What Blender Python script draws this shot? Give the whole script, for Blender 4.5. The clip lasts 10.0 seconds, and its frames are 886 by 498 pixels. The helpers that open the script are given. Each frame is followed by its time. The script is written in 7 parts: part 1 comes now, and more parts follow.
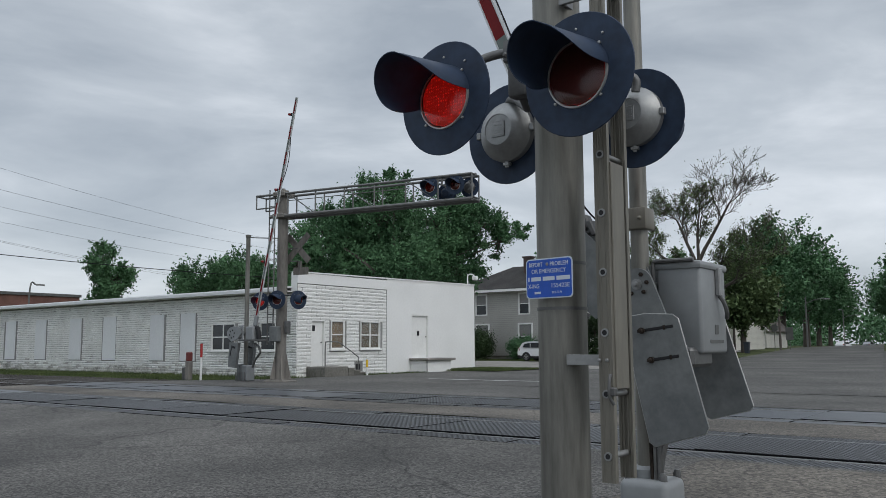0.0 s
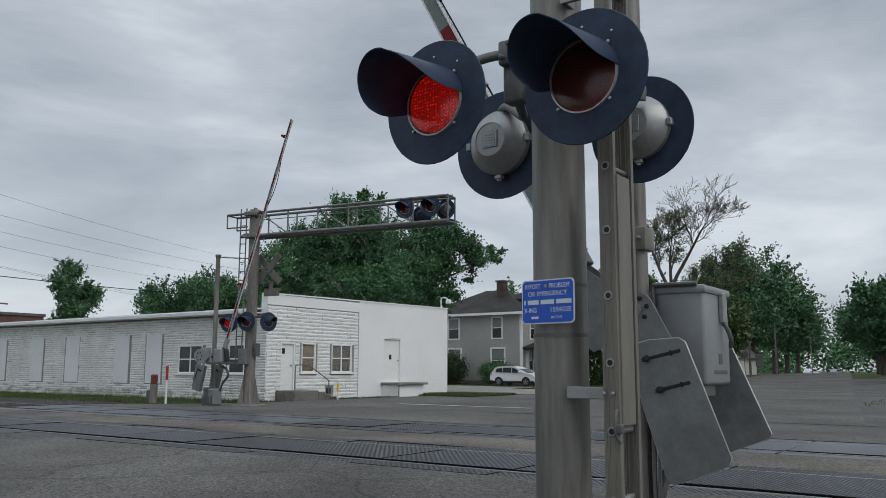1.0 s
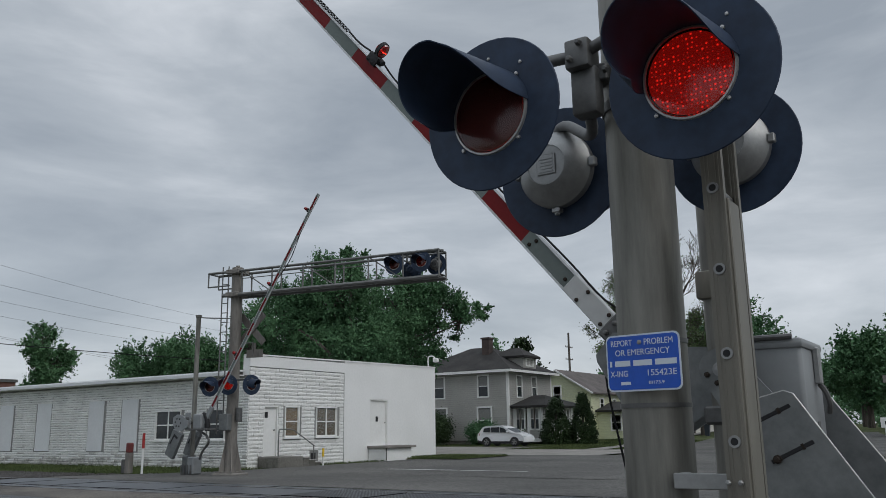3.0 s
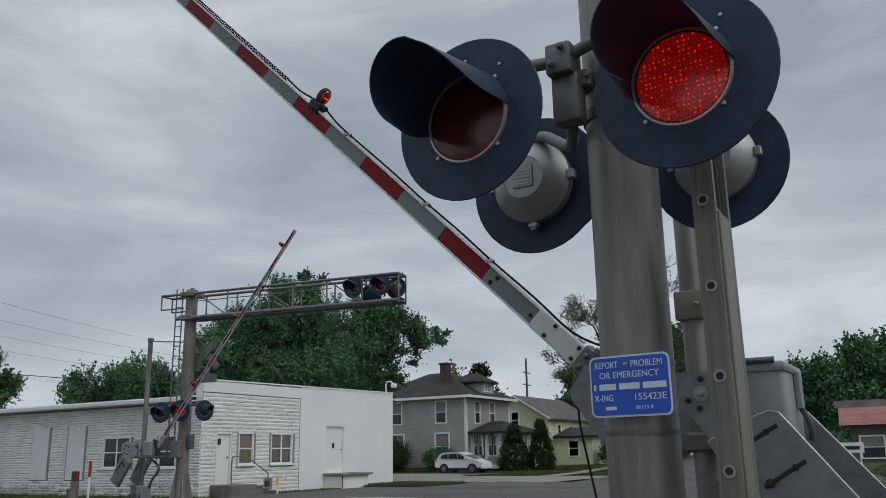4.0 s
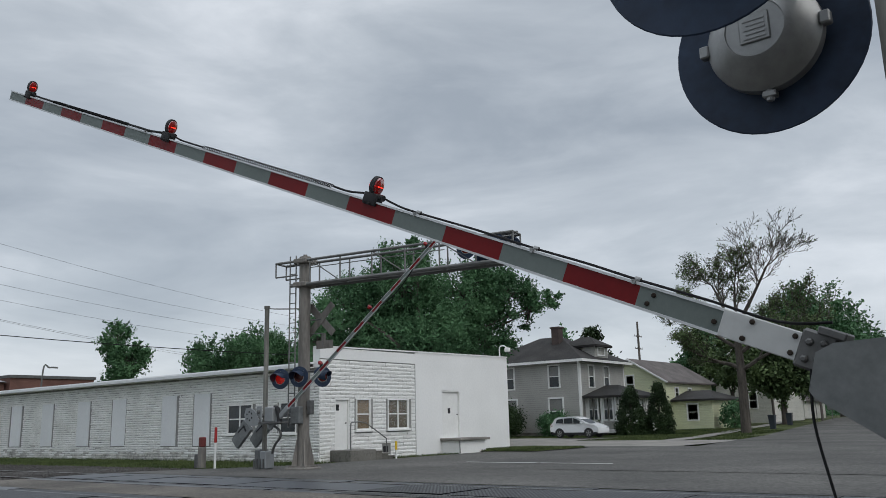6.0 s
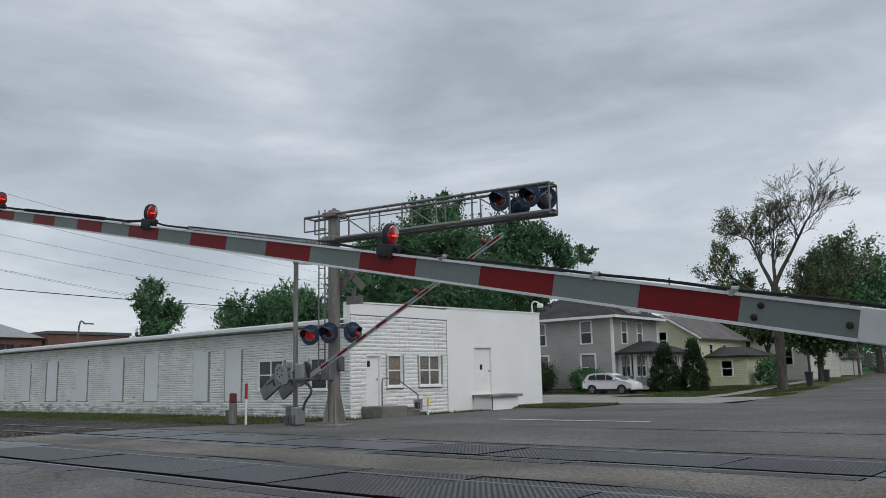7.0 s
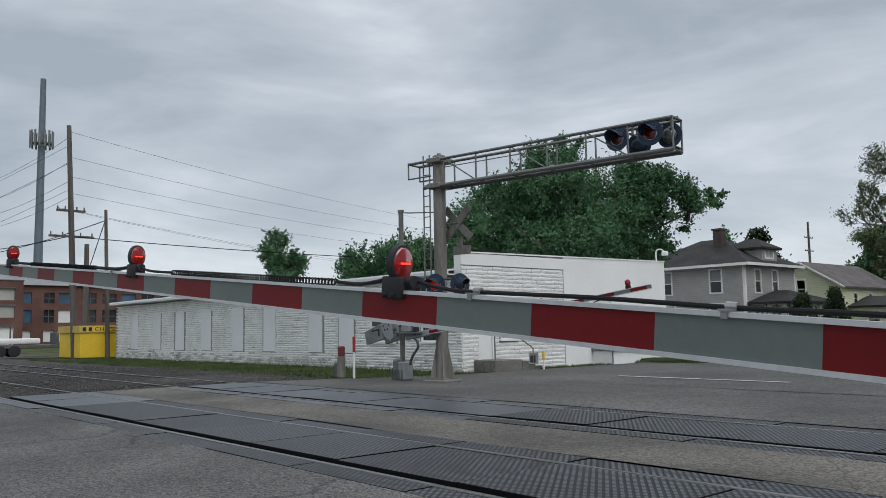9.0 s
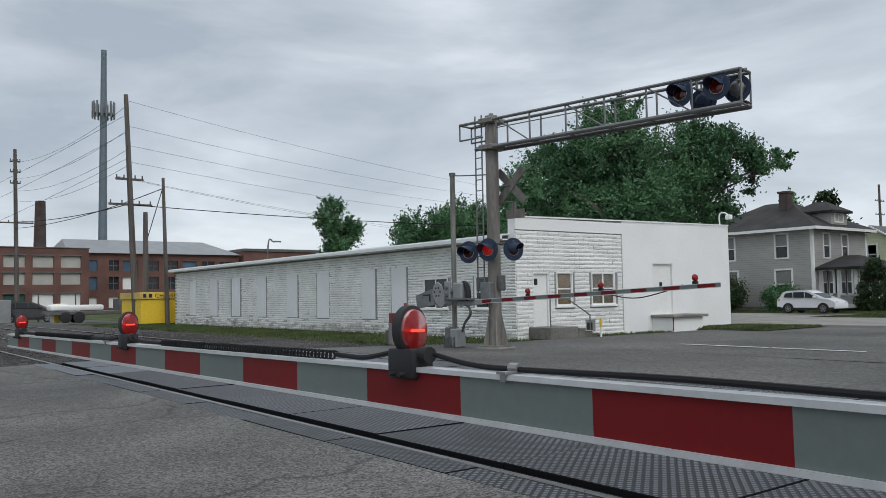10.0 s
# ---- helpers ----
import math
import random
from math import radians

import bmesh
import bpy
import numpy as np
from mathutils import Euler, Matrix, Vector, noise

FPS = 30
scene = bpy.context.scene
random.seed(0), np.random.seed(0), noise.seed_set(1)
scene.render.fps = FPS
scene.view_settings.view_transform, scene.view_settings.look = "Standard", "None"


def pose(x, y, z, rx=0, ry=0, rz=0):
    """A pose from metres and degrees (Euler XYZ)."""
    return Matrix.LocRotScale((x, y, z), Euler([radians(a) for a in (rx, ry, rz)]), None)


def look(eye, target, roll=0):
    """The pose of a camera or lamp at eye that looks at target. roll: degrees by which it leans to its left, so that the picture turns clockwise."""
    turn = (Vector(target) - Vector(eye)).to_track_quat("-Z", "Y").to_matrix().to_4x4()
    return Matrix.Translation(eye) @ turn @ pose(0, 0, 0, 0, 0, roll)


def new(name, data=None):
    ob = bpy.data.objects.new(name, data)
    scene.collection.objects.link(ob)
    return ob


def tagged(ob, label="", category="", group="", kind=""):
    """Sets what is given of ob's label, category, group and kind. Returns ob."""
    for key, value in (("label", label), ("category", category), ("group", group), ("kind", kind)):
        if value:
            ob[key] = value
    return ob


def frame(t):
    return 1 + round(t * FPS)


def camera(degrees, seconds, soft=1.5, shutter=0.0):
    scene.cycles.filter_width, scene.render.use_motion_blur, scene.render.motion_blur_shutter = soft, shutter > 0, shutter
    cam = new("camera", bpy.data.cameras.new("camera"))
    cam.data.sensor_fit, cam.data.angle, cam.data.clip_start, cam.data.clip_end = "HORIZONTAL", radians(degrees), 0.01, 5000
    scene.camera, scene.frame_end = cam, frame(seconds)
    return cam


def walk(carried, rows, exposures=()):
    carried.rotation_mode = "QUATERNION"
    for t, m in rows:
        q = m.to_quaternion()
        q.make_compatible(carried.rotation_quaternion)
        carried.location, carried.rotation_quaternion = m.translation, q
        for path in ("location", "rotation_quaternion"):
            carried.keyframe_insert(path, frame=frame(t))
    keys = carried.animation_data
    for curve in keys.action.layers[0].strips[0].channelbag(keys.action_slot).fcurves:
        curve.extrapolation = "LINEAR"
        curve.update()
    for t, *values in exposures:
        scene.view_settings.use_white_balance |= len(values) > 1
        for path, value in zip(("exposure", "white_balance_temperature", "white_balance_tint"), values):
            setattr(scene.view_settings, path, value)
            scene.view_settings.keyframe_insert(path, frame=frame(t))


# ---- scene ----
cam = camera(56.5, 10.0, soft=0.6)

PATH = [
    (0, (1.758, -7.603, 1.135), (0.559, -6.019, 1.369), -0.3),
    (0.5, (1.601, -7.449, 1.143), (0.447, -5.836, 1.403), 0.1),
    (1, (1.459, -7.325, 1.162), (0.319, -5.708, 1.452), 0.2),
    (1.5, (1.245, -7.229, 1.165), (0.104, -5.618, 1.487), 0.2),
    (2, (1.047, -7.099, 1.187), (-0.084, -5.489, 1.546), -0.4),
    (3.5, (0.662, -6.749, 1.259), (-0.386, -5.109, 1.717), -0.9),
    (4, (0.589, -6.683, 1.257), (-0.403, -5.015, 1.742), -1.0),
    (4.5, (0.441, -6.577, 1.267), (-0.496, -4.883, 1.769), -1.3),
    (5, (0.272, -6.469, 1.266), (-0.662, -4.771, 1.761), -1.6),
    (5.5, (0.103, -6.211, 1.274), (-0.953, -4.575, 1.731), -1.6),
    (6, (-0.11, -6.13, 1.22), (-1.319, -4.592, 1.633), -1.4),
    (7.5, (-0.882, -5.309, 1.304), (-2.168, -3.8, 1.569), -1.5),
    (8, (-1.099, -5.044, 1.346), (-2.389, -3.533, 1.573), -1.1),
    (8.5, (-1.282, -4.635, 1.368), (-2.612, -3.156, 1.58), -1.3),
    (9, (-1.379, -4.325, 1.424), (-2.88, -3.017, 1.618), -1.0),
    (9.5, (-1.664, -4.001, 1.411), (-3.231, -2.767, 1.565), -0.6),
    (10, (-1.849, -3.803, 1.416), (-3.441, -2.598, 1.532), -1.0),
]
walk(cam, [(t, look(eye, target, roll)) for t, eye, target, roll in PATH], [(0, 0.0), (1, -0.05), (2, -0.12), (3.5, -0.25), (4.5, -0.22), (5.5, -0.08), (7.5, 0.0), (9, 0.05), (10, 0.18)])

# ---- world, sun ----
world = bpy.data.worlds.new("overcast_sky")
scene.world = world
world.use_nodes = True
wn, wl = world.node_tree.nodes, world.node_tree.links
wn.clear()
w_out, w_bg = wn.new("ShaderNodeOutputWorld"), wn.new("ShaderNodeBackground")
sky = wn.new("ShaderNodeTexSky")
sky.sky_type, sky.sun_disc = "NISHITA", False
sky.sun_elevation, sky.sun_rotation = radians(52), radians(125)
w_tc, w_map, w_n1, w_n2 = wn.new("ShaderNodeTexCoord"), wn.new("ShaderNodeMapping"), wn.new("ShaderNodeTexNoise"), wn.new("ShaderNodeTexNoise")
w_map.inputs["Scale"].default_value = (1.0, 1.0, 3.4)
w_n1.inputs["Scale"].default_value, w_n1.inputs["Detail"].default_value, w_n1.inputs["Roughness"].default_value = 2.9, 8, 0.55
w_n1.inputs["Distortion"].default_value = 0.35
w_n2.inputs["Scale"].default_value, w_n2.inputs["Detail"].default_value = 0.9, 3
w_sum, w_ramp = wn.new("ShaderNodeMath"), wn.new("ShaderNodeValToRGB")
w_sum.operation = "MULTIPLY_ADD"
w_sum.inputs[1].default_value = 0.65
w_half = wn.new("ShaderNodeMath")
w_half.operation, w_half.inputs[1].default_value = "MULTIPLY", 0.35
w_ramp.color_ramp.elements[0].position, w_ramp.color_ramp.elements[0].color = 0.35, (0.335, 0.378, 0.43, 1)
w_ramp.color_ramp.elements[1].position, w_ramp.color_ramp.elements[1].color = 0.66, (0.72, 0.76, 0.81, 1)
w_mid = w_ramp.color_ramp.elements.new(0.5)
w_mid.color = (0.48, 0.525, 0.575, 1)
# overcast: the cloud deck is about twice as bright overhead as at the horizon
w_sep, w_up = wn.new("ShaderNodeSeparateXYZ"), wn.new("ShaderNodeMapRange")
w_up.interpolation_type = "SMOOTHSTEP"
w_up.inputs[1].default_value, w_up.inputs[2].default_value, w_up.inputs[3].default_value, w_up.inputs[4].default_value = 0.45, 1.0, 1.0, 2.2
w_mul, w_mix, w_sky = wn.new("ShaderNodeVectorMath"), wn.new("ShaderNodeVectorMath"), wn.new("ShaderNodeVectorMath")
w_mul.operation, w_mix.operation, w_sky.operation = "SCALE", "ADD", "SCALE"
w_sky.inputs["Scale"].default_value = 0.012
wl.new(w_tc.outputs["Generated"], w_map.inputs["Vector"])
wl.new(w_map.outputs["Vector"], w_n1.inputs["Vector"])
wl.new(w_map.outputs["Vector"], w_n2.inputs["Vector"])
wl.new(w_n2.outputs["Fac"], w_half.inputs[0])
wl.new(w_n1.outputs["Fac"], w_sum.inputs[0])
wl.new(w_half.outputs[0], w_sum.inputs[2])
wl.new(w_sum.outputs[0], w_ramp.inputs["Fac"])
wl.new(w_tc.outputs["Generated"], w_sep.inputs[0])
wl.new(w_sep.outputs["Z"], w_up.inputs[0])
wl.new(w_ramp.outputs["Color"], w_mul.inputs[0])
wl.new(w_up.outputs[0], w_mul.inputs["Scale"])
wl.new(sky.outputs["Color"], w_sky.inputs[0])
wl.new(w_mul.outputs[0], w_mix.inputs[0])
wl.new(w_sky.outputs[0], w_mix.inputs[1])
wl.new(w_mix.outputs[0], w_bg.inputs["Color"])
w_bg.inputs["Strength"].default_value = 1.0
wl.new(w_bg.outputs[0], w_out.inputs["Surface"])

sun = new("sun", bpy.data.lights.new("sun", "SUN"))
sun.data.energy, sun.data.angle, sun.data.color = 0.9, radians(40), (1.0, 0.97, 0.93)
sun.matrix_basis = look((50, -8, 48), (0, 0, 0))
scene.view_settings.exposure = 0.0

# ---- materials ----


def mat(name, color, rough=0.6, metal=0.0, var=0.18, scale=9.0, big=0.7, bump=0.15, tint=None, spec=0.5, stretch=(1, 1, 1), trans=0.0, glow=None, bdist=0.004, rand=0.0, detail=6):
    """A surface with variation at two scales, in metres."""
    m = bpy.data.materials.new(name)
    m.use_nodes = True
    n, l = m.node_tree.nodes, m.node_tree.links
    b = n["Principled BSDF"]
    tc, mp = n.new("ShaderNodeTexCoord"), n.new("ShaderNodeMapping")
    mp.inputs["Scale"].default_value = stretch
    l.new(tc.outputs["Object"], mp.inputs["Vector"])
    fine, coarse = n.new("ShaderNodeTexNoise"), n.new("ShaderNodeTexNoise")
    fine.inputs["Scale"].default_value, fine.inputs["Detail"].default_value, fine.inputs["Roughness"].default_value = scale, detail, 0.65
    coarse.inputs["Scale"].default_value, coarse.inputs["Detail"].default_value = big, 4
    for q in (fine, coarse):
        l.new(mp.outputs["Vector"], q.inputs["Vector"])
    add = n.new("ShaderNodeMath")
    add.operation = "ADD"
    l.new(fine.outputs["Fac"], add.inputs[0])
    l.new(coarse.outputs["Fac"], add.inputs[1])
    src = add.outputs[0]
    if rand:
        oi, ra = n.new("ShaderNodeObjectInfo"), n.new("ShaderNodeMath")
        ra.operation = "MULTIPLY_ADD"
        ra.inputs[1].default_value = rand
        l.new(oi.outputs["Random"], ra.inputs[0])
        l.new(src, ra.inputs[2])
        src = ra.outputs[0]
    ramp = n.new("ShaderNodeValToRGB")
    c0 = [max(0.0, c * (1 - var)) for c in color]
    c1 = [min(1.0, c * (1 + var)) for c in color] if tint is None else tint
    ramp.color_ramp.elements[0].position, ramp.color_ramp.elements[0].color = 0.385, (*c0, 1)
    ramp.color_ramp.elements[1].position, ramp.color_ramp.elements[1].color = 0.625, (*c1, 1)
    half = n.new("ShaderNodeMath")
    half.operation, half.inputs[1].default_value = "MULTIPLY", 0.5
    l.new(src, half.inputs[0])
    l.new(half.outputs[0], ramp.inputs["Fac"])
    l.new(ramp.outputs["Color"], b.inputs["Base Color"])
    rr = n.new("ShaderNodeMapRange")
    rr.inputs[3].default_value, rr.inputs[4].default_value = max(0.02, rough - 0.1), min(1, rough + 0.1)
    l.new(fine.outputs["Fac"], rr.inputs[0])
    l.new(rr.outputs[0], b.inputs["Roughness"])
    b.inputs["Metallic"].default_value = metal
    b.inputs["Specular IOR Level"].default_value = spec
    b.inputs["Transmission Weight"].default_value = trans
    if bump:
        bp = n.new("ShaderNodeBump")
        bp.inputs["Strength"].default_value, bp.inputs["Distance"].default_value = bump, bdist
        l.new(fine.outputs["Fac"], bp.inputs["Height"])
        l.new(bp.outputs["Normal"], b.inputs["Normal"])
    if glow:
        b.inputs["Emission Color"].default_value, b.inputs["Emission Strength"].default_value = (*glow[0], 1), glow[1]
    return m


def banded(m, axis, period, depth, dark=0.0, duty=0.5):
    """Adds ribs or lapped boards along one axis to a material's relief."""
    n, l = m.node_tree.nodes, m.node_tree.links
    b = n["Principled BSDF"]
    tc, sep, dv, fr = n.new("ShaderNodeTexCoord"), n.new("ShaderNodeSeparateXYZ"), n.new("ShaderNodeMath"), n.new("ShaderNodeMath")
    dv.operation, dv.inputs[1].default_value, fr.operation = "DIVIDE", period, "FRACT"
    l.new(tc.outputs["Object"], sep.inputs[0])
    l.new(sep.outputs[axis], dv.inputs[0])
    l.new(dv.outputs[0], fr.inputs[0])
    bp = n.new("ShaderNodeBump")
    bp.inputs["Strength"].default_value, bp.inputs["Distance"].default_value = 1.0, depth
    l.new(fr.outputs[0], bp.inputs["Height"])
    if b.inputs["Normal"].is_linked:
        l.new(b.inputs["Normal"].links[0].from_socket, bp.inputs["Normal"])
    l.new(bp.outputs["Normal"], b.inputs["Normal"])
    if dark:
        cm, mx = n.new("ShaderNodeMath"), n.new("ShaderNodeMix")
        cm.operation, cm.inputs[1].default_value = "LESS_THAN", duty
        l.new(fr.outputs[0], cm.inputs[0])
        mx.data_type, mx.blend_type = "RGBA", "MULTIPLY"
        mx.inputs[7].default_value = (dark, dark, dark, 1)
        l.new(cm.outputs[0], mx.inputs[0])
        l.new(b.inputs["Base Color"].links[0].from_socket, mx.inputs[6])
        l.new(mx.outputs[2], b.inputs["Base Color"])
    return m


def knobbed(m, px_, py_, gap, depth, dark):
    """Adds rows of staggered diamond knobs to a material, with deep gap shade painted into its colour."""
    n, l = m.node_tree.nodes, m.node_tree.links
    b = n["Principled BSDF"]
    tc, sep = n.new("ShaderNodeTexCoord"), n.new("ShaderNodeSeparateXYZ")
    l.new(tc.outputs["Object"], sep.inputs[0])

    def math_node(op, a, c):
        q = n.new("ShaderNodeMath")
        q.operation = op
        for i, v in enumerate((a, c)):
            if isinstance(v, (int, float)):
                q.inputs[i].default_value = v
            elif v is not None:
                l.new(v, q.inputs[i])
        return q.outputs[0]

    x, y = math_node("DIVIDE", sep.outputs["X"], px_), math_node("DIVIDE", sep.outputs["Y"], py_)
    low = math_node("MINIMUM", math_node("FRACT", math_node("ADD", x, y), None), math_node("FRACT", math_node("SUBTRACT", x, y), None))
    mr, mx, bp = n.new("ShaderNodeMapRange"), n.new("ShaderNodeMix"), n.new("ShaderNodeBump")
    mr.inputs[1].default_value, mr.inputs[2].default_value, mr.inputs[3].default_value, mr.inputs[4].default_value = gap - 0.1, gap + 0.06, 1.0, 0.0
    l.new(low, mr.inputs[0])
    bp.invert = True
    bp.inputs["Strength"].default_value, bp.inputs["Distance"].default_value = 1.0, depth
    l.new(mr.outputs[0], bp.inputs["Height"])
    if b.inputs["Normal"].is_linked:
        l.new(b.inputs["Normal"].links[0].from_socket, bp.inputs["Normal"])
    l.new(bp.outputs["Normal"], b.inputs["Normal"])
    # dark stands for the shade down between the knobs
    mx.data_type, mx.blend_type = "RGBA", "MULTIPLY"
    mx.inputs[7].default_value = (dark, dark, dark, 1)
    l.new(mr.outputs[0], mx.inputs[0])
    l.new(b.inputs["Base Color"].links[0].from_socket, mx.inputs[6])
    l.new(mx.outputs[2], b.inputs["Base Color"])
    return m


def cracks(m, scale, width, dark):
    """Adds a net of thin dark cracks to a paving material."""
    n, l = m.node_tree.nodes, m.node_tree.links
    b = n["Principled BSDF"]
    tc, warp, vo, le, mx = n.new("ShaderNodeTexCoord"), n.new("ShaderNodeTexNoise"), n.new("ShaderNodeTexVoronoi"), n.new("ShaderNodeMapRange"), n.new("ShaderNodeMix")
    va = n.new("ShaderNodeVectorMath")
    va.operation = "ADD"
    warp.inputs["Scale"].default_value, warp.inputs["Detail"].default_value = 0.7, 7
    l.new(tc.outputs["Object"], warp.inputs["Vector"])
    l.new(tc.outputs["Object"], va.inputs[0])
    l.new(warp.outputs["Color"], va.inputs[1])
    vo.feature = "DISTANCE_TO_EDGE"
    vo.inputs["Scale"].default_value = scale
    l.new(va.outputs[0], vo.inputs["Vector"])
    le.inputs[1].default_value, le.inputs[2].default_value, le.inputs[3].default_value, le.inputs[4].default_value = 0.0, width, 0.8, 0.0
    l.new(vo.outputs["Distance"], le.inputs[0])
    mx.data_type, mx.blend_type = "RGBA", "MULTIPLY"
    mx.inputs[7].default_value = (dark, dark, dark, 1)
    l.new(le.outputs[0], mx.inputs[0])
    l.new(b.inputs["Base Color"].links[0].from_socket, mx.inputs[6])
    l.new(mx.outputs[2], b.inputs["Base Color"])
    return m



def speckle(m, scale, lo, hi):
    """Adds stone chips of mixed brightness to a paving material."""
    n, l = m.node_tree.nodes, m.node_tree.links
    b = n["Principled BSDF"]
    tc, vo, mr, vm = n.new("ShaderNodeTexCoord"), n.new("ShaderNodeTexVoronoi"), n.new("ShaderNodeMapRange"), n.new("ShaderNodeVectorMath")
    sp = n.new("ShaderNodeSeparateColor")
    vo.inputs["Scale"].default_value = scale
    vm.operation = "SCALE"
    mr.inputs[3].default_value, mr.inputs[4].default_value = lo, hi
    l.new(tc.outputs["Object"], vo.inputs["Vector"])
    l.new(vo.outputs["Color"], sp.inputs[0])
    l.new(sp.outputs[0], mr.inputs[0])
    l.new(b.inputs["Base Color"].links[0].from_socket, vm.inputs[0])
    l.new(mr.outputs[0], vm.inputs["Scale"])
    l.new(vm.outputs[0], b.inputs["Base Color"])
    return m


ASPHALT = cracks(speckle(mat("worn_asphalt", (0.074, 0.071, 0.067), 0.78, var=0.55, scale=48, big=0.35, bump=0.6, bdist=0.006, tint=(0.13, 0.124, 0.115), spec=0.3), 55, 0.3, 1.9), 0.22, 0.006, 0.25)
ASPHALT_FAR = cracks(speckle(mat("road_asphalt", (0.084, 0.082, 0.078), 0.8, var=0.35, scale=30, big=0.25, bump=0.4, bdist=0.006, tint=(0.132, 0.127, 0.118), spec=0.2), 22, 0.6, 1.4), 0.15, 0.003, 0.6)
CONCRETE = mat("weathered_concrete", (0.2, 0.19, 0.172), 0.85, var=0.3, scale=22, big=0.9, bump=0.4, tint=(0.3, 0.28, 0.255))
INFILL = cracks(speckle(mat("crossing_infill", (0.08, 0.071, 0.061), 0.85, var=0.5, scale=40, big=0.5, bump=0.7, bdist=0.008, tint=(0.15, 0.134, 0.113)), 42, 0.4, 1.6), 0.6, 0.012, 0.35)
GRIT = speckle(mat("grey_road_grit", (0.075, 0.074, 0.071), 0.9, var=0.4, scale=30, big=0.4, bump=0.6, bdist=0.006, tint=(0.12, 0.118, 0.11), spec=0.3), 30, 0.6, 1.4)
BALLAST = mat("ballast_stone", (0.03, 0.027, 0.025), 0.9, var=0.6, scale=26, big=1.2, bump=1.0, bdist=0.03, tint=(0.075, 0.068, 0.062))
STONE = mat("gravel_stone", (0.052, 0.048, 0.045), 0.9, var=0.35, scale=15, bump=0.3)
GRASS = mat("mown_grass", (0.045, 0.065, 0.024), 0.9, var=0.5, scale=14, big=0.3, bump=0.8, bdist=0.03, tint=(0.11, 0.125, 0.055), spec=0.1)
BLADE = mat("grass_blade", (0.05, 0.085, 0.028), 0.7, var=0.5, scale=3, big=0.6, bump=0, tint=(0.11, 0.14, 0.05), spec=0.2)
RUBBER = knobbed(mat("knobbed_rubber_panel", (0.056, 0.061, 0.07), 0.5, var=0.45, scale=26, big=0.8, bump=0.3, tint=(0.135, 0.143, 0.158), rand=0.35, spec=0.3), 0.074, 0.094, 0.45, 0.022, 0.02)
RUBBER_PLAIN = mat("worn_smooth_rubber_panel", (0.03, 0.034, 0.042), 0.38, var=0.4, scale=20, big=0.9, bump=0.25, tint=(0.06, 0.066, 0.077), rand=0.3, spec=0.4)
# near black rubber: the shade inside the grooves is part of this colour
FLANGE = mat("flangeway_rubber_shade", (0.01, 0.01, 0.011), 0.85, var=0.2, bump=0.1, spec=0.05)
RAIL = mat("polished_rail", (0.14, 0.138, 0.135), 0.3, 0.9, var=0.2, scale=14, bump=0.05)
RUST = mat("rusty_steel", (0.034, 0.029, 0.026), 0.85, 0.1, var=0.4, scale=30, bump=0.3, tint=(0.06, 0.048, 0.04), spec=0.1)
TIE = mat("creosoted_tie", (0.06, 0.05, 0.042), 0.9, var=0.4, scale=12, bump=0.6, stretch=(6, 1, 6), tint=(0.12, 0.1, 0.085))
GALV = mat("weathered_aluminium_pole", (0.17, 0.165, 0.146), 0.5, 0.45, var=0.28, scale=7, big=1.6, bump=0.12, stretch=(3, 3, 0.35), tint=(0.265, 0.257, 0.23))
ALU = mat("cast_aluminium", (0.3, 0.303, 0.3), 0.42, 0.6, var=0.15, scale=25, big=3, bump=0.12)
ALU_DK = mat("dull_cast_metal", (0.14, 0.14, 0.138), 0.5, 0.6, var=0.25, scale=18, big=3, bump=0.25)
TAN = mat("yellowed_aluminium_panel", (0.19, 0.178, 0.15), 0.5, 0.35, var=0.18, scale=10, big=2, bump=0.1, stretch=(2, 2, 0.4))
STEEL = mat("painted_grey_steel", (0.16, 0.172, 0.175), 0.5, 0.25, var=0.2, scale=14, big=2.2, bump=0.12, tint=(0.215, 0.225, 0.225))
STEEL_RIM = mat("bright_edge_metal", (0.45, 0.45, 0.44), 0.4, 0.6, var=0.1)
GATE_GREY = mat("grey_gate_housing", (0.25, 0.262, 0.268), 0.5, 0.1, var=0.1, scale=9, big=2, bump=0.1)
BLACK = mat("satin_black_paint", (0.027, 0.042, 0.074), 0.5, var=0.25, scale=12, big=3, bump=0.06, spec=0.25)
BLACK_MATT = mat("matt_black", (0.015, 0.015, 0.017), 0.75, var=0.2, bump=0.05)
CABLE = mat("black_cable", (0.011, 0.011, 0.012), 0.7, var=0.2, bump=0, spec=0.2)
RED_SHEET = mat("red_reflective_sheet", (0.155, 0.008, 0.01), 0.5, var=0.12, scale=40, big=2, bump=0.03, spec=0.2)
ARM_EDGE = mat("pale_aluminium_edge", (0.58, 0.59, 0.6), 0.45, 0.3, var=0.12, scale=20, bump=0.08)
GREY_SHEET = mat("silver_reflective_sheet", (0.155, 0.182, 0.172), 0.5, 0.1, var=0.08, scale=40, big=2, bump=0.03, spec=0.25)
WHITE_SHEET = mat("white_reflective_sheet", (0.52, 0.53, 0.525), 0.45, var=0.08)
LENS_RED = mat("red_lens", (0.22, 0.05, 0.045), 0.12, var=0.08, scale=60, bump=0.25, bdist=0.003, trans=0.7, tint=(0.25, 0.06, 0.052))
LENS_DEEP = mat("dark_red_lens", (0.3, 0.012, 0.012), 0.15, var=0.15, scale=40, bump=0.15, trans=0.25)
LED_OFF = mat("unlit_led_plate", (0.07, 0.045, 0.042), 0.5, var=0.3, scale=60, bump=0.2)
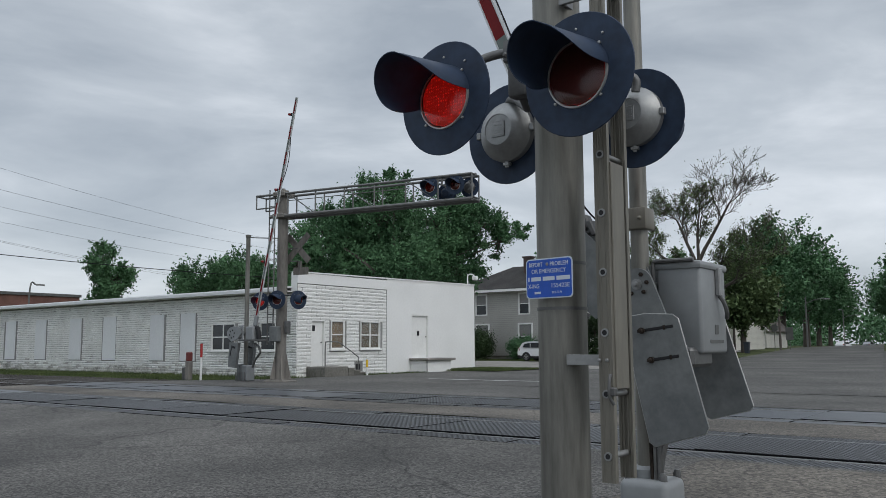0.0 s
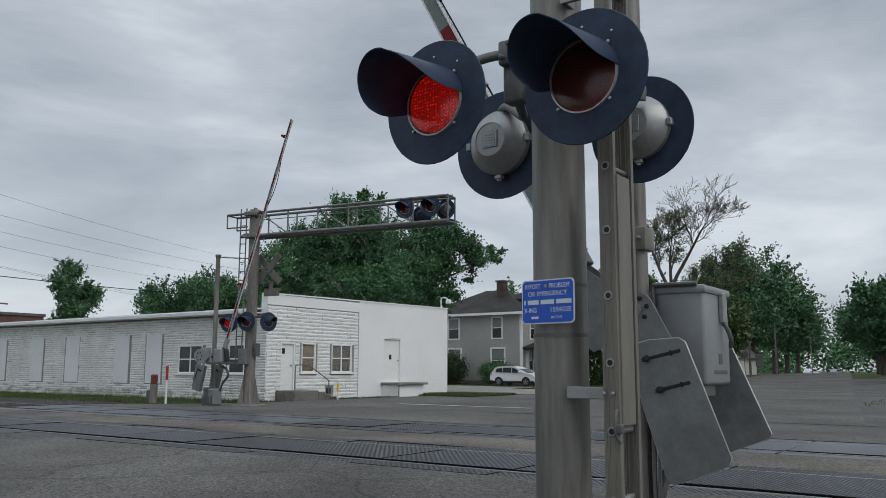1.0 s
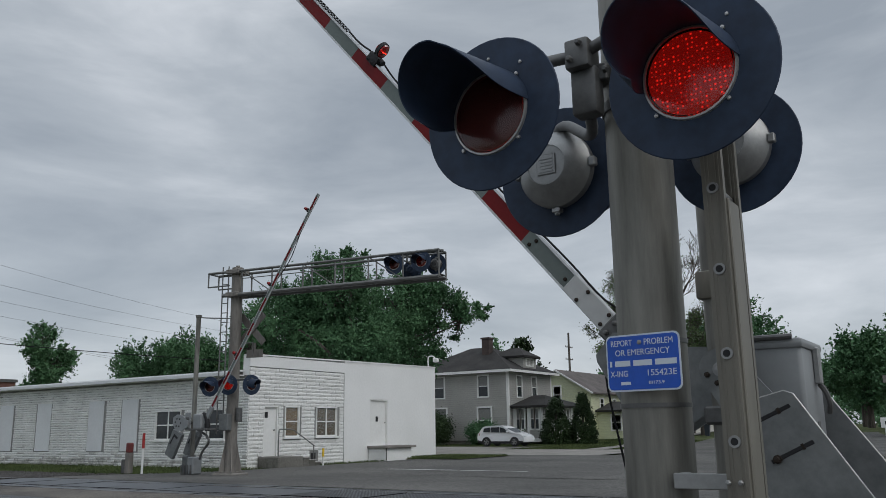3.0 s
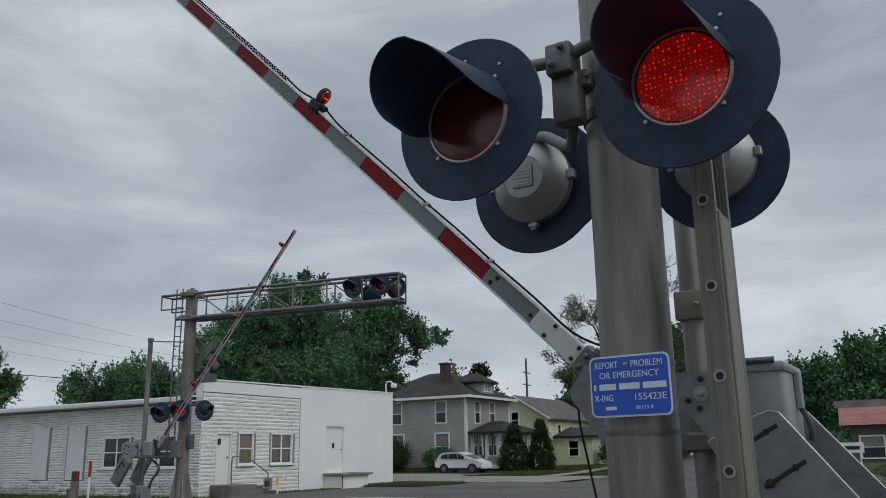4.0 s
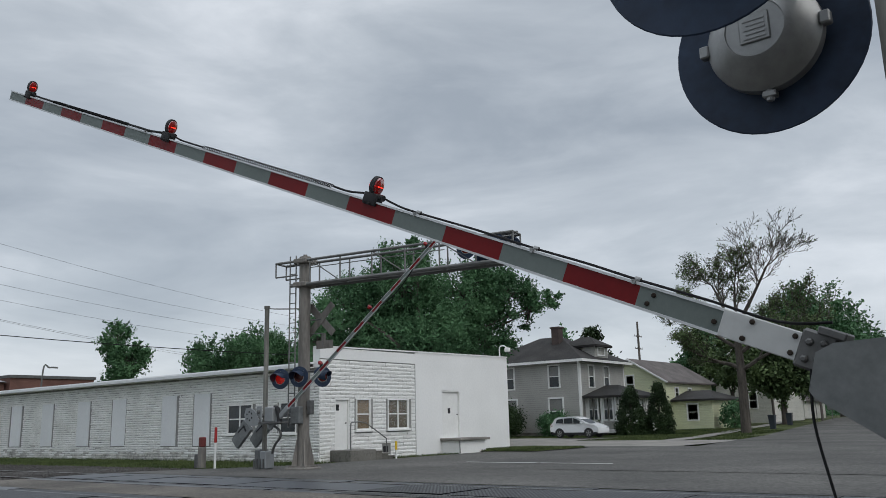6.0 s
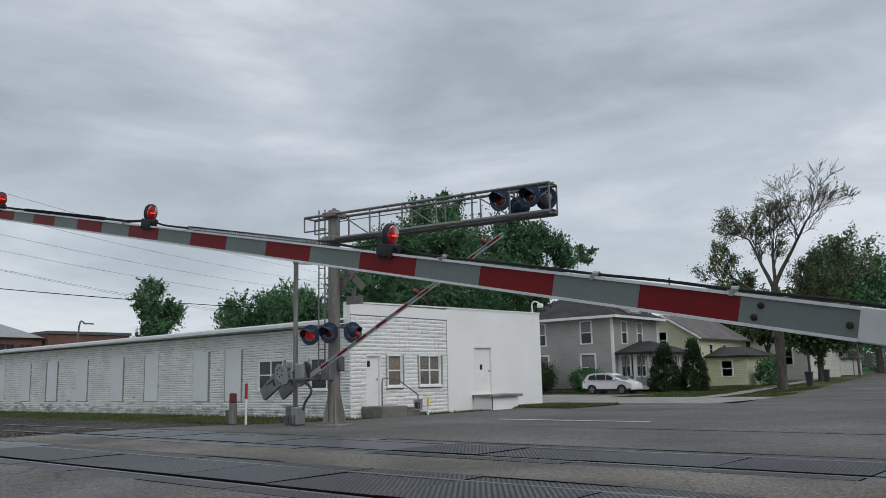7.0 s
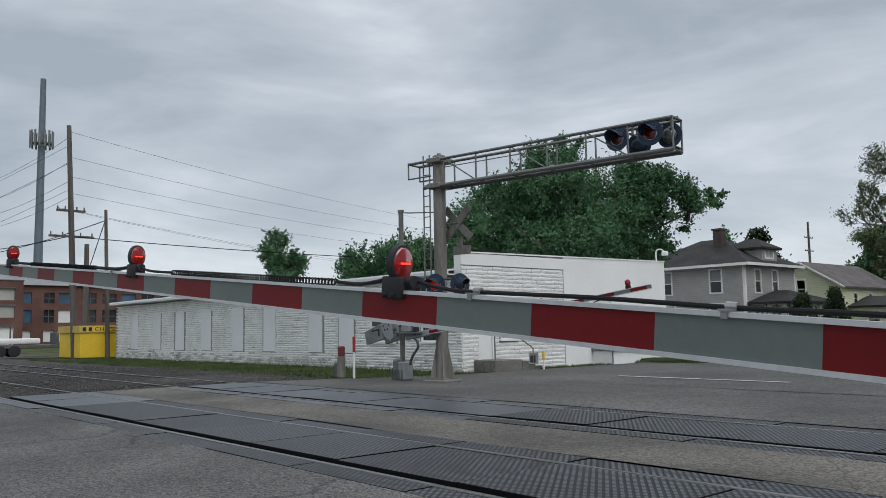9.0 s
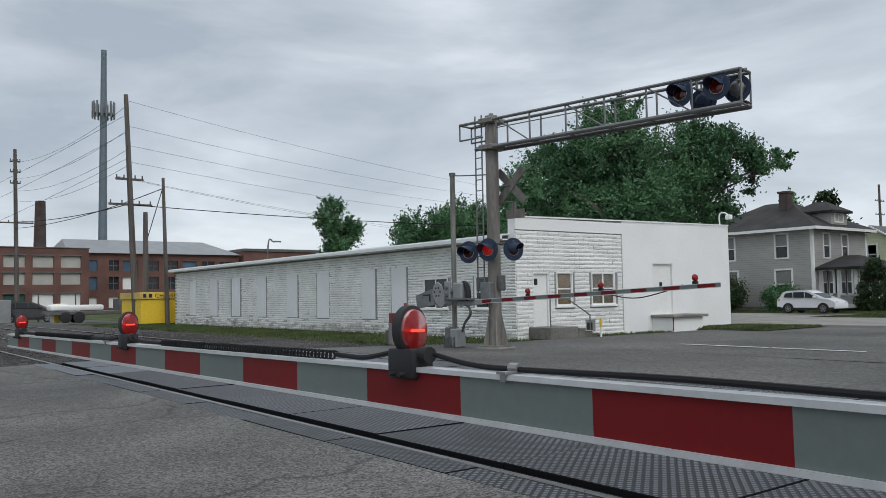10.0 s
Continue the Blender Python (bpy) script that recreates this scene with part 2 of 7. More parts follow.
LED_BAR = mat("lit_led_bar", (0.8, 0.05, 0.03), 0.4, var=0, bump=0, glow=((1.0, 0.03, 0.015), 2.2))
SIGN_BLUE = mat("blue_sign_sheet", (0.012, 0.09, 0.5), 0.35, var=0.08, scale=30, bump=0.02)
SIGN_WHITE = mat("white_sign_lettering", (0.62, 0.68, 0.75), 0.4, var=0.05, bump=0)
WHITE_BLOCK = mat("white_painted_block", (0.74, 0.74, 0.72), 0.7, var=0.16, scale=16, big=1.1, bump=0.45, bdist=0.012, tint=(0.82, 0.82, 0.8), rand=0.25)
WHITE_WALL = mat("white_painted_render", (0.8, 0.8, 0.79), 0.65, var=0.05, scale=12, big=0.5, bump=0.12)
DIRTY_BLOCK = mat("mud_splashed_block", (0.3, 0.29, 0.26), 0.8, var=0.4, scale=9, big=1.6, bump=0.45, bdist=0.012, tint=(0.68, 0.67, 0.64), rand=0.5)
# mortar darkened so its colour carries the shadow lines between courses
JOINT = mat("joint_shade_mortar", (0.26, 0.26, 0.25), 0.85, var=0.25, scale=20, bump=0.4)
PATCH = mat("grey_painted_infill", (0.7, 0.715, 0.725), 0.6, var=0.06, scale=9, big=0.8, bump=0.08)
WHITE_TRIM = mat("white_trim_paint", (0.78, 0.78, 0.76), 0.5, var=0.06, bump=0.05)
MEMBRANE = mat("white_roof_membrane", (0.78, 0.79, 0.8), 0.5, var=0.08, scale=4, bump=0.1)
GLASS = mat("window_glass", (0.85, 0.9, 0.9), 0.04, var=0.03, bump=0.02, trans=1.0, spec=0.15)
DARK_GLASS = mat("dark_far_glass", (0.03, 0.035, 0.04), 0.06, var=0.3, bump=0.02)
BLIND = mat("drawn_blind", (0.42, 0.41, 0.38), 0.8, var=0.1, bump=0.05)
ORANGE = mat("brown_curtain", (0.2, 0.13, 0.075), 0.8, var=0.25, bump=0.05)
# the gloom of unlit rooms is put into this colour
DARKROOM = mat("dim_interior", (0.06, 0.058, 0.055), 0.9, var=0.3, bump=0.05)
MAST_STEEL = mat("weathered_grey_mast", (0.2, 0.185, 0.168), 0.6, 0.3, var=0.25, scale=8, big=1, bump=0.15, stretch=(2, 2, 0.4), tint=(0.27, 0.25, 0.225))
TRUSS = mat("galvanised_truss", (0.17, 0.17, 0.165), 0.5, 0.5, var=0.15, bump=0.1)
RED_PAINT = mat("red_paint", (0.36, 0.022, 0.02), 0.5, var=0.15, bump=0.05)
YELLOW = mat("yellow_paint", (0.75, 0.5, 0.03), 0.55, var=0.12, bump=0.05)
ROADPAINT = mat("worn_road_paint", (0.5, 0.5, 0.48), 0.7, var=0.35, scale=25, big=2, bump=0.2)



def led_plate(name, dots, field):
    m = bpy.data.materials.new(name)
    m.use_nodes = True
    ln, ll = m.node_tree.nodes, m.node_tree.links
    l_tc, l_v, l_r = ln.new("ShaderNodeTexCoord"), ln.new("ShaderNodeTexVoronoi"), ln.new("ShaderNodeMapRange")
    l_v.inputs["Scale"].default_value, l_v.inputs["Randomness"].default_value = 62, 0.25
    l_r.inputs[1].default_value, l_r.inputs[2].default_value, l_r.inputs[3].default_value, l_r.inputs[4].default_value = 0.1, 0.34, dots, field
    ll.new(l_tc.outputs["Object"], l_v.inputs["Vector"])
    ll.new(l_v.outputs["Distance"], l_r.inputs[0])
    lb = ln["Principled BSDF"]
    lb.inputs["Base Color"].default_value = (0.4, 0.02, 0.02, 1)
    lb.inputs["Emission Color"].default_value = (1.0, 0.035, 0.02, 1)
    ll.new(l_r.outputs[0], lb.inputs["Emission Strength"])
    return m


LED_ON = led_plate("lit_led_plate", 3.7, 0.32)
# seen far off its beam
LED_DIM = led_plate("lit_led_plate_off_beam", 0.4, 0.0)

# ---- mesh helpers ----
ID = Matrix.Identity(4)


def mesh_of(name, bm, material, smooth=True):
    me = bpy.data.meshes.new(name)
    bmesh.ops.recalc_face_normals(bm, faces=bm.faces)
    bm.to_mesh(me)
    bm.free()
    for m in material if isinstance(material, (list, tuple)) else [material]:
        me.materials.append(m)
    if smooth:
        for p in me.polygons:
            p.use_smooth = True
        me.set_sharp_from_angle(angle=radians(34))
    return me


def part(name, bm, material, parent, label="", m=ID, smooth=True):
    ob = new(name, mesh_of(name, bm, material, smooth))
    ob.parent = parent
    ob.matrix_basis = m
    return tagged(ob, label)


def thing(name, label, category, m=ID, group="", kind=""):
    ob = new(name)
    ob.empty_display_size = 0.2
    ob.matrix_basis = m
    return tagged(ob, label, category, group, kind)


def solid(name, bm, material, label, category, m=ID, group="", kind="", smooth=True):
    """A thing that is one mesh."""
    ob = new(name, mesh_of(name, bm, material, smooth))
    ob.matrix_basis = m
    return tagged(ob, label, category, group, kind)


def B():
    return bmesh.new()


def box(bm, lo, hi, m=ID, bevel=0.0, seg=1):
    c = [(a + b) / 2 for a, b in zip(lo, hi)]
    s = [abs(b - a) for a, b in zip(lo, hi)]
    r = bmesh.ops.create_cube(bm, size=1, matrix=m @ Matrix.Translation(c) @ Matrix.Diagonal((*s, 1)))
    if bevel:
        es = list({e for v in r["verts"] for e in v.link_edges})
        bmesh.ops.bevel(bm, geom=es, offset=bevel, segments=seg, affect="EDGES", profile=0.5)
    return bm


def ring_faces(bm, a, b):
    n = len(a)
    for i in range(n):
        bm.faces.new((a[i], a[(i + 1) % n], b[(i + 1) % n], b[i]))


def tube(bm, pts, r, n=10, caps=True):
    """A pipe of n sides through points; r is one radius or one a point."""
    pts = [Vector(p) for p in pts]
    rs = r if isinstance(r, (list, tuple)) else [r] * len(pts)
    last, up = None, None
    for i, p in enumerate(pts):
        d = (pts[min(i + 1, len(pts) - 1)] - pts[max(i - 1, 0)]).normalized()
        if up is None:
            up = d.orthogonal().normalized()
        up = (up - d * up.dot(d)).normalized()
        side = d.cross(up)
        cur = [bm.verts.new(p + (up * math.cos(2 * math.pi * k / n) + side * math.sin(2 * math.pi * k / n)) * rs[i]) for k in range(n)]
        if last:
            ring_faces(bm, last, cur)
        elif caps:
            bm.faces.new(cur[::-1])
        last = cur
    if caps:
        bm.faces.new(last)
    return bm


def lathe(bm, prof, m=ID, n=32, close=True):
    """Turns (radius, height) pairs about z."""
    last = None
    for r, h in prof:
        cur = [bm.verts.new(m @ Vector((r * math.cos(2 * math.pi * k / n), r * math.sin(2 * math.pi * k / n), h))) for k in range(n)]
        if last:
            ring_faces(bm, last, cur)
        elif close:
            bm.faces.new(cur[::-1])
        last = cur
    if close:
        bm.faces.new(last)
    return bm


def plate(bm, pts, t, m=ID, bevel=0.0):
    """A sheet: a polygon in x and z with thickness t along y."""
    a = [bm.verts.new(m @ Vector((x, -t / 2, z))) for x, z in pts]
    b = [bm.verts.new(m @ Vector((x, t / 2, z))) for x, z in pts]
    f = [bm.faces.new(a), bm.faces.new(b[::-1])]
    n = len(a)
    for i in range(n):
        bm.faces.new((a[i], b[i], b[(i + 1) % n], a[(i + 1) % n]))
    return bm


def smooth_pts(pts, k=6):
    """A smooth line through points."""
    pts = [Vector(p) for p in pts]
    out = []
    for i in range(len(pts) - 1):
        p0, p1, p2, p3 = pts[max(i - 1, 0)], pts[i], pts[i + 1], pts[min(i + 2, len(pts) - 1)]
        for j in range(k):
            t = j / k
            out.append(0.5 * (2 * p1 + (p2 - p0) * t + (2 * p0 - 5 * p1 + 4 * p2 - p3) * t * t + (3 * p1 - p0 - 3 * p2 + p3) * t ** 3))
    return out + [pts[-1]]


def wall_cells(us, vs, holes):
    """Rectangles that fill us x vs round the holes (u0, u1, v0, v1)."""
    gu = sorted({*us, *[h[0] for h in holes], *[h[1] for h in holes]})
    out = []
    for u0, u1 in zip(gu, gu[1:]):
        cut = sorted((h[2], h[3]) for h in holes if h[0] <= u0 + 1e-6 and h[1] >= u1 - 1e-6)
        v = vs[0]
        for a, b in cut:
            if a > v + 1e-4:
                out.append((u0, u1, v, a))
            v = max(v, b)
        if vs[1] > v + 1e-4:
            out.append((u0, u1, v, vs[1]))
    return out


def text_mesh(body, size, name):
    cu = bpy.data.curves.new(name, "FONT")
    cu.body, cu.size, cu.align_x, cu.align_y, cu.extrude = body, size, "LEFT", "BOTTOM_BASELINE", 0.0006
    tmp = bpy.data.objects.new(name, cu)
    scene.collection.objects.link(tmp)
    me = bpy.data.meshes.new_from_object(tmp.evaluated_get(bpy.context.evaluated_depsgraph_get()))
    bpy.data.objects.remove(tmp)
    return me


def lettering(name, body, x, z, width, height, material, parent, depth=-0.004):
    """Words in the plane of x and z, fitted into a width and cap height, facing -y."""
    me = text_mesh(body, 1.0, name)
    xs = [v.co.x for v in me.vertices]
    ys = [v.co.y for v in me.vertices]
    kx, ky = width / (max(xs) - min(xs)), height / max(ys)
    x0 = min(xs)
    for v in me.vertices:
        v.co = Vector((x + (v.co.x - x0) * kx, depth - v.co.z, z + v.co.y * ky))
    me.materials.clear()
    me.materials.append(material)
    ob = new(name, me)
    ob.parent = parent
    return ob


# ---- ground ----
R1, R2, R3, R4 = 0.26, 1.85, 4.25, 5.9   # rail lines
ZC = 0.12                                 # level of the crossing
XL = -21.4                                # where the crossing ends and the ballast begins


def level(y):
    """Height of the ground along the road: a low hump at the tracks."""
    if y < -0.2:
        return ZC - 0.033 * min(-0.2 - y, 9.0)
    if y < 6.7:
        return ZC
    return max(0.0, ZC - 0.022 * (y - 6.7)) + 0.013 * min(max(y - 46, 0), 54)


def sheet(name, xs, ys, lift, material, label, category, wob=0.0, kind="structure", skew=0.0):
    bm = B()
    rows = []
    for y in ys:
        rows.append([bm.verts.new((x + skew * (y - 12), y, level(y) + lift + (wob * noise.noise((x * 0.35, y * 0.35, 1.7)) if wob else 0))) for x in xs])
    for a, b in zip(rows, rows[1:]):
        for i in range(len(xs) - 1):
            bm.faces.new((a[i], a[i + 1], b[i + 1], b[i]))
    return solid(name, bm, material, label, category, kind=kind)


def steps(a, b, n):
    return [a + (b - a) * i / n for i in range(n + 1)]


sheet("ground", [-3000, -400, -120, -60, -22, -10, 0, 20, 60, 150, 400, 3000], [-3000, -200, -40, -12, -9, -4, -0.2, 3, 6.7, 12, 14, 20, 40, 46, 73, 100, 200, 600, 3000], -0.06, GRASS, "green grass and bare earth reaching to the horizon", "ground")
sheet("pavement", steps(XL, 30, 40), steps(-45, -0.1, 50), 0.0, ASPHALT, "cracked grey asphalt apron before the crossing", "pavement", 0.012)
sheet("road", [-11.3, -10, -8, -6, -4, -1.4], [12.5, 14, 16, 20, 26, 34, 46, 60, 73, 100, 140, 220, 400, 700], 0.009, ASPHALT_FAR, "grey asphalt street running away between trees", "road", 0.0, skew=-0.162)
sheet("pavement_side", steps(-20.8, -10.4, 10), [12.5, 14, 17, 20, 23, 26, 29], 0.0045, ASPHALT_FAR, "grey asphalt before the white building", "pavement")
sheet("verge", [-22.1, -20.4, -19.2, -18.4], [22.9, 24.2, 25.6, 27.4], 0.03, GRASS, "grass verge beside the white building", "verge", 0.03)
sheet("pavement_beyond", steps(XL, 30, 40), [6.4, 6.7, 8, 9.5, 11, 12.15, 12.8], 0.0, ASPHALT_FAR, "grey asphalt beyond the tracks", "pavement")
sheet("gravel_lot", steps(-60, -25.6, 20), [27.0, 30, 33, 36, 40, 44.9], 0.002, CONCRETE, "pale dusty gravel and concrete drive beside the house", "driveway", 0.003)
sheet("gravel_lot", steps(-25.6, -15.0, 8), [27.0, 31, 33, 35, 37, 38.3], 0.0025, CONCRETE, "pale dusty gravel apron where the drive meets the street", "driveway", 0.003)
sheet("footpath", [-15.6, -15.0, -14.4], [38.3, 42, 46, 60, 73, 100, 130], 0.012, CONCRETE, "pale concrete footpath along the lawn", "footpath", 0.01, skew=-0.162)
sheet("roadside_strip", [-1.5, -0.6, 1.6], [12.5, 20, 30, 50, 80], 0.004, GRIT, "pale gravel shoulder beside the street", "shoulder", 0.02, skew=-0.162)
sheet("infill_strip", steps(XL, 30, 40), [2.3, 2.7, 3.2, 3.6, 3.87], 0.0, INFILL, "worn brown asphalt strip between the two tracks", "pavement", 0.012)
sheet("gravel_patch", steps(-0.9, 14, 16), steps(-3.4, -0.3, 6), 0.014, INFILL, "tan pebbly paving beside the near gate", "pavement", 0.012)
sheet("ballast", [-400, -200, -120, -80, *steps(-60, XL + 0.02, 60)], [-3.5, -2.6, -1.5, -0.4, 0.6, 1.6, 2.6, 3.6, 4.6, 5.6, 6.6, 7.8, 9.2], -0.035, BALLAST, "dark grey crushed stone ballast along the tracks", "ballast", 0.05)

# rails with head, web and foot
for y, side in ((R1, 1), (R2, -1), (R3, 1), (R4, -1)):
    bm = B()
    box(bm, (-400, y - 0.033, ZC - 0.035), (60, y + 0.033, ZC + 0.006), bevel=0.008)
    box(bm, (-400, y - 0.01, ZC - 0.15), (60, y + 0.01, ZC - 0.035))
    box(bm, (-400, y - 0.07, ZC - 0.17), (60, y + 0.07, ZC - 0.15))
    for f in bm.faces:
        f.normal_update()
        f.material_index = 0 if f.normal.z > 0.5 else 1
    solid("rail", bm, [RAIL, RUST], "worn steel rail with a bright polished head", "rail", group="rails of the two tracks")
    bm = B()
    box(bm, (XL, y + side * 0.036, ZC - 0.16), (30, y + side * (0.24 if side > 0 else 0.05), ZC - 0.045))
    solid("flangeway", bm, FLANGE, "black rubber groove beside the rail with its shade in the colour", "flangeway", group="grooves beside the rails", kind="structure")

# ---- near signal mast: pole, four flashing lamps ----
LAMPS = []


def lamp(parent, m, lit_side=True, hood=True, label="", key="", shell=None, lit=None):
    """A flashing lamp facing -y: cast housing with disc, rim, lens, hood and an added turning plate, lit on one side,
    that imitates the flashing.
    """
    t = Matrix.Rotation(radians(90), 4, "X")          # the turning axis z becomes -y
    bm = B()
    lathe(bm, [(0.165, -0.004), (0.172, -0.012), (0.172, -0.05), (0.155, -0.075), (0.1, -0.125), (0.088, -0.13), (0.086, -0.126), (0.0001, -0.126)], t, 36, close=False)
    box(bm, (-0.045, 0.126, -0.045), (0.045, 0.131, 0.045), bevel=0.003)
    for k in range(5):
        box(bm, (-0.032, 0.131, -0.034 + k * 0.014), (0.032 - 0.008 * (k % 2), 0.1335, -0.027 + k * 0.014))
    for a in (-1, 1):
        box(bm, (a * 0.165, 0.03, -0.02), (a * 0.195, 0.065, 0.02), bevel=0.004)
    tube(bm, [(0, 0.04, -0.165), (0, 0.04, -0.205)], 0.012, 8)
    box(bm, (-0.02, 0.02, -0.195), (0.02, 0.055, -0.175), bevel=0.003)
    body = part("lamp_housing", bm, shell or ALU, parent, label or "cast aluminium lamp housing with a raised badge", m)
    bm = B()
    lathe(bm, [(0.158, 0.004), (0.29, 0.004), (0.293, 0.0), (0.29, -0.004), (0.158, -0.004), (0.158, 0.004)], t, 48, close=False)
    part("background_disc", bm, BLACK, body, "black painted round backing disc")
    bm = B()
    lathe(bm, [(0.15, 0.004), (0.153, 0.014), (0.16, 0.014), (0.162, 0.004)], t, 40, close=False)
    for k in range(4):
        a = radians(45 + 90 * k)
        lathe(bm, [(0.007, 0.0), (0.007, 0.013), (0.002, 0.015)], t @ Matrix.Translation((0.172 * math.cos(a), 0.172 * math.sin(a), 0)), 8)
    for k in range(3):
        a = radians(90 + 40 * (k - 1))
        lathe(bm, [(0.006, 0.0), (0.006, 0.009), (0.002, 0.011)], t @ Matrix.Translation((0.215 * math.cos(a), 0.215 * math.sin(a), 0)), 8)
    part("lens_rim", bm, STEEL_RIM, body, "bright metal lens rim with screws")
    bm = B()
    lathe(bm, [(0.151, 0.0), (0.149, 0.012), (0.12, 0.02), (0.06, 0.026), (0.0001, 0.028)], t, 36, close=False)
    part("lens", bm, LENS_RED, body, "red moulded lens")
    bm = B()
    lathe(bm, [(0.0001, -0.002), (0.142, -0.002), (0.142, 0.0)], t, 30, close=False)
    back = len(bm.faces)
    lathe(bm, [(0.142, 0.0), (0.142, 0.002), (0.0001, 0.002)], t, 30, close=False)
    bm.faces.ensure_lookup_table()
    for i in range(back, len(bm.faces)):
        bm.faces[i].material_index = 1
    # added black cup: blocks the plate's red glow from lighting the housing
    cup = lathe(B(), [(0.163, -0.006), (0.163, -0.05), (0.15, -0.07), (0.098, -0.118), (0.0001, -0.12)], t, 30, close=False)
    part("inner_cup", cup, BLACK_MATT, body, "added matt black cup that soaks up stray glow")
    # added plate: turning it round stands in for the diodes switching
    led = part("led_plate", bm, [LED_OFF, lit or LED_ON], body, "added turning plate with red light diodes on one side")
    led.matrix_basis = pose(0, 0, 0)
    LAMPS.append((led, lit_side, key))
    if hood:
        bm = B()
        n, rows = 26, 10
        for off in (0.0, 0.004):
            grid = []
            for j in range(rows + 1):
                s = j / rows
                # turned visor: cut away on one side, reaching under on the other
                near, far_ = 4 + 70 * s ** 4, 190 + 52 * s
                r = 0.168 - 0.034 * s - off
                angs = [radians(near + (far_ - near) * k / n) for k in range(n + 1)]
                grid.append([bm.verts.new((r * math.cos(a), -0.006 - 0.36 * s - 0.04 * s * math.sin(a), r * math.sin(a))) for a in angs])
            for a, b in zip(grid, grid[1:]):
                for k in range(n):
                    bm.faces.new((a[k], a[k + 1], b[k + 1], b[k]))
            if off:
                for a, b in ((first[-1], grid[-1]),):
                    for k in range(n):
                        bm.faces.new((a[k], a[k + 1], b[k + 1], b[k]))
                for e in (0, -1):
                    for j in range(rows):
                        bm.faces.new((first[j][e], first[j + 1][e], grid[j + 1][e], grid[j][e]))
            first = grid
        part("hood", bm, BLACK, body, "black curved visor over the lens")
    return body


MX, MY = -0.31, -3.86
mast = thing("signal_mast", "weathered grey aluminium mast carrying four black flashing red lamps", "signal mast")
bm = B()
tube(bm, [(MX, MY, -0.1), (MX, MY, 4.6)], 0.125, 40)
part("pole", bm, GALV, mast, "dull streaked aluminium pole")
for z in (0.33, 0.3, 1.32, 1.55):
    bm = B()
    lathe(bm, [(0.127, -0.008), (0.129, -0.008), (0.129, 0.008), (0.127, 0.008)], Matrix.Translation((MX, MY, z)), 32, close=False)
    part("strap", bm, ALU_DK, mast, "thin steel strap")
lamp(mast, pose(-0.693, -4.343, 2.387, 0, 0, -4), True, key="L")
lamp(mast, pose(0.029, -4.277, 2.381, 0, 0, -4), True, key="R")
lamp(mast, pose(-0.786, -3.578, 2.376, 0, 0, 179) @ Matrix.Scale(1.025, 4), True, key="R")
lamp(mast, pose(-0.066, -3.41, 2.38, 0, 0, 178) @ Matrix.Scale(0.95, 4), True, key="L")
bm = B()
box(bm, (-0.5, -4.1, 2.6), (-0.4, -3.98, 2.72), bevel=0.012, seg=2)
box(bm, (-0.5, -4.06, 2.42), (-0.39, -3.97, 2.62), bevel=0.02, seg=2)
box(bm, (-0.42, -4.02, 2.56), (-0.36, -3.9, 2.63), bevel=0.006)
for z in (2.6, 2.47):
    lathe(bm, [(0.127, -0.02), (0.134, -0.02), (0.134, 0.02), (0.127, 0.02)], Matrix.Translation((MX, MY, z)), 32, close=False)
for p in ((-0.43, -4.11, 2.69), (-0.47, -4.11, 2.63), (-0.36, -4.03, 2.59)):
    lathe(bm, [(0.014, 0), (0.014, 0.014), (0.008, 0.022)], Matrix.Translation(p) @ Matrix.Rotation(radians(90), 4, "X"), 6)
part("crossarm_bracket", bm, ALU_DK, mast, "cast bracket clamped to the pole")
bm = B()
tube(bm, smooth_pts([(-0.46, -4.05, 2.665), (-0.56, -4.08, 2.66), (-0.64, -4.14, 2.62), (-0.675, -4.26, 2.52), (-0.679, -4.3, 2.46)], 4), 0.024, 12)
tube(bm, smooth_pts([(-0.44, -4.05, 2.67), (-0.3, -4.07, 2.7), (-0.1, -4.1, 2.7), (0.03, -4.13, 2.66), (0.05, -4.19, 2.59), (0.05, -4.2, 2.52)], 4), 0.024, 12)
tube(bm, smooth_pts([(-0.45, -3.99, 2.44), (-0.5, -3.86, 2.42), (-0.58, -3.74, 2.46), (-0.7, -3.66, 2.55), (-0.765, -3.62, 2.55), (-0.765, -3.61, 2.49)], 4), 0.024, 12)
tube(bm, smooth_pts([(-0.2, -3.8, 2.5), (-0.1, -3.66, 2.58), (0.0, -3.58, 2.55), (0.0, -3.57, 2.48)], 4), 0.024, 12)
part("crossarm", bm, ALU_DK, mast, "bent conduit arms to the lamps")

# blue notice on the mast
sign = thing("information_sign", "blue reflective emergency notice with white lettering on the mast", "sign", pose(-0.287, -4.03, 1.468, 0, 0, -7))


def rounded(w, h, r, k=5):
    out = []
    for cx, cz, a0 in ((w / 2 - r, h / 2 - r, 0), (-w / 2 + r, h / 2 - r, 90), (-w / 2 + r, -h / 2 + r, 180), (w / 2 - r, -h / 2 + r, 270)):
        for i in range(k + 1):
            a = radians(a0 + 90 * i / k)
            out.append((cx + r * math.cos(a), cz + r * math.sin(a)))
    return out


part("border", plate(B(), rounded(0.285, 0.2, 0.022), 0.003), SIGN_WHITE, sign, "pale reflective edge", smooth=False)
part("plate", plate(B(), rounded(0.273, 0.188, 0.018), 0.003, Matrix.Translation((0, -0.0016, 0))), SIGN_BLUE, sign, "blue sheet", smooth=False)
lettering("word", "REPORT", -0.12, 0.06, 0.083, 0.021, SIGN_WHITE, sign)
lettering("word", "PROBLEM", 0.01, 0.06, 0.108, 0.021, SIGN_WHITE, sign)
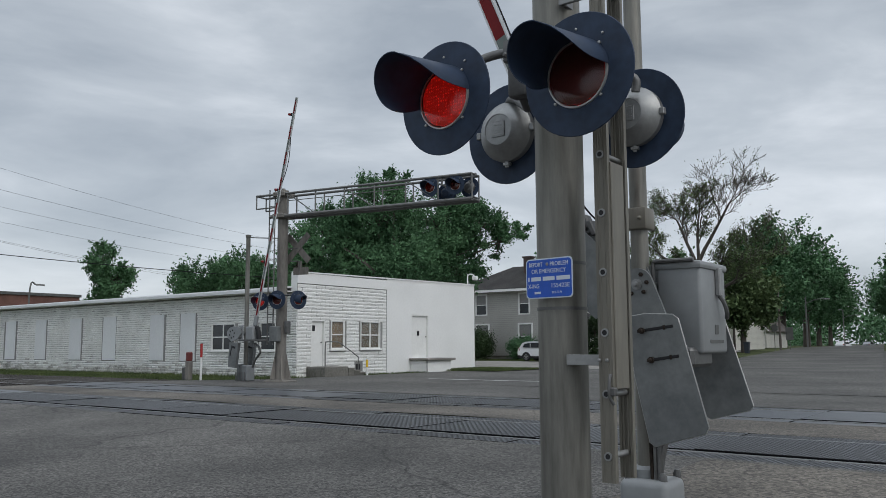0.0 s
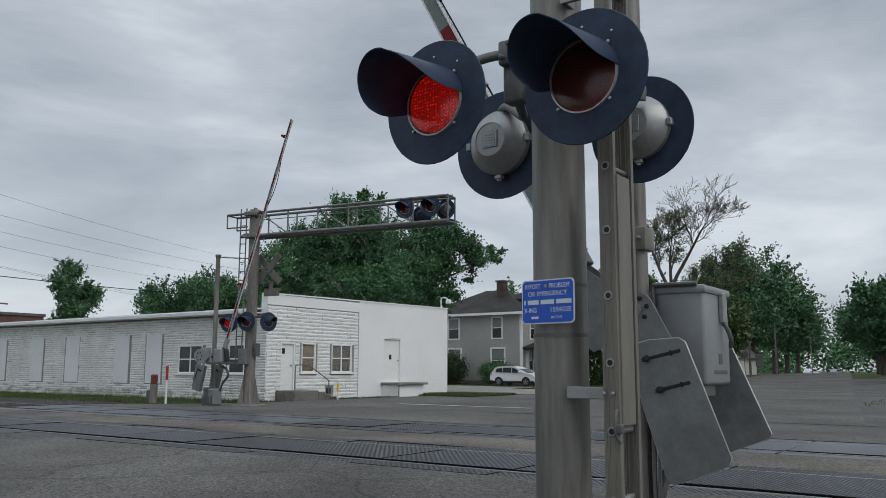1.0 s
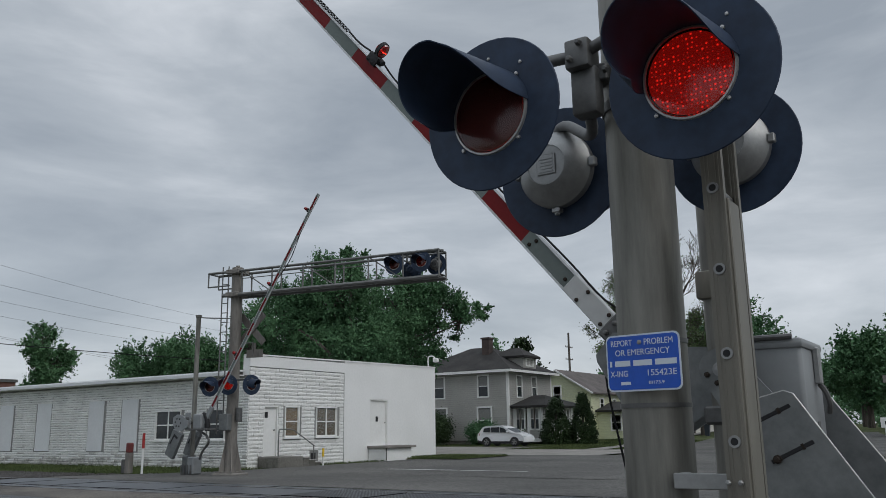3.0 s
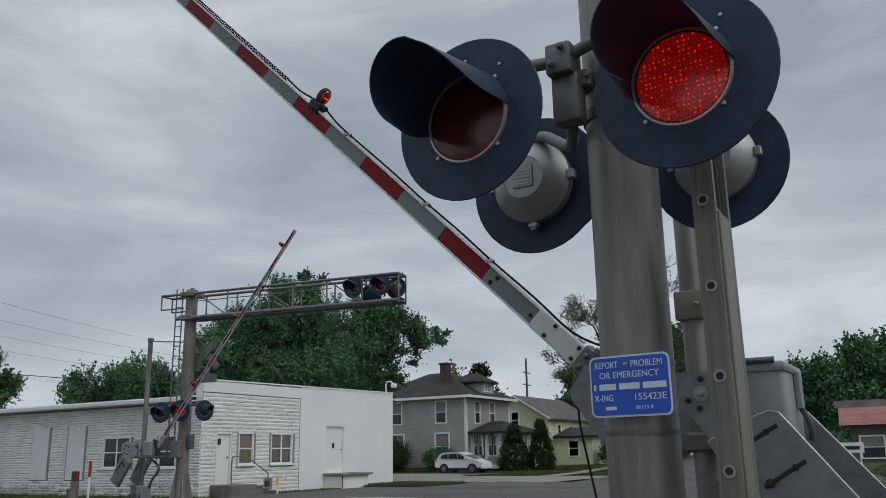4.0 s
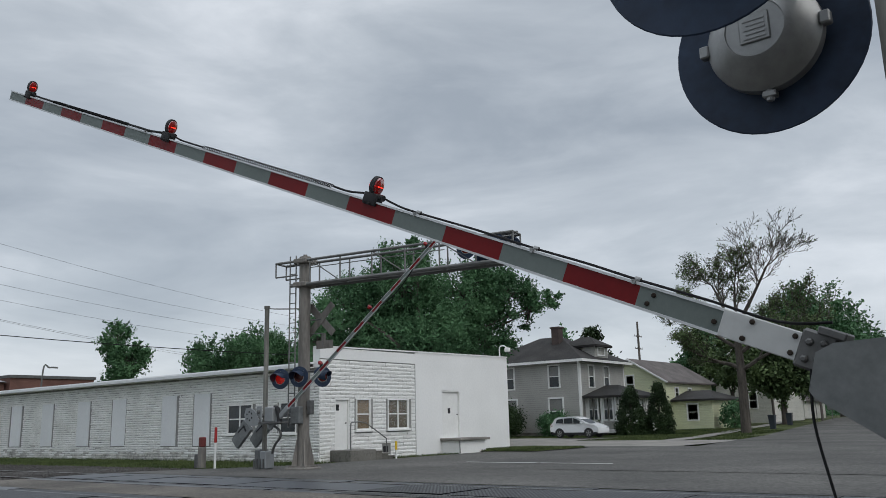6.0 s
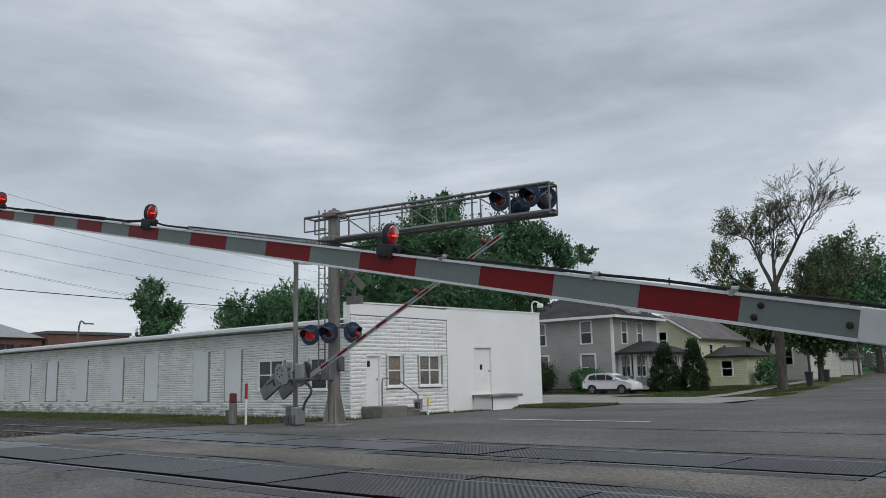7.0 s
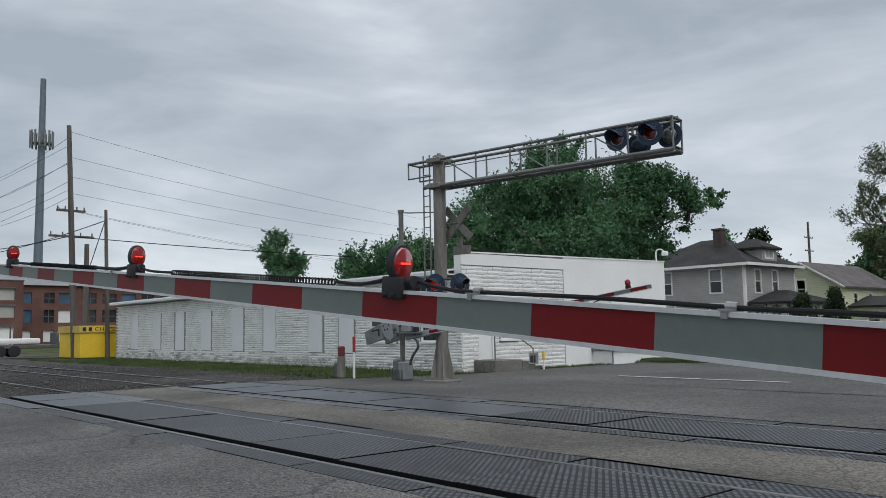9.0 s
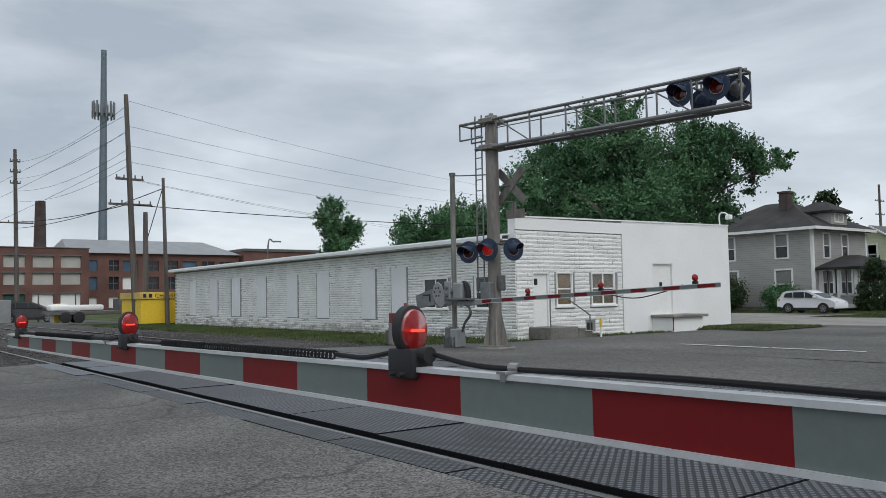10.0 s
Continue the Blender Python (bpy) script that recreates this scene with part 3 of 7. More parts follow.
lettering("word", "OR EMERGENCY", -0.105, 0.026, 0.21, 0.021, SIGN_WHITE, sign)
lettering("word", "X-ING", -0.128, -0.048, 0.068, 0.021, SIGN_WHITE, sign)
lettering("word", "155423E", 0.018, -0.048, 0.108, 0.021, SIGN_WHITE, sign)
lettering("word", "BI173.9", 0.02, -0.077, 0.058, 0.011, SIGN_WHITE, sign)
for x0, x1 in ((-0.128, -0.12), (-0.108, -0.048), (-0.036, 0.036), (0.048, 0.128)):
    part("bar", box(B(), (x0, -0.0045, -0.012), (x1, -0.0032, 0.008)), SIGN_WHITE, sign, smooth=False)
part("bar", box(B(), (-0.088, -0.0045, -0.077), (-0.05, -0.0032, -0.066)), SIGN_WHITE, sign, smooth=False)
bm = B()
lathe(bm, [(0.008, 0), (0.008, 0.004), (0.004, 0.006)], Matrix.Translation((-0.008, -0.003, 0.07)) @ Matrix.Rotation(radians(90), 4, "X"), 10)
part("bolt", bm, ALU, sign)

# ladder with a cover panel beside the mast
ladder = thing("ladder", "folded aluminium ladder with hollow rungs bolted beside the mast", "ladder")
for y, nm in ((-4.0, 0), (-3.8, 1)):
    bm = B()
    prof = [(-0.036, -0.014), (0.036, -0.014), (0.036, 0.014), (0.029, 0.014), (0.029, -0.004), (-0.029, -0.004), (-0.029, 0.014), (-0.036, 0.014)]
    if nm:
        prof = [(a, -b) for a, b in prof]
    a = [bm.verts.new((p, y + q, 0.5)) for p, q in prof]
    b = [bm.verts.new((p, y + q, 3.6)) for p, q in prof]
    ring_faces(bm, a, b)
    bm.faces.new(a[::-1])
    bm.faces.new(b)
    stile = part("stile", bm, TAN, ladder, "ribbed aluminium side rail")
    for x in (-0.024, -0.012, 0.012, 0.024):
        part("rib", box(B(), (x - 0.002, y - 0.0165, 0.5), (x + 0.002, y - 0.013, 3.6)), TAN, stile)
for k in range(11):
    z = 0.62 + 0.2872 * k
    bm = B()
    tube(bm, [(0, -4.0, z), (0, -3.8, z)], 0.0145, 12, caps=False)
    t = Matrix.Translation((0, -4.012, z)) @ Matrix.Rotation(radians(90), 4, "X")
    lathe(bm, [(0.0125, 0.008), (0.02, 0.008), (0.021, 0.0)], t, 16, close=False)
    part("rung", bm, ALU, ladder)
    bm = B()
    lathe(bm, [(0.0128, 0.0065), (0.0001, 0.0065)], t, 14, close=False)
    part("rung_hole", bm, BLACK_MATT, ladder, "dark open rung end")
bm = B()
box(bm, (0.036, -3.97, 0.93), (0.042, -3.85, 2.02), bevel=0.002)
box(bm, (0.03, -3.99, 0.93), (0.045, -3.965, 2.02), bevel=0.004)
part("cover_panel", bm, TAN, ladder, "yellowed climbing guard panel with stains")
bm = B()
tube(bm, smooth_pts([(0.03, -4.03, 1.0), (0.03, -4.045, 0.96), (0.03, -4.045, 0.9), (0.045, -4.03, 0.86)], 3), 0.008, 8)
box(bm, (0.02, -4.05, 0.9), (0.06, -4.02, 0.94), bevel=0.005)
part("padlock", bm, ALU_DK, ladder, "dull padlock on a hasp")
for z in (1.065, 2.9):
    bm = B()
    box(bm, (-0.22, -3.995, z - 0.026), (0.03, -3.975, z + 0.026), bevel=0.003)
    box(bm, (-0.21, -3.99, z - 0.026), (-0.19, -3.84, z + 0.026), bevel=0.003)
    for x in (-0.03, 0.01):
        lathe(bm, [(0.009, 0), (0.009, 0.01), (0.005, 0.013)], Matrix.Translation((x, -4.016, z)) @ Matrix.Rotation(radians(90), 4, "X"), 6)
    part("bracket", bm, ALU, ladder, "flat bolted bracket")

# ---- near gate: mast with drive box, and the arm that falls ----
GX, GY, GZ = -0.352, -2.61, 1.507
gate = thing("gate_mechanism", "grey crossing gate drive box on a slim steel mast", "gate mechanism")
bm = B()
tube(bm, [(-0.39, -2.69, -0.02), (-0.39, -2.69, 3.6)], 0.056, 24)
part("mast_tube", bm, GALV, gate, "slim streaked aluminium tube")
bm = B()
box(bm, (-0.46, -2.77, 1.86), (-0.31, -2.62, 2.0), bevel=0.012, seg=2)
lathe(bm, [(0.014, 0), (0.014, 0.014), (0.006, 0.02)], Matrix.Translation((-0.35, -2.77, 1.93)) @ Matrix.Rotation(radians(90), 4, "X"), 6)
part("clamp", bm, TAN, gate, "tan clamp block")
bm = B()
lathe(bm, [(0.062, 0.0), (0.085, 0.0), (0.09, 0.05), (0.062, 0.07)], Matrix.Translation((-0.39, -2.69, 0.33)), 20)
box(bm, (-0.6, -2.9, -0.08), (-0.18, -2.48, 0.03), bevel=0.02, seg=2)
box(bm, (-0.52, -2.84, 0.03), (-0.2, -2.54, 0.33), bevel=0.05, seg=3)
part("base", bm, GATE_GREY, gate, "cast base with rounded corners")
for x in (-0.5, -0.28):
    for y in (-2.8, -2.58):
        part("base_bolt", lathe(B(), [(0.026, 0), (0.026, 0.03), (0.016, 0.05)], Matrix.Translation((x + 0.03, y + 0.02, 0.32)), 8), ALU_DK, gate)
bm = B()
box(bm, (-0.3, -2.66, 1.08), (-0.02, -2.2, 1.64), bevel=0.022, seg=3)
part("drive_box", bm, GATE_GREY, gate, "grey rounded drive housing")
bm = B()
box(bm, (-0.315, -2.675, 1.6), (-0.005, -2.185, 1.65), bevel=0.02, seg=2)
part("box_lid", bm, GATE_GREY, gate, "overhanging grey lid")
bm = B()
box(bm, (-0.02, -2.4, 1.44), (0.012, -2.34, 1.62), bevel=0.006)
part("latch", bm, ALU, gate, "long steel latch")
part("padlock", tube(B(), smooth_pts([(0.0, -2.38, 1.44), (0.02, -2.36, 1.4), (0.03, -2.34, 1.34), (0.02, -2.32, 1.3)], 3), 0.014, 8), ALU_DK, gate, "hanging padlock")
bm = B()
box(bm, (-0.021, -2.43, 1.2), (-0.016, -2.37, 1.26), bevel=0.002)
part("maker_badge", bm, ALU_DK, gate, "small raised badge", smooth=False)
part("lettering_bar", box(B(), (-0.021, -2.52, 1.145), (-0.017, -2.28, 1.165)), ALU_DK, gate, smooth=False)
bm = B()
tube(bm, [(-0.31, -2.68, 1.655), (-0.05, -2.68, 1.655)], 0.014, 8)
tube(bm, [(-0.31, -2.68, 1.655), (-0.31, -2.68, 1.2)], 0.012, 8)
part("hinge_bar", bm, ALU_DK, gate, "dark hinge bar")
for i, dx in enumerate((-0.03, 0.0, 0.03)):
    part("conduit", tube(B(), smooth_pts([(-0.3 + dx, -2.72, 1.1), (-0.3 + dx, -2.76, 0.7), (-0.3 + dx * 0.6, -2.77, 0.16)], 4), 0.012, 8), ALU_DK if i else RUST, gate, "thin conduit")
bm = B()
box(bm, (-0.47, -2.76, 1.25), (-0.25, -2.6, 1.34), bevel=0.012)
box(bm, (-0.42, -2.74, 1.0), (-0.05, -2.4, 1.12), bevel=0.02)
tube(bm, smooth_pts([(-0.2, -2.55, 1.02), (-0.22, -2.58, 0.8), (-0.3, -2.66, 0.5), (-0.34, -2.68, 0.2)], 5), 0.03, 10)
part("box_bracket", bm, ALU_DK, gate, "dark bracket and conduit below the box")

arm = thing("crossing_gate_arm", "red and silver striped crossing gate arm with red lamps", "gate arm", pose(GX, GY, GZ, 0, 67.4, 0))


def slot_plate(y, pts, label, slots):
    bm = B()
    plate(bm, pts, 0.014, Matrix.Translation((0, y, 0)))
    part("counterweight_plate", bm, STEEL, arm, label)
    bm = B()
    n = len(pts)
    loop = [(p[0], y, p[1]) for p in pts]
    tube(bm, loop + [loop[0]], 0.0055, 6)
    part("plate_edge", bm, STEEL_RIM, arm, "thin bright edge")
    for p, q in slots:
        bm = B()
        d = (Vector((q[0], 0, q[1])) - Vector((p[0], 0, p[1])))
        a = math.atan2(d.z, d.x)
        mm = Matrix.Translation((p[0], y, p[1])) @ Matrix.Rotation(-a, 4, "Y")
        box(bm, (-0.015, -0.0095, -0.013), (d.length + 0.015, 0.0095, 0.013), mm, 0.006)
        part("slot", bm, BLACK_MATT, arm, "dark adjusting slot")
        bm = B()
        lathe(bm, [(0.02, 0), (0.02, 0.014), (0.013, 0.014), (0.013, 0.04), (0.005, 0.042)], Matrix.Translation((p[0] + d.x * 0.1, y - 0.008, p[1] + d.z * 0.1)) @ Matrix.Rotation(radians(90), 4, "X"), 8)
        box(bm, (d.length * 0.75, -0.012, -0.014), (d.length * 0.82, 0.0, 0.014), mm)
        part("bolt", bm, RUST, arm, "rusty bolt")


slot_plate(-0.24, [(0.16, -0.14), (0.19, -0.02), (0.265, 0.135), (0.30, 0.155), (0.94, 0.06), (0.965, 0.03), (0.93, -0.29), (0.9, -0.31), (0.5, -0.235)], "large grey steel counterweight plate with two slots", [((0.27, -0.10), (0.325, 0.10)), ((0.455, -0.115), (0.5, 0.06))])
slot_plate(0.5, [(0.16, -0.14), (0.2, 0.02), (0.24, 0.18), (0.3, 0.185), (0.88, 0.12), (0.895, 0.09), (0.86, -0.17), (0.84, -0.19)], "grey steel counterweight plate on the far side", [])
for y, w in ((-0.22, 1), (0.46, 1)):
    bm = B()
    pts = [(0.1 * math.cos(radians(a)), 0.1 * math.sin(radians(a))) for a in range(90, 271, 15)]
    plate(bm, [(0.34, 0.09), *pts, (0.34, -0.16)], 0.02, Matrix.Translation((0, y, 0)))
    part("hub_plate", bm, STEEL, arm, "grey hub plate with a rounded end")
    bm = B()
    t = Matrix.Translation((0, y - 0.01, 0)) @ Matrix.Rotation(radians(90), 4, "X")
    lathe(bm, [(0.034, 0), (0.034, 0.008), (0.026, 0.008), (0.026, 0.014), (0.016, 0.014), (0.014, 0.034), (0.006, 0.036)], t, 16)
    part("pivot_nut", bm, ALU, arm, "round pivot nut")
    for a in (20, 75, 130, 250, 305):
        p = Matrix.Translation((0.066 * math.cos(radians(a)), y - 0.01, 0.066 * math.sin(radians(a)))) @ Matrix.Rotation(radians(90), 4, "X")
        part("hub_bolt", lathe(B(), [(0.014, 0), (0.014, 0.01), (0.009, 0.01), (0.007, 0.02)], p, 6), RUST, arm, "rusty bolt")
bm = B()
tube(bm, [(0, -0.22, 0), (0, 0.46, 0)], 0.03, 16)
part("pivot_shaft", bm, ALU_DK, arm)
# side plates that carry the adapter
for y in (-0.1, 0.12):
    bm = B()
    plate(bm, [(0.05, 0.06), (-0.1, 0.06), (-0.3, -0.14), (-0.5, -0.235), (-0.55, -0.29), (-0.53, -0.44), (-0.5, -0.46), (-0.2, -0.52), (0.05, -0.4), (0.1, -0.1)], 0.012, Matrix.Translation((0, y, 0)))
    part("side_plate", bm, STEEL, arm, "broad grey arm bracket plate")
bm = B()
box(bm, (-0.64, -0.035, -0.37), (-0.5, 0.045, -0.21), bevel=0.01)
box(bm, (-0.58, -0.06, -0.22), (-0.47, 0.07, -0.185), bevel=0.006)
for p in ((-0.6, -0.26), (-0.55, -0.32), (-0.6, -0.33), (-0.545, -0.25)):
    lathe(bm, [(0.016, 0), (0.016, 0.014), (0.008, 0.022)], Matrix.Translation((p[0], -0.035, p[1])) @ Matrix.Rotation(radians(90), 4, "X"), 6)
part("knuckle", bm, ALU_DK, arm, "dark steel knuckle between bracket and arm")
bm = B()
box(bm, (-0.97, -0.026, -0.352), (-0.6, 0.026, -0.232), bevel=0.004)
part("adapter", bm, WHITE_SHEET, arm, "pale aluminium arm adapter")
for p in ((-0.66, -0.325), (-0.66, -0.255), (-0.86, -0.33), (-0.84, -0.252), (-1.0, -0.3), (-1.3, -0.27), (-1.32, -0.315)):
    part("adapter_bolt", lathe(B(), [(0.012, 0), (0.012, 0.006), (0.007, 0.012)], Matrix.Translation((p[0], -0.027 if p[0] > -0.98 else -0.014, p[1])) @ Matrix.Rotation(radians(90), 4, "X"), 8), RUST, arm)


def stripe_arm(parent, sx, x0, x1, zc, h, first, w=0.406):
    """Striped blade along x between two flanges; sx is -1 or 1."""
    k, a = 0, x0
    while a < x1 - 0.02:
        b = min(a + w, x1)
        bm = B()
        hh = h * (1 - 0.18 * (a - x0) / (x1 - x0))
        box(bm, (sx * a, -0.014, zc - hh / 2), (sx * b, 0.014, zc + hh / 2))
        part("stripe", bm, RED_SHEET if (k % 2) == first else GREY_SHEET, parent, "red reflective stripe" if (k % 2) == first else "silver reflective stripe")
        a, k = b, k + 1
    for s in (-1, 1):
        bm = B()
        v = []
        for x, hh in ((x0, h), (x1, h * 0.82)):
            z = zc + s * hh / 2
            v.append([bm.verts.new((sx * x, yy, zz)) for yy, zz in ((-0.021, z - 0.006), (0.021, z - 0.006), (0.021, z + 0.006), (-0.021, z + 0.006))])
        ring_faces(bm, v[0], v[1])
        bm.faces.new(v[0])
        bm.faces.new(v[1][::-1])
        part("flange", bm, ARM_EDGE, parent, "bright aluminium edge strip")


ZA = -0.292
stripe_arm(arm, -1, 0.97, 8.66, ZA, 0.108, 1)


def top_of(x):
    return ZA + 0.054 * (1 - 0.18 * (x - 1.06) / 7.6) + 0.006


def arm_lamp(x, sc=1.0):
    z = top_of(x)
    bm = B()
    box(bm, (-x - 0.055, -0.034, z - 0.03), (-x + 0.055, 0.034, z + 0.045), bevel=0.008, seg=2)
    for dx in (-0.025, 0.02):
        tube(bm, [(-x + dx, -0.05, z - 0.018), (-x + dx, 0.05, z - 0.018)], 0.006, 8)
    tube(bm, [(-x + 0.05, 0, z + 0.03), (-x + 0.085, 0, z + 0.03)], 0.02, 12)
    body = part("lamp_base", bm, BLACK_MATT, arm, "black clamp base of the arm lamp")
    m = Matrix.Translation((-x, 0, z + 0.09)) @ Matrix.Rotation(radians(90), 4, "Y")
    bm = B()
    lathe(bm, [(0.038, -0.018), (0.044, -0.016), (0.044, 0.016), (0.038, 0.018)], m @ Matrix.Diagonal((1.4, 1, 1, 1)), 28, close=False)
    part("lamp_ring", bm, BLACK_MATT, body, "black lamp ring")
    for s in (-1, 1):
        bm = B()
        lathe(bm, [(0.039, s * 0.016), (0.036, s * 0.027), (0.024, s * 0.033), (0.0001, s * 0.036)], m @ Matrix.Diagonal((1.4, 1, 1, 1)), 28, close=False)
        part("lamp_lens", bm, LENS_DEEP, body, "deep red lamp lens")
    bm = B()
    box(bm, (-x - 0.038, -0.02, z + 0.086), (-x + 0.038, 0.02, z + 0.092))
    part("led_bar", bm, LED_BAR, body, "glowing red diode strip")


for x in (3.22, 5.6, 8.24):
    arm_lamp(x)
for x in (1.41, 2.0, 2.84, 5.92):
    bm = B()
    z = top_of(x)
    box(bm, (-x - 0.014, -0.03, z + 0.001), (-x + 0.014, 0.03, z + 0.006))
    box(bm, (-x - 0.008, -0.026, z - 0.016), (-x + 0.008, -0.0215, z + 0.006))
    tube(bm, [(-x - 0.014, 0.012, z + 0.012), (-x + 0.014, 0.012, z + 0.012)], 0.011, 8)
    part("cable_clip", bm, ALU, arm, "small aluminium cable clip")
bm = B()
pts = [(-0.55, 0.0, -0.16), (-0.75, 0.0, top_of(1) + 0.012)]
for x in (1.06, 1.41, 1.7, 2.0, 2.4, 2.84, 3.0, 3.13):
    pts.append((-x, 0.012, top_of(x) + (0.009 if x in (1.41, 2.0, 2.84) else 0.013 if x < 3.1 else 0.03)))
tube(bm, smooth_pts(pts, 4), 0.0065, 7)
part("cable", bm, CABLE, arm, "black cable clipped along the arm")
bm = B()
tube(bm, smooth_pts([(-3.31, 0, top_of(3.3) + 0.03), (-3.45, 0.005, top_of(3.5) + 0.012), (-3.6, 0.005, top_of(3.6) + 0.015)], 4), 0.007, 7)
part("cable", bm, CABLE, arm)
bm = B()
tube(bm, smooth_pts([(-5.1, 0, top_of(5.1) + 0.012), (-5.4, 0.0, top_of(5.4) + 0.014), (-5.52, 0, top_of(5.5) + 0.03)], 4), 0.007, 7)
part("cable", bm, CABLE, arm)
bm = B()
tube(bm, smooth_pts([(-5.68, 0, top_of(5.7) + 0.03), (-5.9, 0.0, top_of(5.9) + 0.014), (-6.2, 0, top_of(6.2) + 0.014), (-8.0, 0, top_of(8) + 0.014), (-8.16, 0, top_of(8.1) + 0.03)], 4), 0.01, 7)
part("cable", bm, CABLE, arm)
bm = B()
tube(bm, smooth_pts([(0, 0, 0), (-0.01, -0.005, -0.2), (0.03, -0.005, -0.45), (0.08, 0, -0.72)], 4), 0.006, 7)
dangle = part("cable", bm, CABLE, arm, "loose black cable hanging from the knuckle", pose(-0.56, -0.05, -0.36))
for a0, a1, n in ((3.6, 5.1, 66), (6.25, 7.7, 60)):
    bm = B()
    tube(bm, [(-(a0 + (a1 - a0) * i / (n * 8)), 0.012 * math.cos(i * math.pi / 4), top_of(a0 + (a1 - a0) * i / (n * 8)) + 0.013 + 0.012 * math.sin(i * math.pi / 4)) for i in range(n * 8 + 1)], 0.0035, 4)
    part("coiled_cable", bm, CABLE, arm, "coiled black cable on top of the arm")

# ---- far gate and cantilever ----
FX, FY, FZ = -18.85, 9.6, 1.25
PXF, PYF = -19.48, 9.9
far_gate = thing("gate_mechanism", "grey crossing gate drive on a slim post beside the white building", "gate mechanism")
bm = B()
tube(bm, [(PXF, PYF, 0.1), (PXF, PYF, 4.72)], 0.07, 16)
tube(bm, [(PXF, PYF, 4.7), (PXF, PYF, 4.78)], 0.09, 16)
part("post", bm, GALV, far_gate, "slim grey post")
bm = B()
tube(bm, smooth_pts([(PXF, PYF, 4.72), (-19.1, PYF, 4.66), (-18.3, 10.1, 4.6)], 4), 0.018, 6)
part("stay", bm, TRUSS, far_gate)
bm = B()
box(bm, (PXF - 0.24, PYF - 0.18, 0.02), (PXF + 0.0, PYF + 0.18, 0.6), bevel=0.03)
part("base", bm, STEEL, far_gate, "grey steel base casting")
part("base_box", box(B(), (PXF + 0.02, PYF - 0.2, 0.06), (PXF + 0.3, PYF + 0.14, 0.56), bevel=0.03), GATE_GREY, far_gate, "pale box at the foot of the post")
for x in (-0.2, -0.05, 0.08, 0.22):
    part("base_bolt", tube(B(), [(PXF + x, PYF - 0.22, 0.02), (PXF + x, PYF - 0.22, 0.34)], 0.02, 6), ALU_DK, far_gate)
part("drive_box", box(B(), (-18.99, 9.45, 1.36), (-18.62, 9.8, 1.78), bevel=0.03), GATE_GREY, far_gate, "pale grey drive housing")
part("drive_motor", tube(B(), smooth_pts([(-18.7, 9.6, 1.76), (-18.58, 9.6, 1.72), (-18.5, 9.6, 1.5), (-18.5, 9.6, 1.3)], 3), 0.07, 10), BLACK_MATT, far_gate, "dark drive behind the housing")
panel_ob = part("knob_panel", box(B(), (-19.27, 9.4, 1.33), (-19.04, 9.44, 1.82), bevel=0.01), GATE_GREY, far_gate, "pale panel with two dark knobs")
for z in (1.66, 1.46):
    part("knob", lathe(B(), [(0.06, 0), (0.06, 0.03), (0.03, 0.05)], Matrix.Translation((-19.15, 9.4, z)) @ Matrix.Rotation(radians(90), 4, "X"), 12), ALU_DK, panel_ob)
part("shelf", box(B(), (-19.2, 9.36, 1.32), (-18.2, 9.7, 1.37), bevel=0.008), ALU_DK, far_gate, "dark shelf under the drive")
part("conduit", tube(B(), smooth_pts([(-18.7, 9.6, 1.25), (-18.45, 9.58, 1.12), (-18.42, 9.58, 0.95), (-18.7, 9.62, 0.72), (-18.85, 9.66, 0.5)], 5), 0.035, 8), ALU_DK, far_gate, "bent dark conduit")

WX, WZ = -19.5, 1.55
weights = []
for y in (9.36, 10.02):
    bm = B()
    plate(bm, [(-0.24, -0.04), (-0.16, 0.18), (0.0, 0.27), (0.16, 0.18), (0.26, -0.02), (0.28, -0.34), (0.14, -0.43), (-0.1, -0.28)], 0.03)
    hub = part("gear_plate", bm, GATE_GREY, far_gate, "pale hub plate with a ring of dark holes", pose(WX, y, WZ))
    for k in range(6):
        part("hole", lathe(B(), [(0.03, 0), (0.03, 0.004)], Matrix.Translation((0.12 * math.cos(k * 1.047), -0.016, 0.12 * math.sin(k * 1.047))) @ Matrix.Rotation(radians(90), 4, "X"), 8), BLACK_MATT, hub)
    part("counterweight", plate(B(), [(-1.06, -0.05), (-0.29, 0.1), (-0.2, -0.33), (-1.0, -0.4)], 0.1, Matrix.Translation((0, 0.066, 0))), STEEL, hub, "stacked grey steel counterweight plates", smooth=False)
    part("slot", box(box(B(), (-0.7, 0.008, -0.08), (-0.36, 0.014, -0.04)), (-0.42, 0.008, -0.24), (-0.36, 0.014, -0.08)), BLACK_MATT, hub, "dark adjusting slot", smooth=False)
    weights.append((hub, y))
part("shaft", tube(B(), [(WX, 9.36, WZ), (WX, 10.02, WZ)], 0.05, 12), ALU_DK, far_gate)

far_arm = thing("crossing_gate_arm", "thin red and silver striped gate arm across the far lanes", "gate arm", pose(FX, FY, FZ, 0, -76, 0))
stripe_arm(far_arm, 1, 0.85, 7.85, 0.0, 0.1, 0)
bm = B()
box(bm, (-0.1, -0.04, -0.09), (0.9, 0.04, 0.07), bevel=0.02)
part("adapter", bm, GATE_GREY, far_arm, "grey arm bracket")
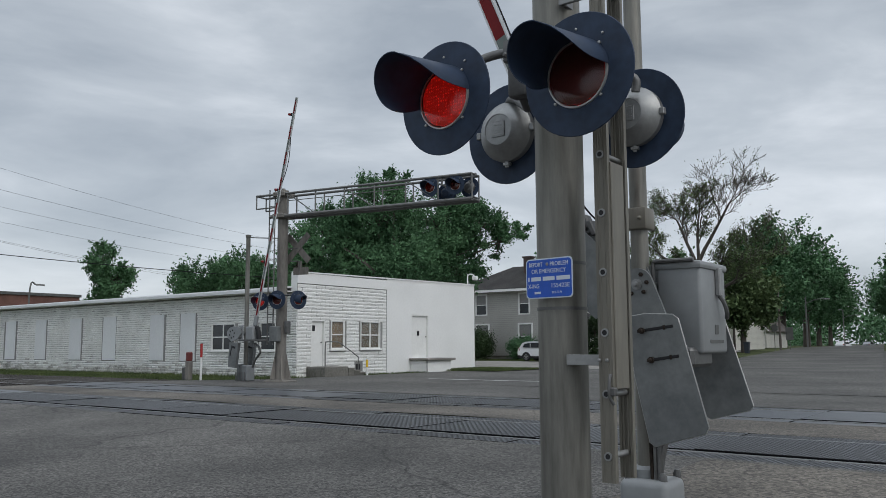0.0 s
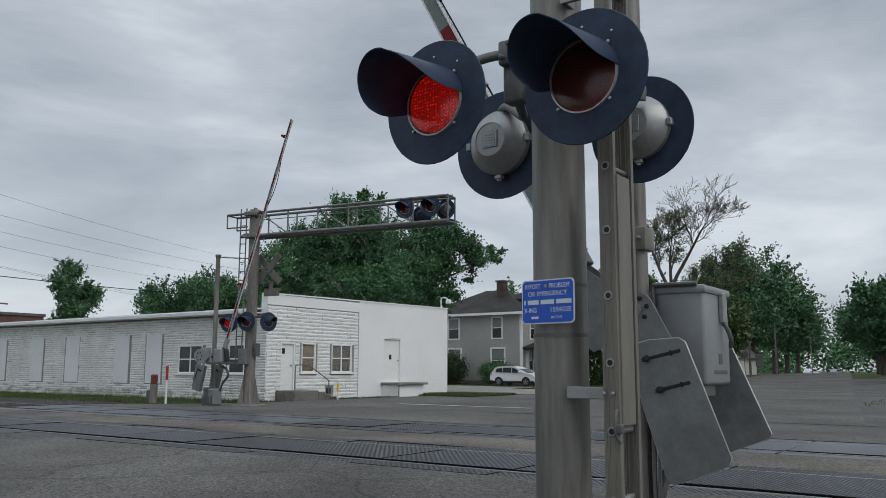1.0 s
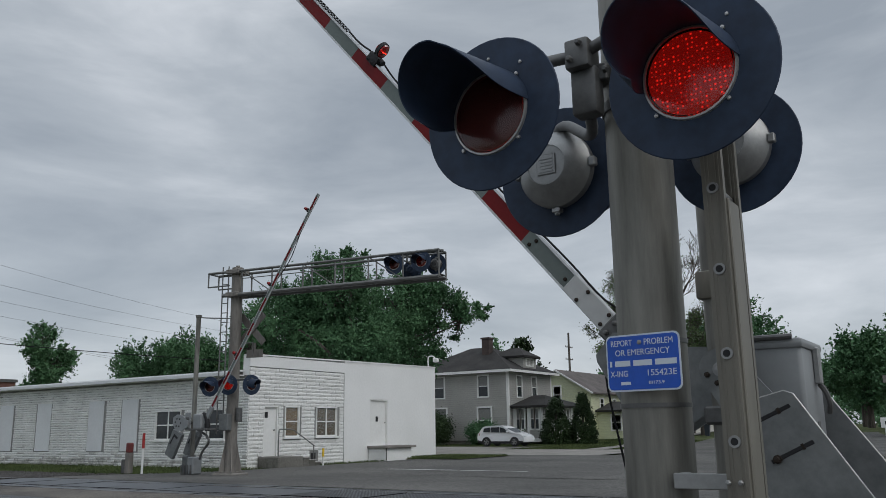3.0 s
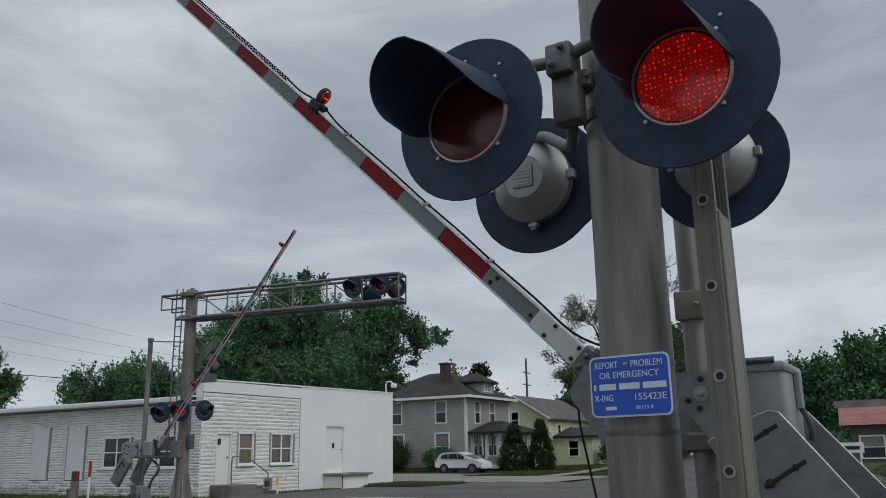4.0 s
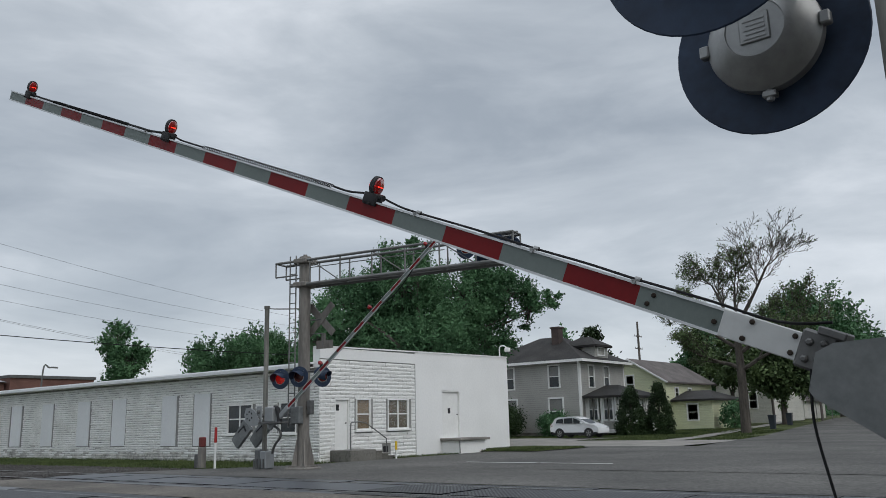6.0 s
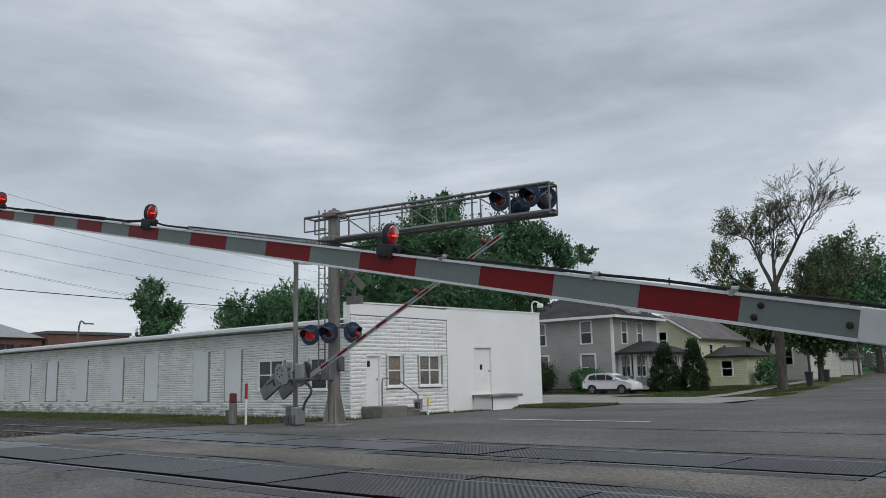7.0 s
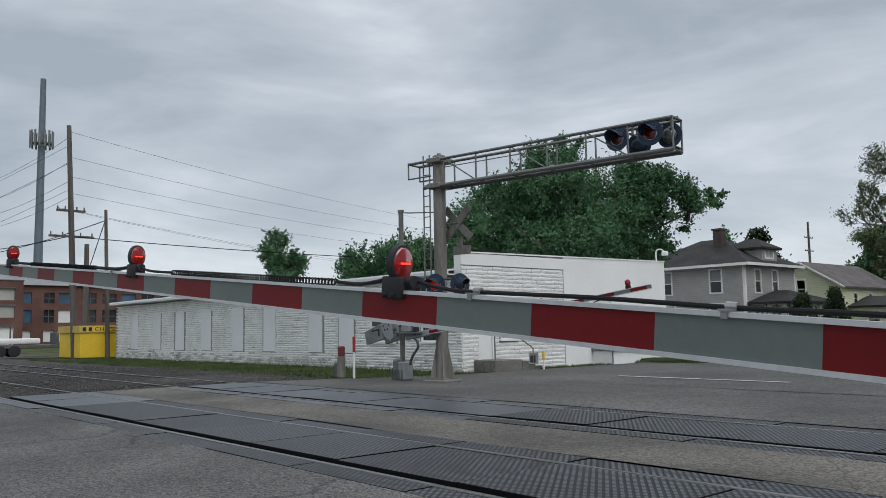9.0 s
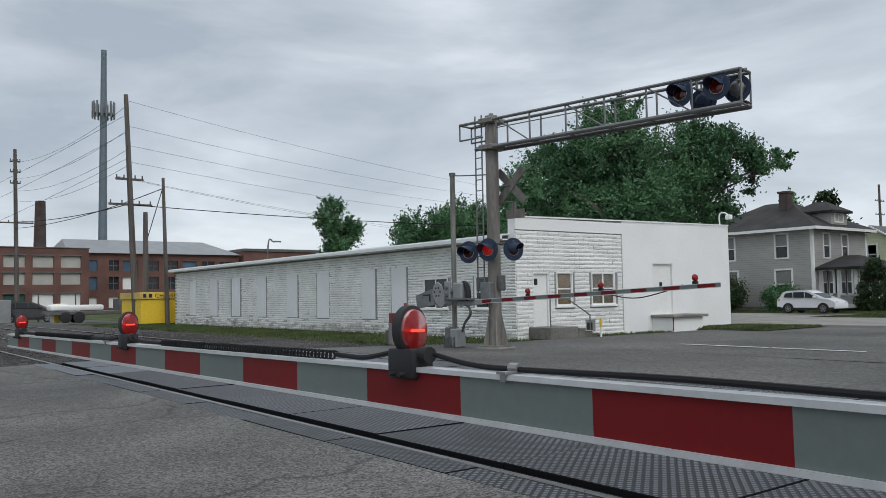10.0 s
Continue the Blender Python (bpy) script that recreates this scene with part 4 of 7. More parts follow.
for x in (2.6, 4.9, 7.3):
    bm = B()
    box(bm, (x - 0.05, -0.03, 0.05), (x + 0.05, 0.03, 0.11))
    part("lamp_base", bm, BLACK_MATT, far_arm)
    bm = B()
    lathe(bm, [(0.02, -0.045), (0.06, -0.03), (0.07, 0), (0.06, 0.03), (0.02, 0.045)], Matrix.Translation((x, 0, 0.17)) @ Matrix.Rotation(radians(90), 4, "Y"), 16)
    part("lamp_lens", bm, LENS_DEEP, far_arm, "red arm lamp")
bm = B()
tube(bm, smooth_pts([(4.9, 0, 0.07), (5.3, 0, -0.08), (5.9, 0, -0.15), (6.6, 0, -0.05), (7.0, 0, 0.05)], 5), 0.012, 5)
part("cable", bm, CABLE, far_arm, "loose black cable")

YAW = math.degrees(math.atan2(1.2, 6.7))
canti = thing("cantilever_signal", "grey steel mast with a trussed cantilever of flashing lamps", "signal gantry", pose(-18.2, 10.24, 0, 0, 0, YAW))
bm = B()
tube(bm, [(0, 0, 0.1), (0, 0, 6.15)], 0.17, 24)
tube(bm, [(0, 0, 6.15), (0, 0, 6.22)], 0.06, 12)
part("mast_tube", bm, MAST_STEEL, canti, "weathered grey steel tube")
bm = B()
for a in range(4):
    m = Matrix.Rotation(radians(45 + 90 * a), 4, "Z")
    plate(bm, [(0.15, 0.13), (0.33, 0.13), (0.17, 0.95), (0.15, 0.95)], 0.03, m)
box(bm, (-0.3, -0.3, 0.1), (0.3, 0.3, 0.14))
box(bm, (-0.38, -0.38, -0.05), (0.38, 0.38, 0.1), bevel=0.03)
part("foot", bm, MAST_STEEL, canti, "flared foot with gusset plates on concrete")
# truss: two chords in front and behind, posts and diagonals
bm = B()
L, z0, z1, w = 6.82, 5.28, 6.0, 0.24
for y in (-w, w):
    tube(bm, [(-0.9, y, z1), (L, y, z1)], 0.04, 8)
    tube(bm, [(-0.35, y, z0), (L, y, z0)], 0.055, 8)
    for k in range(7):
        x = 0.35 + k * (L - 0.35) / 6
        tube(bm, [(x, y, z0), (x, y, z1)], 0.024, 6)
    for k in range(0, 6, 2) if y < 0 else ():
        x = 0.35 + k * (L - 0.35) / 6
        tube(bm, [(x, y, z1), (x + (L - 0.35) / 6, y, z0)], 0.02, 6)
    if y < 0:
        tube(bm, [(0.35, y, (z0 + z1) / 2 + 0.12), (L - 2, y, (z0 + z1) / 2 + 0.12)], 0.013, 6)
    tube(bm, [(-0.9, y, z1), (-0.9, y, z1 - 0.42)], 0.022, 6)
    tube(bm, [(-0.9, y, z1 - 0.42), (-0.1, y, z1 - 0.42)], 0.022, 6)
for k in range(7):
    x = 0.35 + k * (L - 0.35) / 6
    tube(bm, [(x, -w, z0), (x, w, z0)], 0.024, 6)
for x in (-0.9, L):
    tube(bm, [(x, -w, z1), (x, w, z1)], 0.03, 6)
part("truss", bm, TRUSS, canti, "galvanised tube truss with handrails")
bm = B()
for k in range(34):
    x = 0.1 + k * 0.2
    box(bm, (x, -w + 0.06, z0 + 0.05), (x + 0.17, w - 0.06, z0 + 0.065))
part("walkway", bm, TRUSS, canti, "grated walkway")
for z in (5.3, 6.0):
    bm = B()
    box(bm, (-0.22, -0.3, z - 0.07), (0.26, 0.3, z + 0.07), bevel=0.02)
    part("collar", bm, MAST_STEEL, canti, "bolted collar")
bm = B()
for x in (-0.46, -0.24):
    tube(bm, [(x, -0.12, 1.2), (x, -0.12, 6.2)], 0.02, 6)
for k in range(17):
    tube(bm, [(-0.46, -0.12, 1.3 + 0.29 * k), (-0.24, -0.12, 1.3 + 0.29 * k)], 0.014, 6)
part("climbing_ladder", bm, TRUSS, canti, "slim steel ladder")
for a in (45, -45):
    bm = B()
    m = Matrix.Translation((0.42, 0.24 + a * 0.0004, 4.28)) @ Matrix.Rotation(radians(a), 4, "Y")
    box(bm, (-0.61, -0.01, -0.105), (0.61, 0.01, 0.105), m)
    part("crossbuck_blade", bm, MAST_STEEL, canti, "grey back of a crossbuck blade", smooth=False)
bm = B()
tube(bm, [(0, 0.17, 4.28), (0.44, 0.22, 4.28)], 0.025, 6)
tube(bm, [(0, 0.1, 3.86), (0.5, 0.22, 3.86), (0.5, 0.22, 3.5)], 0.018, 6)
part("sign_bracket", bm, TRUSS, canti, "thin pipe bracket")
part("sign_back", box(box(B(), (0.26, 0.23, 3.42), (0.84, 0.25, 3.66)), (0.44, 0.23, 3.66), (0.58, 0.25, 3.86)), MAST_STEEL, canti, "grey back of a small track sign", smooth=False)
part("junction_box", box(B(), (-0.2, -0.36, 1.3), (0.12, -0.15, 1.78), bevel=0.02), STEEL, canti, "grey junction box")
part("junction_box", box(B(), (0.2, -0.12, 1.55), (0.34, 0.05, 1.95), bevel=0.02), ALU_DK, canti, "dark junction box")
bm = B()
tube(bm, [(-0.62, -0.22, 2.75), (0.86, -0.22, 2.75)], 0.03, 8)
tube(bm, [(0, 0, 2.75), (0, -0.22, 2.75)], 0.05, 8)
part("lamp_arm", bm, ALU_DK, canti)
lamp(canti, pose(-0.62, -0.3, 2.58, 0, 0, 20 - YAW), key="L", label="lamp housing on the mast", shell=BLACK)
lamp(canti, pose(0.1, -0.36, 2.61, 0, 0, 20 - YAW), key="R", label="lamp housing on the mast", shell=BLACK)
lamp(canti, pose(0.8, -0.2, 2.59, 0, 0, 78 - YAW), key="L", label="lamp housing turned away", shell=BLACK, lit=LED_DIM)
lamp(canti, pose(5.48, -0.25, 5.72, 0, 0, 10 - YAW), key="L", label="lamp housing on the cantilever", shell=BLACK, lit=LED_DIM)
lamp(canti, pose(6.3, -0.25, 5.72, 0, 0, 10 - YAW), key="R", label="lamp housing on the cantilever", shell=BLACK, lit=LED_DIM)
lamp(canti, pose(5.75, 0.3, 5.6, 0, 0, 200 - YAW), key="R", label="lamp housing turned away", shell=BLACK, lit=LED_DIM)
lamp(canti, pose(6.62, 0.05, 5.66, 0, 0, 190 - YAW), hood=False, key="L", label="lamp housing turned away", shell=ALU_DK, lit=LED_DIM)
bm = B()
tube(bm, [(5.2, 0, 6.02), (6.85, 0, 6.02)], 0.04, 8)
for x in (5.35, 5.75, 6.2, 6.7):
    tube(bm, [(x, 0, 6.02), (x, 0, 5.8)], 0.03, 6)
    tube(bm, [(x, -0.15, 5.8), (x, 0.2, 5.8)], 0.03, 6)
part("lamp_rail", bm, TRUSS, canti)

# small posts by the far verge
bm = B()
box(bm, (-0.09, -0.09, 0.0), (0.09, 0.09, 0.62), bevel=0.01)
ph = thing("utility_pedestal", "small grey utility pedestal with a red cap", "utility box", pose(-21.9, 9.5, 0.06))
part("body", bm, MAST_STEEL, ph, "grey post")
bm = B()
box(bm, (-0.09, -0.09, 0.62), (0.09, 0.09, 0.92), bevel=0.03)
part("cap", bm, mat("faded_dark_red", (0.14, 0.025, 0.022), 0.6, var=0.3), ph, "faded dark red cap")
bm = B()
box(bm, (-0.26, -0.1, 0.0), (-0.1, 0.1, 0.42), bevel=0.02)
part("side_box", bm, ALU_DK, ph)
mk = thing("marker_post", "white marker post with a red top", "marker post", pose(-21.25, 9.5, 0.06))
part("post", tube(B(), [(0, 0, 0), (0, 0, 0.8)], 0.035, 10), WHITE_TRIM, mk, "white plastic tube")
part("red_sleeve", tube(B(), [(0, 0, 0.75), (0, 0, 1.2)], 0.042, 10), RED_PAINT, mk, "red sleeve")
yp = thing("gas_marker", "short yellow marker post in the grass", "marker post", pose(-20.6, 16.9, 0.0))
part("post", tube(B(), [(0, 0, 0), (0, 0, 0.35)], 0.03, 8), WHITE_TRIM, yp, "white post")
part("cap", tube(B(), [(0, 0, 0.32), (0, 0, 0.62)], 0.045, 8), YELLOW, yp, "yellow top")

# ---- white building ----
BX, YL, YR, XF = -22.17, 14.6, 26.6, -55.0
HP0, HP1 = 4.05, 4.2


def frontage(u):
    return HP0 + (HP1 - HP0) * (u - YL) / (YR - YL)


bldg = thing("white_building", "long low white painted block building with a plain parapet front", "building", kind="structure")
# openings of the front, (y0, y1, z0, z1), and of the long side, (x0, x1, z0, z1)
DOOR1, WIN1, WIN2, DOOR2, VENT = (15.35, 16.1, 0.36, 2.2), (16.45, 17.25, 1.05, 2.2), (18.2, 19.45, 1.05, 2.2), (21.6, 22.85, 0.62, 2.58), (17.95, 18.22, 0.15, 0.42)
SW1, SW2 = (-27.45, -25.9, 1.0, 2.12), (-24.35, -23.4, 1.0, 2.12)
front_holes, side_holes = [DOOR1, WIN1, WIN2, DOOR2, VENT], [SW1, SW2]
bm = B()
for u0, u1, v0, v1 in wall_cells((YL, 19.9), (-0.2, HP0), front_holes[:3] + [VENT]):
    box(bm, (BX - 0.3, u0, v0), (BX - 0.03, u1, v1))
part("front_wall", bm, JOINT, bldg, "mortar behind the blocks, darkened for the shade between courses", smooth=False)
bm = B()
for u0, u1, v0, v1 in wall_cells((19.9, YR), (-0.2, HP0 + 0.08), [DOOR2]):
    box(bm, (BX - 0.3, u0, v0), (BX, u1, v1))
plate(bm, [(19.9, HP0 + 0.08), (YR, HP0 + 0.08), (YR, HP1), (19.9, HP0 + 0.09)], 0.3, Matrix.Translation((BX - 0.15, 0, 0)) @ Matrix.Rotation(radians(90), 4, "Z"))
part("rendered_wall", bm, WHITE_WALL, bldg, "smooth white rendered wall", smooth=False)
bm = B()
for u0, u1, v0, v1 in wall_cells((XF, BX), (-0.2, 3.42), side_holes):
    box(bm, (u0, YL, v0), (min(u1, BX - 0.3), YL + 0.27, v1))
part("side_wall", bm, JOINT, bldg, "mortar behind the blocks, darkened for the shade between courses", smooth=False)
bm = B()
box(bm, (XF, YR - 0.3, -0.2), (BX - 0.3, YR, 3.6))
box(bm, (XF, YL + 0.27, -0.2), (XF + 0.3, YR - 0.3, 3.5))
part("rear_wall", bm, WHITE_WALL, bldg, "plain white rear walls", smooth=False)
# roof: white sheet rising gently from the eave
bm = B()
for a, b in (((YL - 0.35, 3.42), (20.5, 3.86)), ((20.5, 3.86), (YR + 0.2, 3.5))):
    v = [bm.verts.new((x, y, z)) for x, y, z in ((XF - 0.2, *a), (BX - 0.31, *a), (BX - 0.31, *b), (XF - 0.2, *b))]
    v2 = [bm.verts.new((p.co.x, p.co.y, p.co.z + 0.06)) for p in v]
    ring_faces(bm, v, v2)
    bm.faces.new(v)
    bm.faces.new(v2[::-1])
part("roof", bm, MEMBRANE, bldg, "white roof sheet", smooth=False)
bm = B()
box(bm, (XF - 0.25, YL - 0.4, 3.3), (BX - 0.31, YL - 0.3, 3.44), bevel=0.01)
part("eave_fascia", bm, PATCH, bldg, "grey white fascia board")
bm = B()
box(bm, (XF - 0.2, YL - 0.3, 3.28), (BX - 0.31, YL, 3.32))
part("soffit", bm, WHITE_TRIM, bldg)
bm = B()
plate(bm, [(YL - 0.03, HP0 - 0.02), (YR + 0.02, HP1 - 0.02), (YR + 0.02, HP1 + 0.03), (YL - 0.03, HP0 + 0.03)], 0.36, Matrix.Translation((BX - 0.15, 0, 0)) @ Matrix.Rotation(radians(90), 4, "Z"))
part("coping", bm, WHITE_WALL, bldg, "white coping", smooth=False)
bm = B()
box(bm, (BX - 0.36, YL - 0.012, 3.3), (BX - 0.031, YL + 0.28, HP0 - 0.022))
part("parapet_return", bm, WHITE_WALL, bldg)
part("parapet_band", box(B(), (BX - 0.031, YL - 0.014, 3.62), (BX + 0.006, 19.9, HP0 - 0.022), bevel=0.006), WHITE_WALL, bldg, "smooth painted band under the coping", smooth=False)
# bricked up openings, flush grey panels
for x, w in ((-29.1, 1.05), (-31.4, 1.05), (-35.3, 1.1), (-38.4, 1.1), (-41.9, 1.1), (-45.2, 1.1), (-48.4, 1.1), (-51.8, 1.1)):
    bm = B()
    box(bm, (x - w / 2, YL - 0.03, 0.55), (x + w / 2, YL + 0.1, 2.62), bevel=0.01)
    part("infilled_window", bm, PATCH, bldg, "smooth grey painted infill panel")
    side_holes.append((x - w / 2, x + w / 2, 0.55, 2.62))


def sash(parent, p, along, w, h, cols, fill, glass, sill=True):
    """A sash window in an opening: p is its lower corner on the wall face, along the unit vector of the wall, outside to its right."""
    m = Matrix.Translation(p) @ Matrix.Rotation(math.atan2(along[1], along[0]), 4, "Z")
    win = part("window_frame", box(box(box(box(B(), (0, -0.0, 0), (0.045, 0.14, h)), (w - 0.045, 0.0, 0), (w, 0.14, h)), (0.045, 0.0, h - 0.045), (w - 0.045, 0.14, h)), (0.045, 0.0, 0), (w - 0.045, 0.14, 0.045)), WHITE_TRIM, parent, "white painted window frame", m, smooth=False)
    cw = (w - 0.09) / cols
    for c in range(cols):
        x0 = 0.045 + c * cw
        bm = B()
        for a, b in (((x0, 0.028, h / 2 - 0.024), (x0 + cw, 0.06, h / 2 + 0.024)), ((x0, 0.03, 0.045), (x0 + 0.034, 0.06, h - 0.045)), ((x0 + cw - 0.034, 0.03, 0.045), (x0 + cw, 0.06, h - 0.045))):
            box(bm, a, b)
        part("sash", bm, WHITE_TRIM, win, smooth=False)
        for k in range(2):
            bm = B()
            box(bm, (x0 + 0.034, 0.045, 0.045 + k * (h / 2 - 0.021)), (x0 + cw - 0.034, 0.051, h / 2 - 0.024 + k * (h / 2 - 0.021)))
            g = part("pane", bm, glass, win, smooth=False)
            g.visible_shadow = False
    # blind behind the glass; with DARKROOM, a dark sheet in place of the unlit room
    bm = B()
    box(bm, (0.05, 0.075, 0.05), (w - 0.05, 0.085, h - 0.05))
    part("curtain", bm, fill, win, smooth=False)
    if sill:
        bm = B()
        box(bm, (-0.06, -0.06, -0.08), (w + 0.06, 0.12, 0.0), bevel=0.008)
        part("sill", bm, WHITE_TRIM, win)
    return win


# the wall face is recessed a little behind the blocks
for (a, b, c, d), cols, fill in ((WIN1, 1, ORANGE), (WIN2, 2, mat("dim_brown_blind", (0.14, 0.105, 0.075), 0.85, var=0.3, scale=5, bump=0.05))):
    sash(bldg, (BX + 0.012, a, c), (0, 1), b - a, d - c, cols, fill, GLASS)
for (a, b, c, d), cols in ((SW1, 2), (SW2, 1)):
    sash(bldg, (a, YL - 0.025, c), (1, 0), b - a, d - c, cols, DARKROOM, DARK_GLASS)
# added inner walls, coloured dark for the unlit rooms
bm = B()
box(bm, (BX - 3.0, YL + 0.5, 0.0), (BX - 2.9, YR - 0.5, 3.2))
box(bm, (XF + 1, YL + 2.6, 0.0), (BX - 3.0, YL + 2.7, 3.2))
part("inner_wall", bm, DARKROOM, bldg, "dim inner wall", smooth=False)


def flush_door(a, b, c, d, mark):
    m = Matrix.Translation((BX - 0.03, a, c)) @ Matrix.Rotation(radians(90), 4, "Z")
    w, h = b - a, d - c
    dr = part("door", box(B(), (0.05, 0.06, 0.0), (w - 0.05, 0.1, h - 0.05)), WHITE_TRIM, bldg, "white painted door", m, smooth=False)
    bm = B()
    box(bm, (0, -0.02, 0), (0.05, 0.14, h))
    box(bm, (w - 0.05, -0.02, 0), (w, 0.14, h))
    box(bm, (0.05, -0.02, h - 0.05), (w - 0.05, 0.14, h))
    part("door_frame", bm, WHITE_TRIM, dr, smooth=False)
    bm = B()
    lathe(bm, [(0.02, 0), (0.02, 0.02), (0.032, 0.035), (0.02, 0.06)], Matrix.Translation((w - 0.14, 0.06, 0.95)) @ Matrix.Rotation(radians(90), 4, "X"), 10)
    part("door_knob", bm, ALU_DK, dr)
    bm = B()
    box(bm, (*mark[:1], 0.052, mark[1]), (mark[0] + 0.16, 0.058, mark[1] + 0.22))
    part("notice", bm, BLACK_MATT, dr, "small dark notice", smooth=False)


flush_door(*DOOR1, (0.12, 1.4))
flush_door(*DOOR2, (0.5, 1.0))
bm = B()
box(bm, (BX - 0.06, VENT[0], VENT[2]), (BX - 0.02, VENT[1], VENT[3]))
part("vent", bm, BLACK_MATT, bldg, "dark vent")
bm = B()
tube(bm, smooth_pts([(BX - 0.1, 26.2, 4.2), (BX - 0.1, 26.2, 4.65), (BX + 0.1, 26.25, 4.72), (BX + 0.25, 26.3, 4.6)], 4), 0.03, 6)
box(bm, (BX + 0.15, 26.2, 4.42), (BX + 0.38, 26.42, 4.62), bevel=0.03)
part("wall_light", bm, WHITE_TRIM, bldg, "white floodlight on a bent arm")

# entrance steps with a rail
st = thing("entrance_steps", "dark weathered concrete steps with a bent pipe rail", "steps")
bm = B()
box(bm, (BX, 15.1, -0.05), (BX + 1.05, 16.4, 0.36), bevel=0.02)
part("landing", bm, mat("mossy_concrete", (0.13, 0.125, 0.11), 0.9, var=0.4, scale=16, bump=0.4, tint=(0.22, 0.21, 0.19)), st, "dark stained concrete landing")
for k, z in ((0, 0.3), (1, 0.21), (2, 0.12)):
    bm = B()
    box(bm, (BX, 16.4 + 0.33 * k, -0.05), (BX + 1.05, 16.73 + 0.33 * k, z - 0.035), bevel=0.01)
    riser = part("tread", bm, st.children[0].data.materials[0], st, "worn concrete step")
    part("nosing", box(B(), (BX, 16.37 + 0.33 * k, z - 0.035), (BX + 1.08, 16.75 + 0.33 * k, z), bevel=0.01), CONCRETE, riser, "pale worn step edge")
bm = B()
tube(bm, smooth_pts([(BX + 1.0, 15.15, 0.36), (BX + 1.0, 15.15, 1.2), (BX + 1.0, 15.25, 1.32), (BX + 1.0, 15.8, 1.32), (BX + 1.0, 16.1, 1.2), (BX + 1.0, 16.95, 0.75), (BX + 1.0, 17.0, 0.65), (BX + 1.0, 17.0, 0.02)], 5), 0.022, 8)
part("handrail", bm, TRUSS, st, "bent grey pipe rail")
dk = thing("loading_dock", "low white painted concrete dock with a grey top", "loading dock")
bm = B()
box(bm, (BX, 21.5, -0.1), (BX + 0.95, 23.35, 0.5), bevel=0.02)
part("block", bm, WHITE_WALL, dk, "white painted block")
bm = B()
box(bm, (BX, 21.4, 0.5), (BX + 1.1, 23.5, 0.6), bevel=0.015)
part("slab", bm, CONCRETE, dk, "grey concrete slab")
bm = B()
box(bm, (BX + 0.95, 21.5, 0.0), (BX + 0.96, 21.55, 0.6))
part("edge", bm, BLACK_MATT, dk)

# ---- trees and shrubs ----
LEAF = mat("green_leaf", (0.05, 0.13, 0.06), 0.6, var=0.5, scale=2.2, big=0.35, bump=0, tint=(0.125, 0.25, 0.12), spec=0.15)
LEAF_LIGHT = mat("spring_leaf", (0.075, 0.13, 0.05), 0.55, var=0.45, scale=1.8, big=0.4, bump=0, tint=(0.15, 0.21, 0.09), spec=0.2)
LEAF_DARK = mat("evergreen_leaf", (0.018, 0.04, 0.014), 0.6, var=0.5, scale=3, big=0.6, bump=0, tint=(0.045, 0.08, 0.028), spec=0.3)
BARK = mat("grey_bark", (0.06, 0.05, 0.042), 0.9, var=0.4, scale=9, big=1.5, bump=0.7, bdist=0.02, stretch=(3, 3, 0.5), tint=(0.11, 0.095, 0.08))


def leaf_cloud(verts, faces, rng, c, rad, n, size, flat=0.75):
    """n small leaves round a clump centre."""
    p = rng.normal(0, 1, (n, 3)) * np.array([rad, rad, rad * flat]) * 0.55 + np.array(c)
    a = rng.normal(0, 1, (n, 3))
    a /= np.linalg.norm(a, axis=1)[:, None]
    b = np.cross(a, rng.normal(0, 1, (n, 3)))
    b /= np.linalg.norm(b, axis=1)[:, None] + 1e-9
    s = size * rng.uniform(0.6, 1.4, n)[:, None]
    base = len(verts) * 4
    verts.append(np.stack([p - a * s, p + b * s * 0.5, p + a * s, p - b * s * 0.5], 1).reshape(-1, 3))
    faces.append(n)


def leaf_shoots(verts, rng, p, out, reach, n, size):
    """n leaves along a few shoots that fan out and up from p."""
    k = max(4, n // 20)
    d = np.array(out) * 0.75 + np.array([0, 0, 0.45]) + rng.normal(0, 0.55, (k, 3))
    d /= np.linalg.norm(d, axis=1)[:, None]
    ln = reach * rng.uniform(0.4, 1.5, k)
    pick = rng.integers(0, k, n)
    u = rng.uniform(-0.25, 1.0, n)
    w = (0.34 - 0.26 * np.clip(u, 0, 1))[:, None] * reach
    c = np.array(p) + d[pick] * (ln[pick] * u)[:, None] + rng.normal(0, 0.5, (n, 3)) * w
    a = d[pick] * 0.6 + rng.normal(0, 0.6, (n, 3))
    a /= np.linalg.norm(a, axis=1)[:, None]
    b = np.cross(a, rng.normal(0, 1, (n, 3)))
    b /= np.linalg.norm(b, axis=1)[:, None] + 1e-9
    sz = size * rng.uniform(0.6, 1.4, n)[:, None]
    verts.append(np.stack([c - a * sz, c + b * sz * 0.5, c + a * sz, c - b * sz * 0.5], 1).reshape(-1, 3))


def leaves_mesh(name, verts, material, parent, label=""):
    v = np.concatenate(verts)
    n = len(v) // 4
    me = bpy.data.meshes.new(name)
    me.from_pydata(v.tolist(), [], [(4 * i, 4 * i + 1, 4 * i + 2, 4 * i + 3) for i in range(n)])
    me.materials.append(material)
    ob = new(name, me)
    ob.parent = parent
    return tagged(ob, label, kind="stuff")


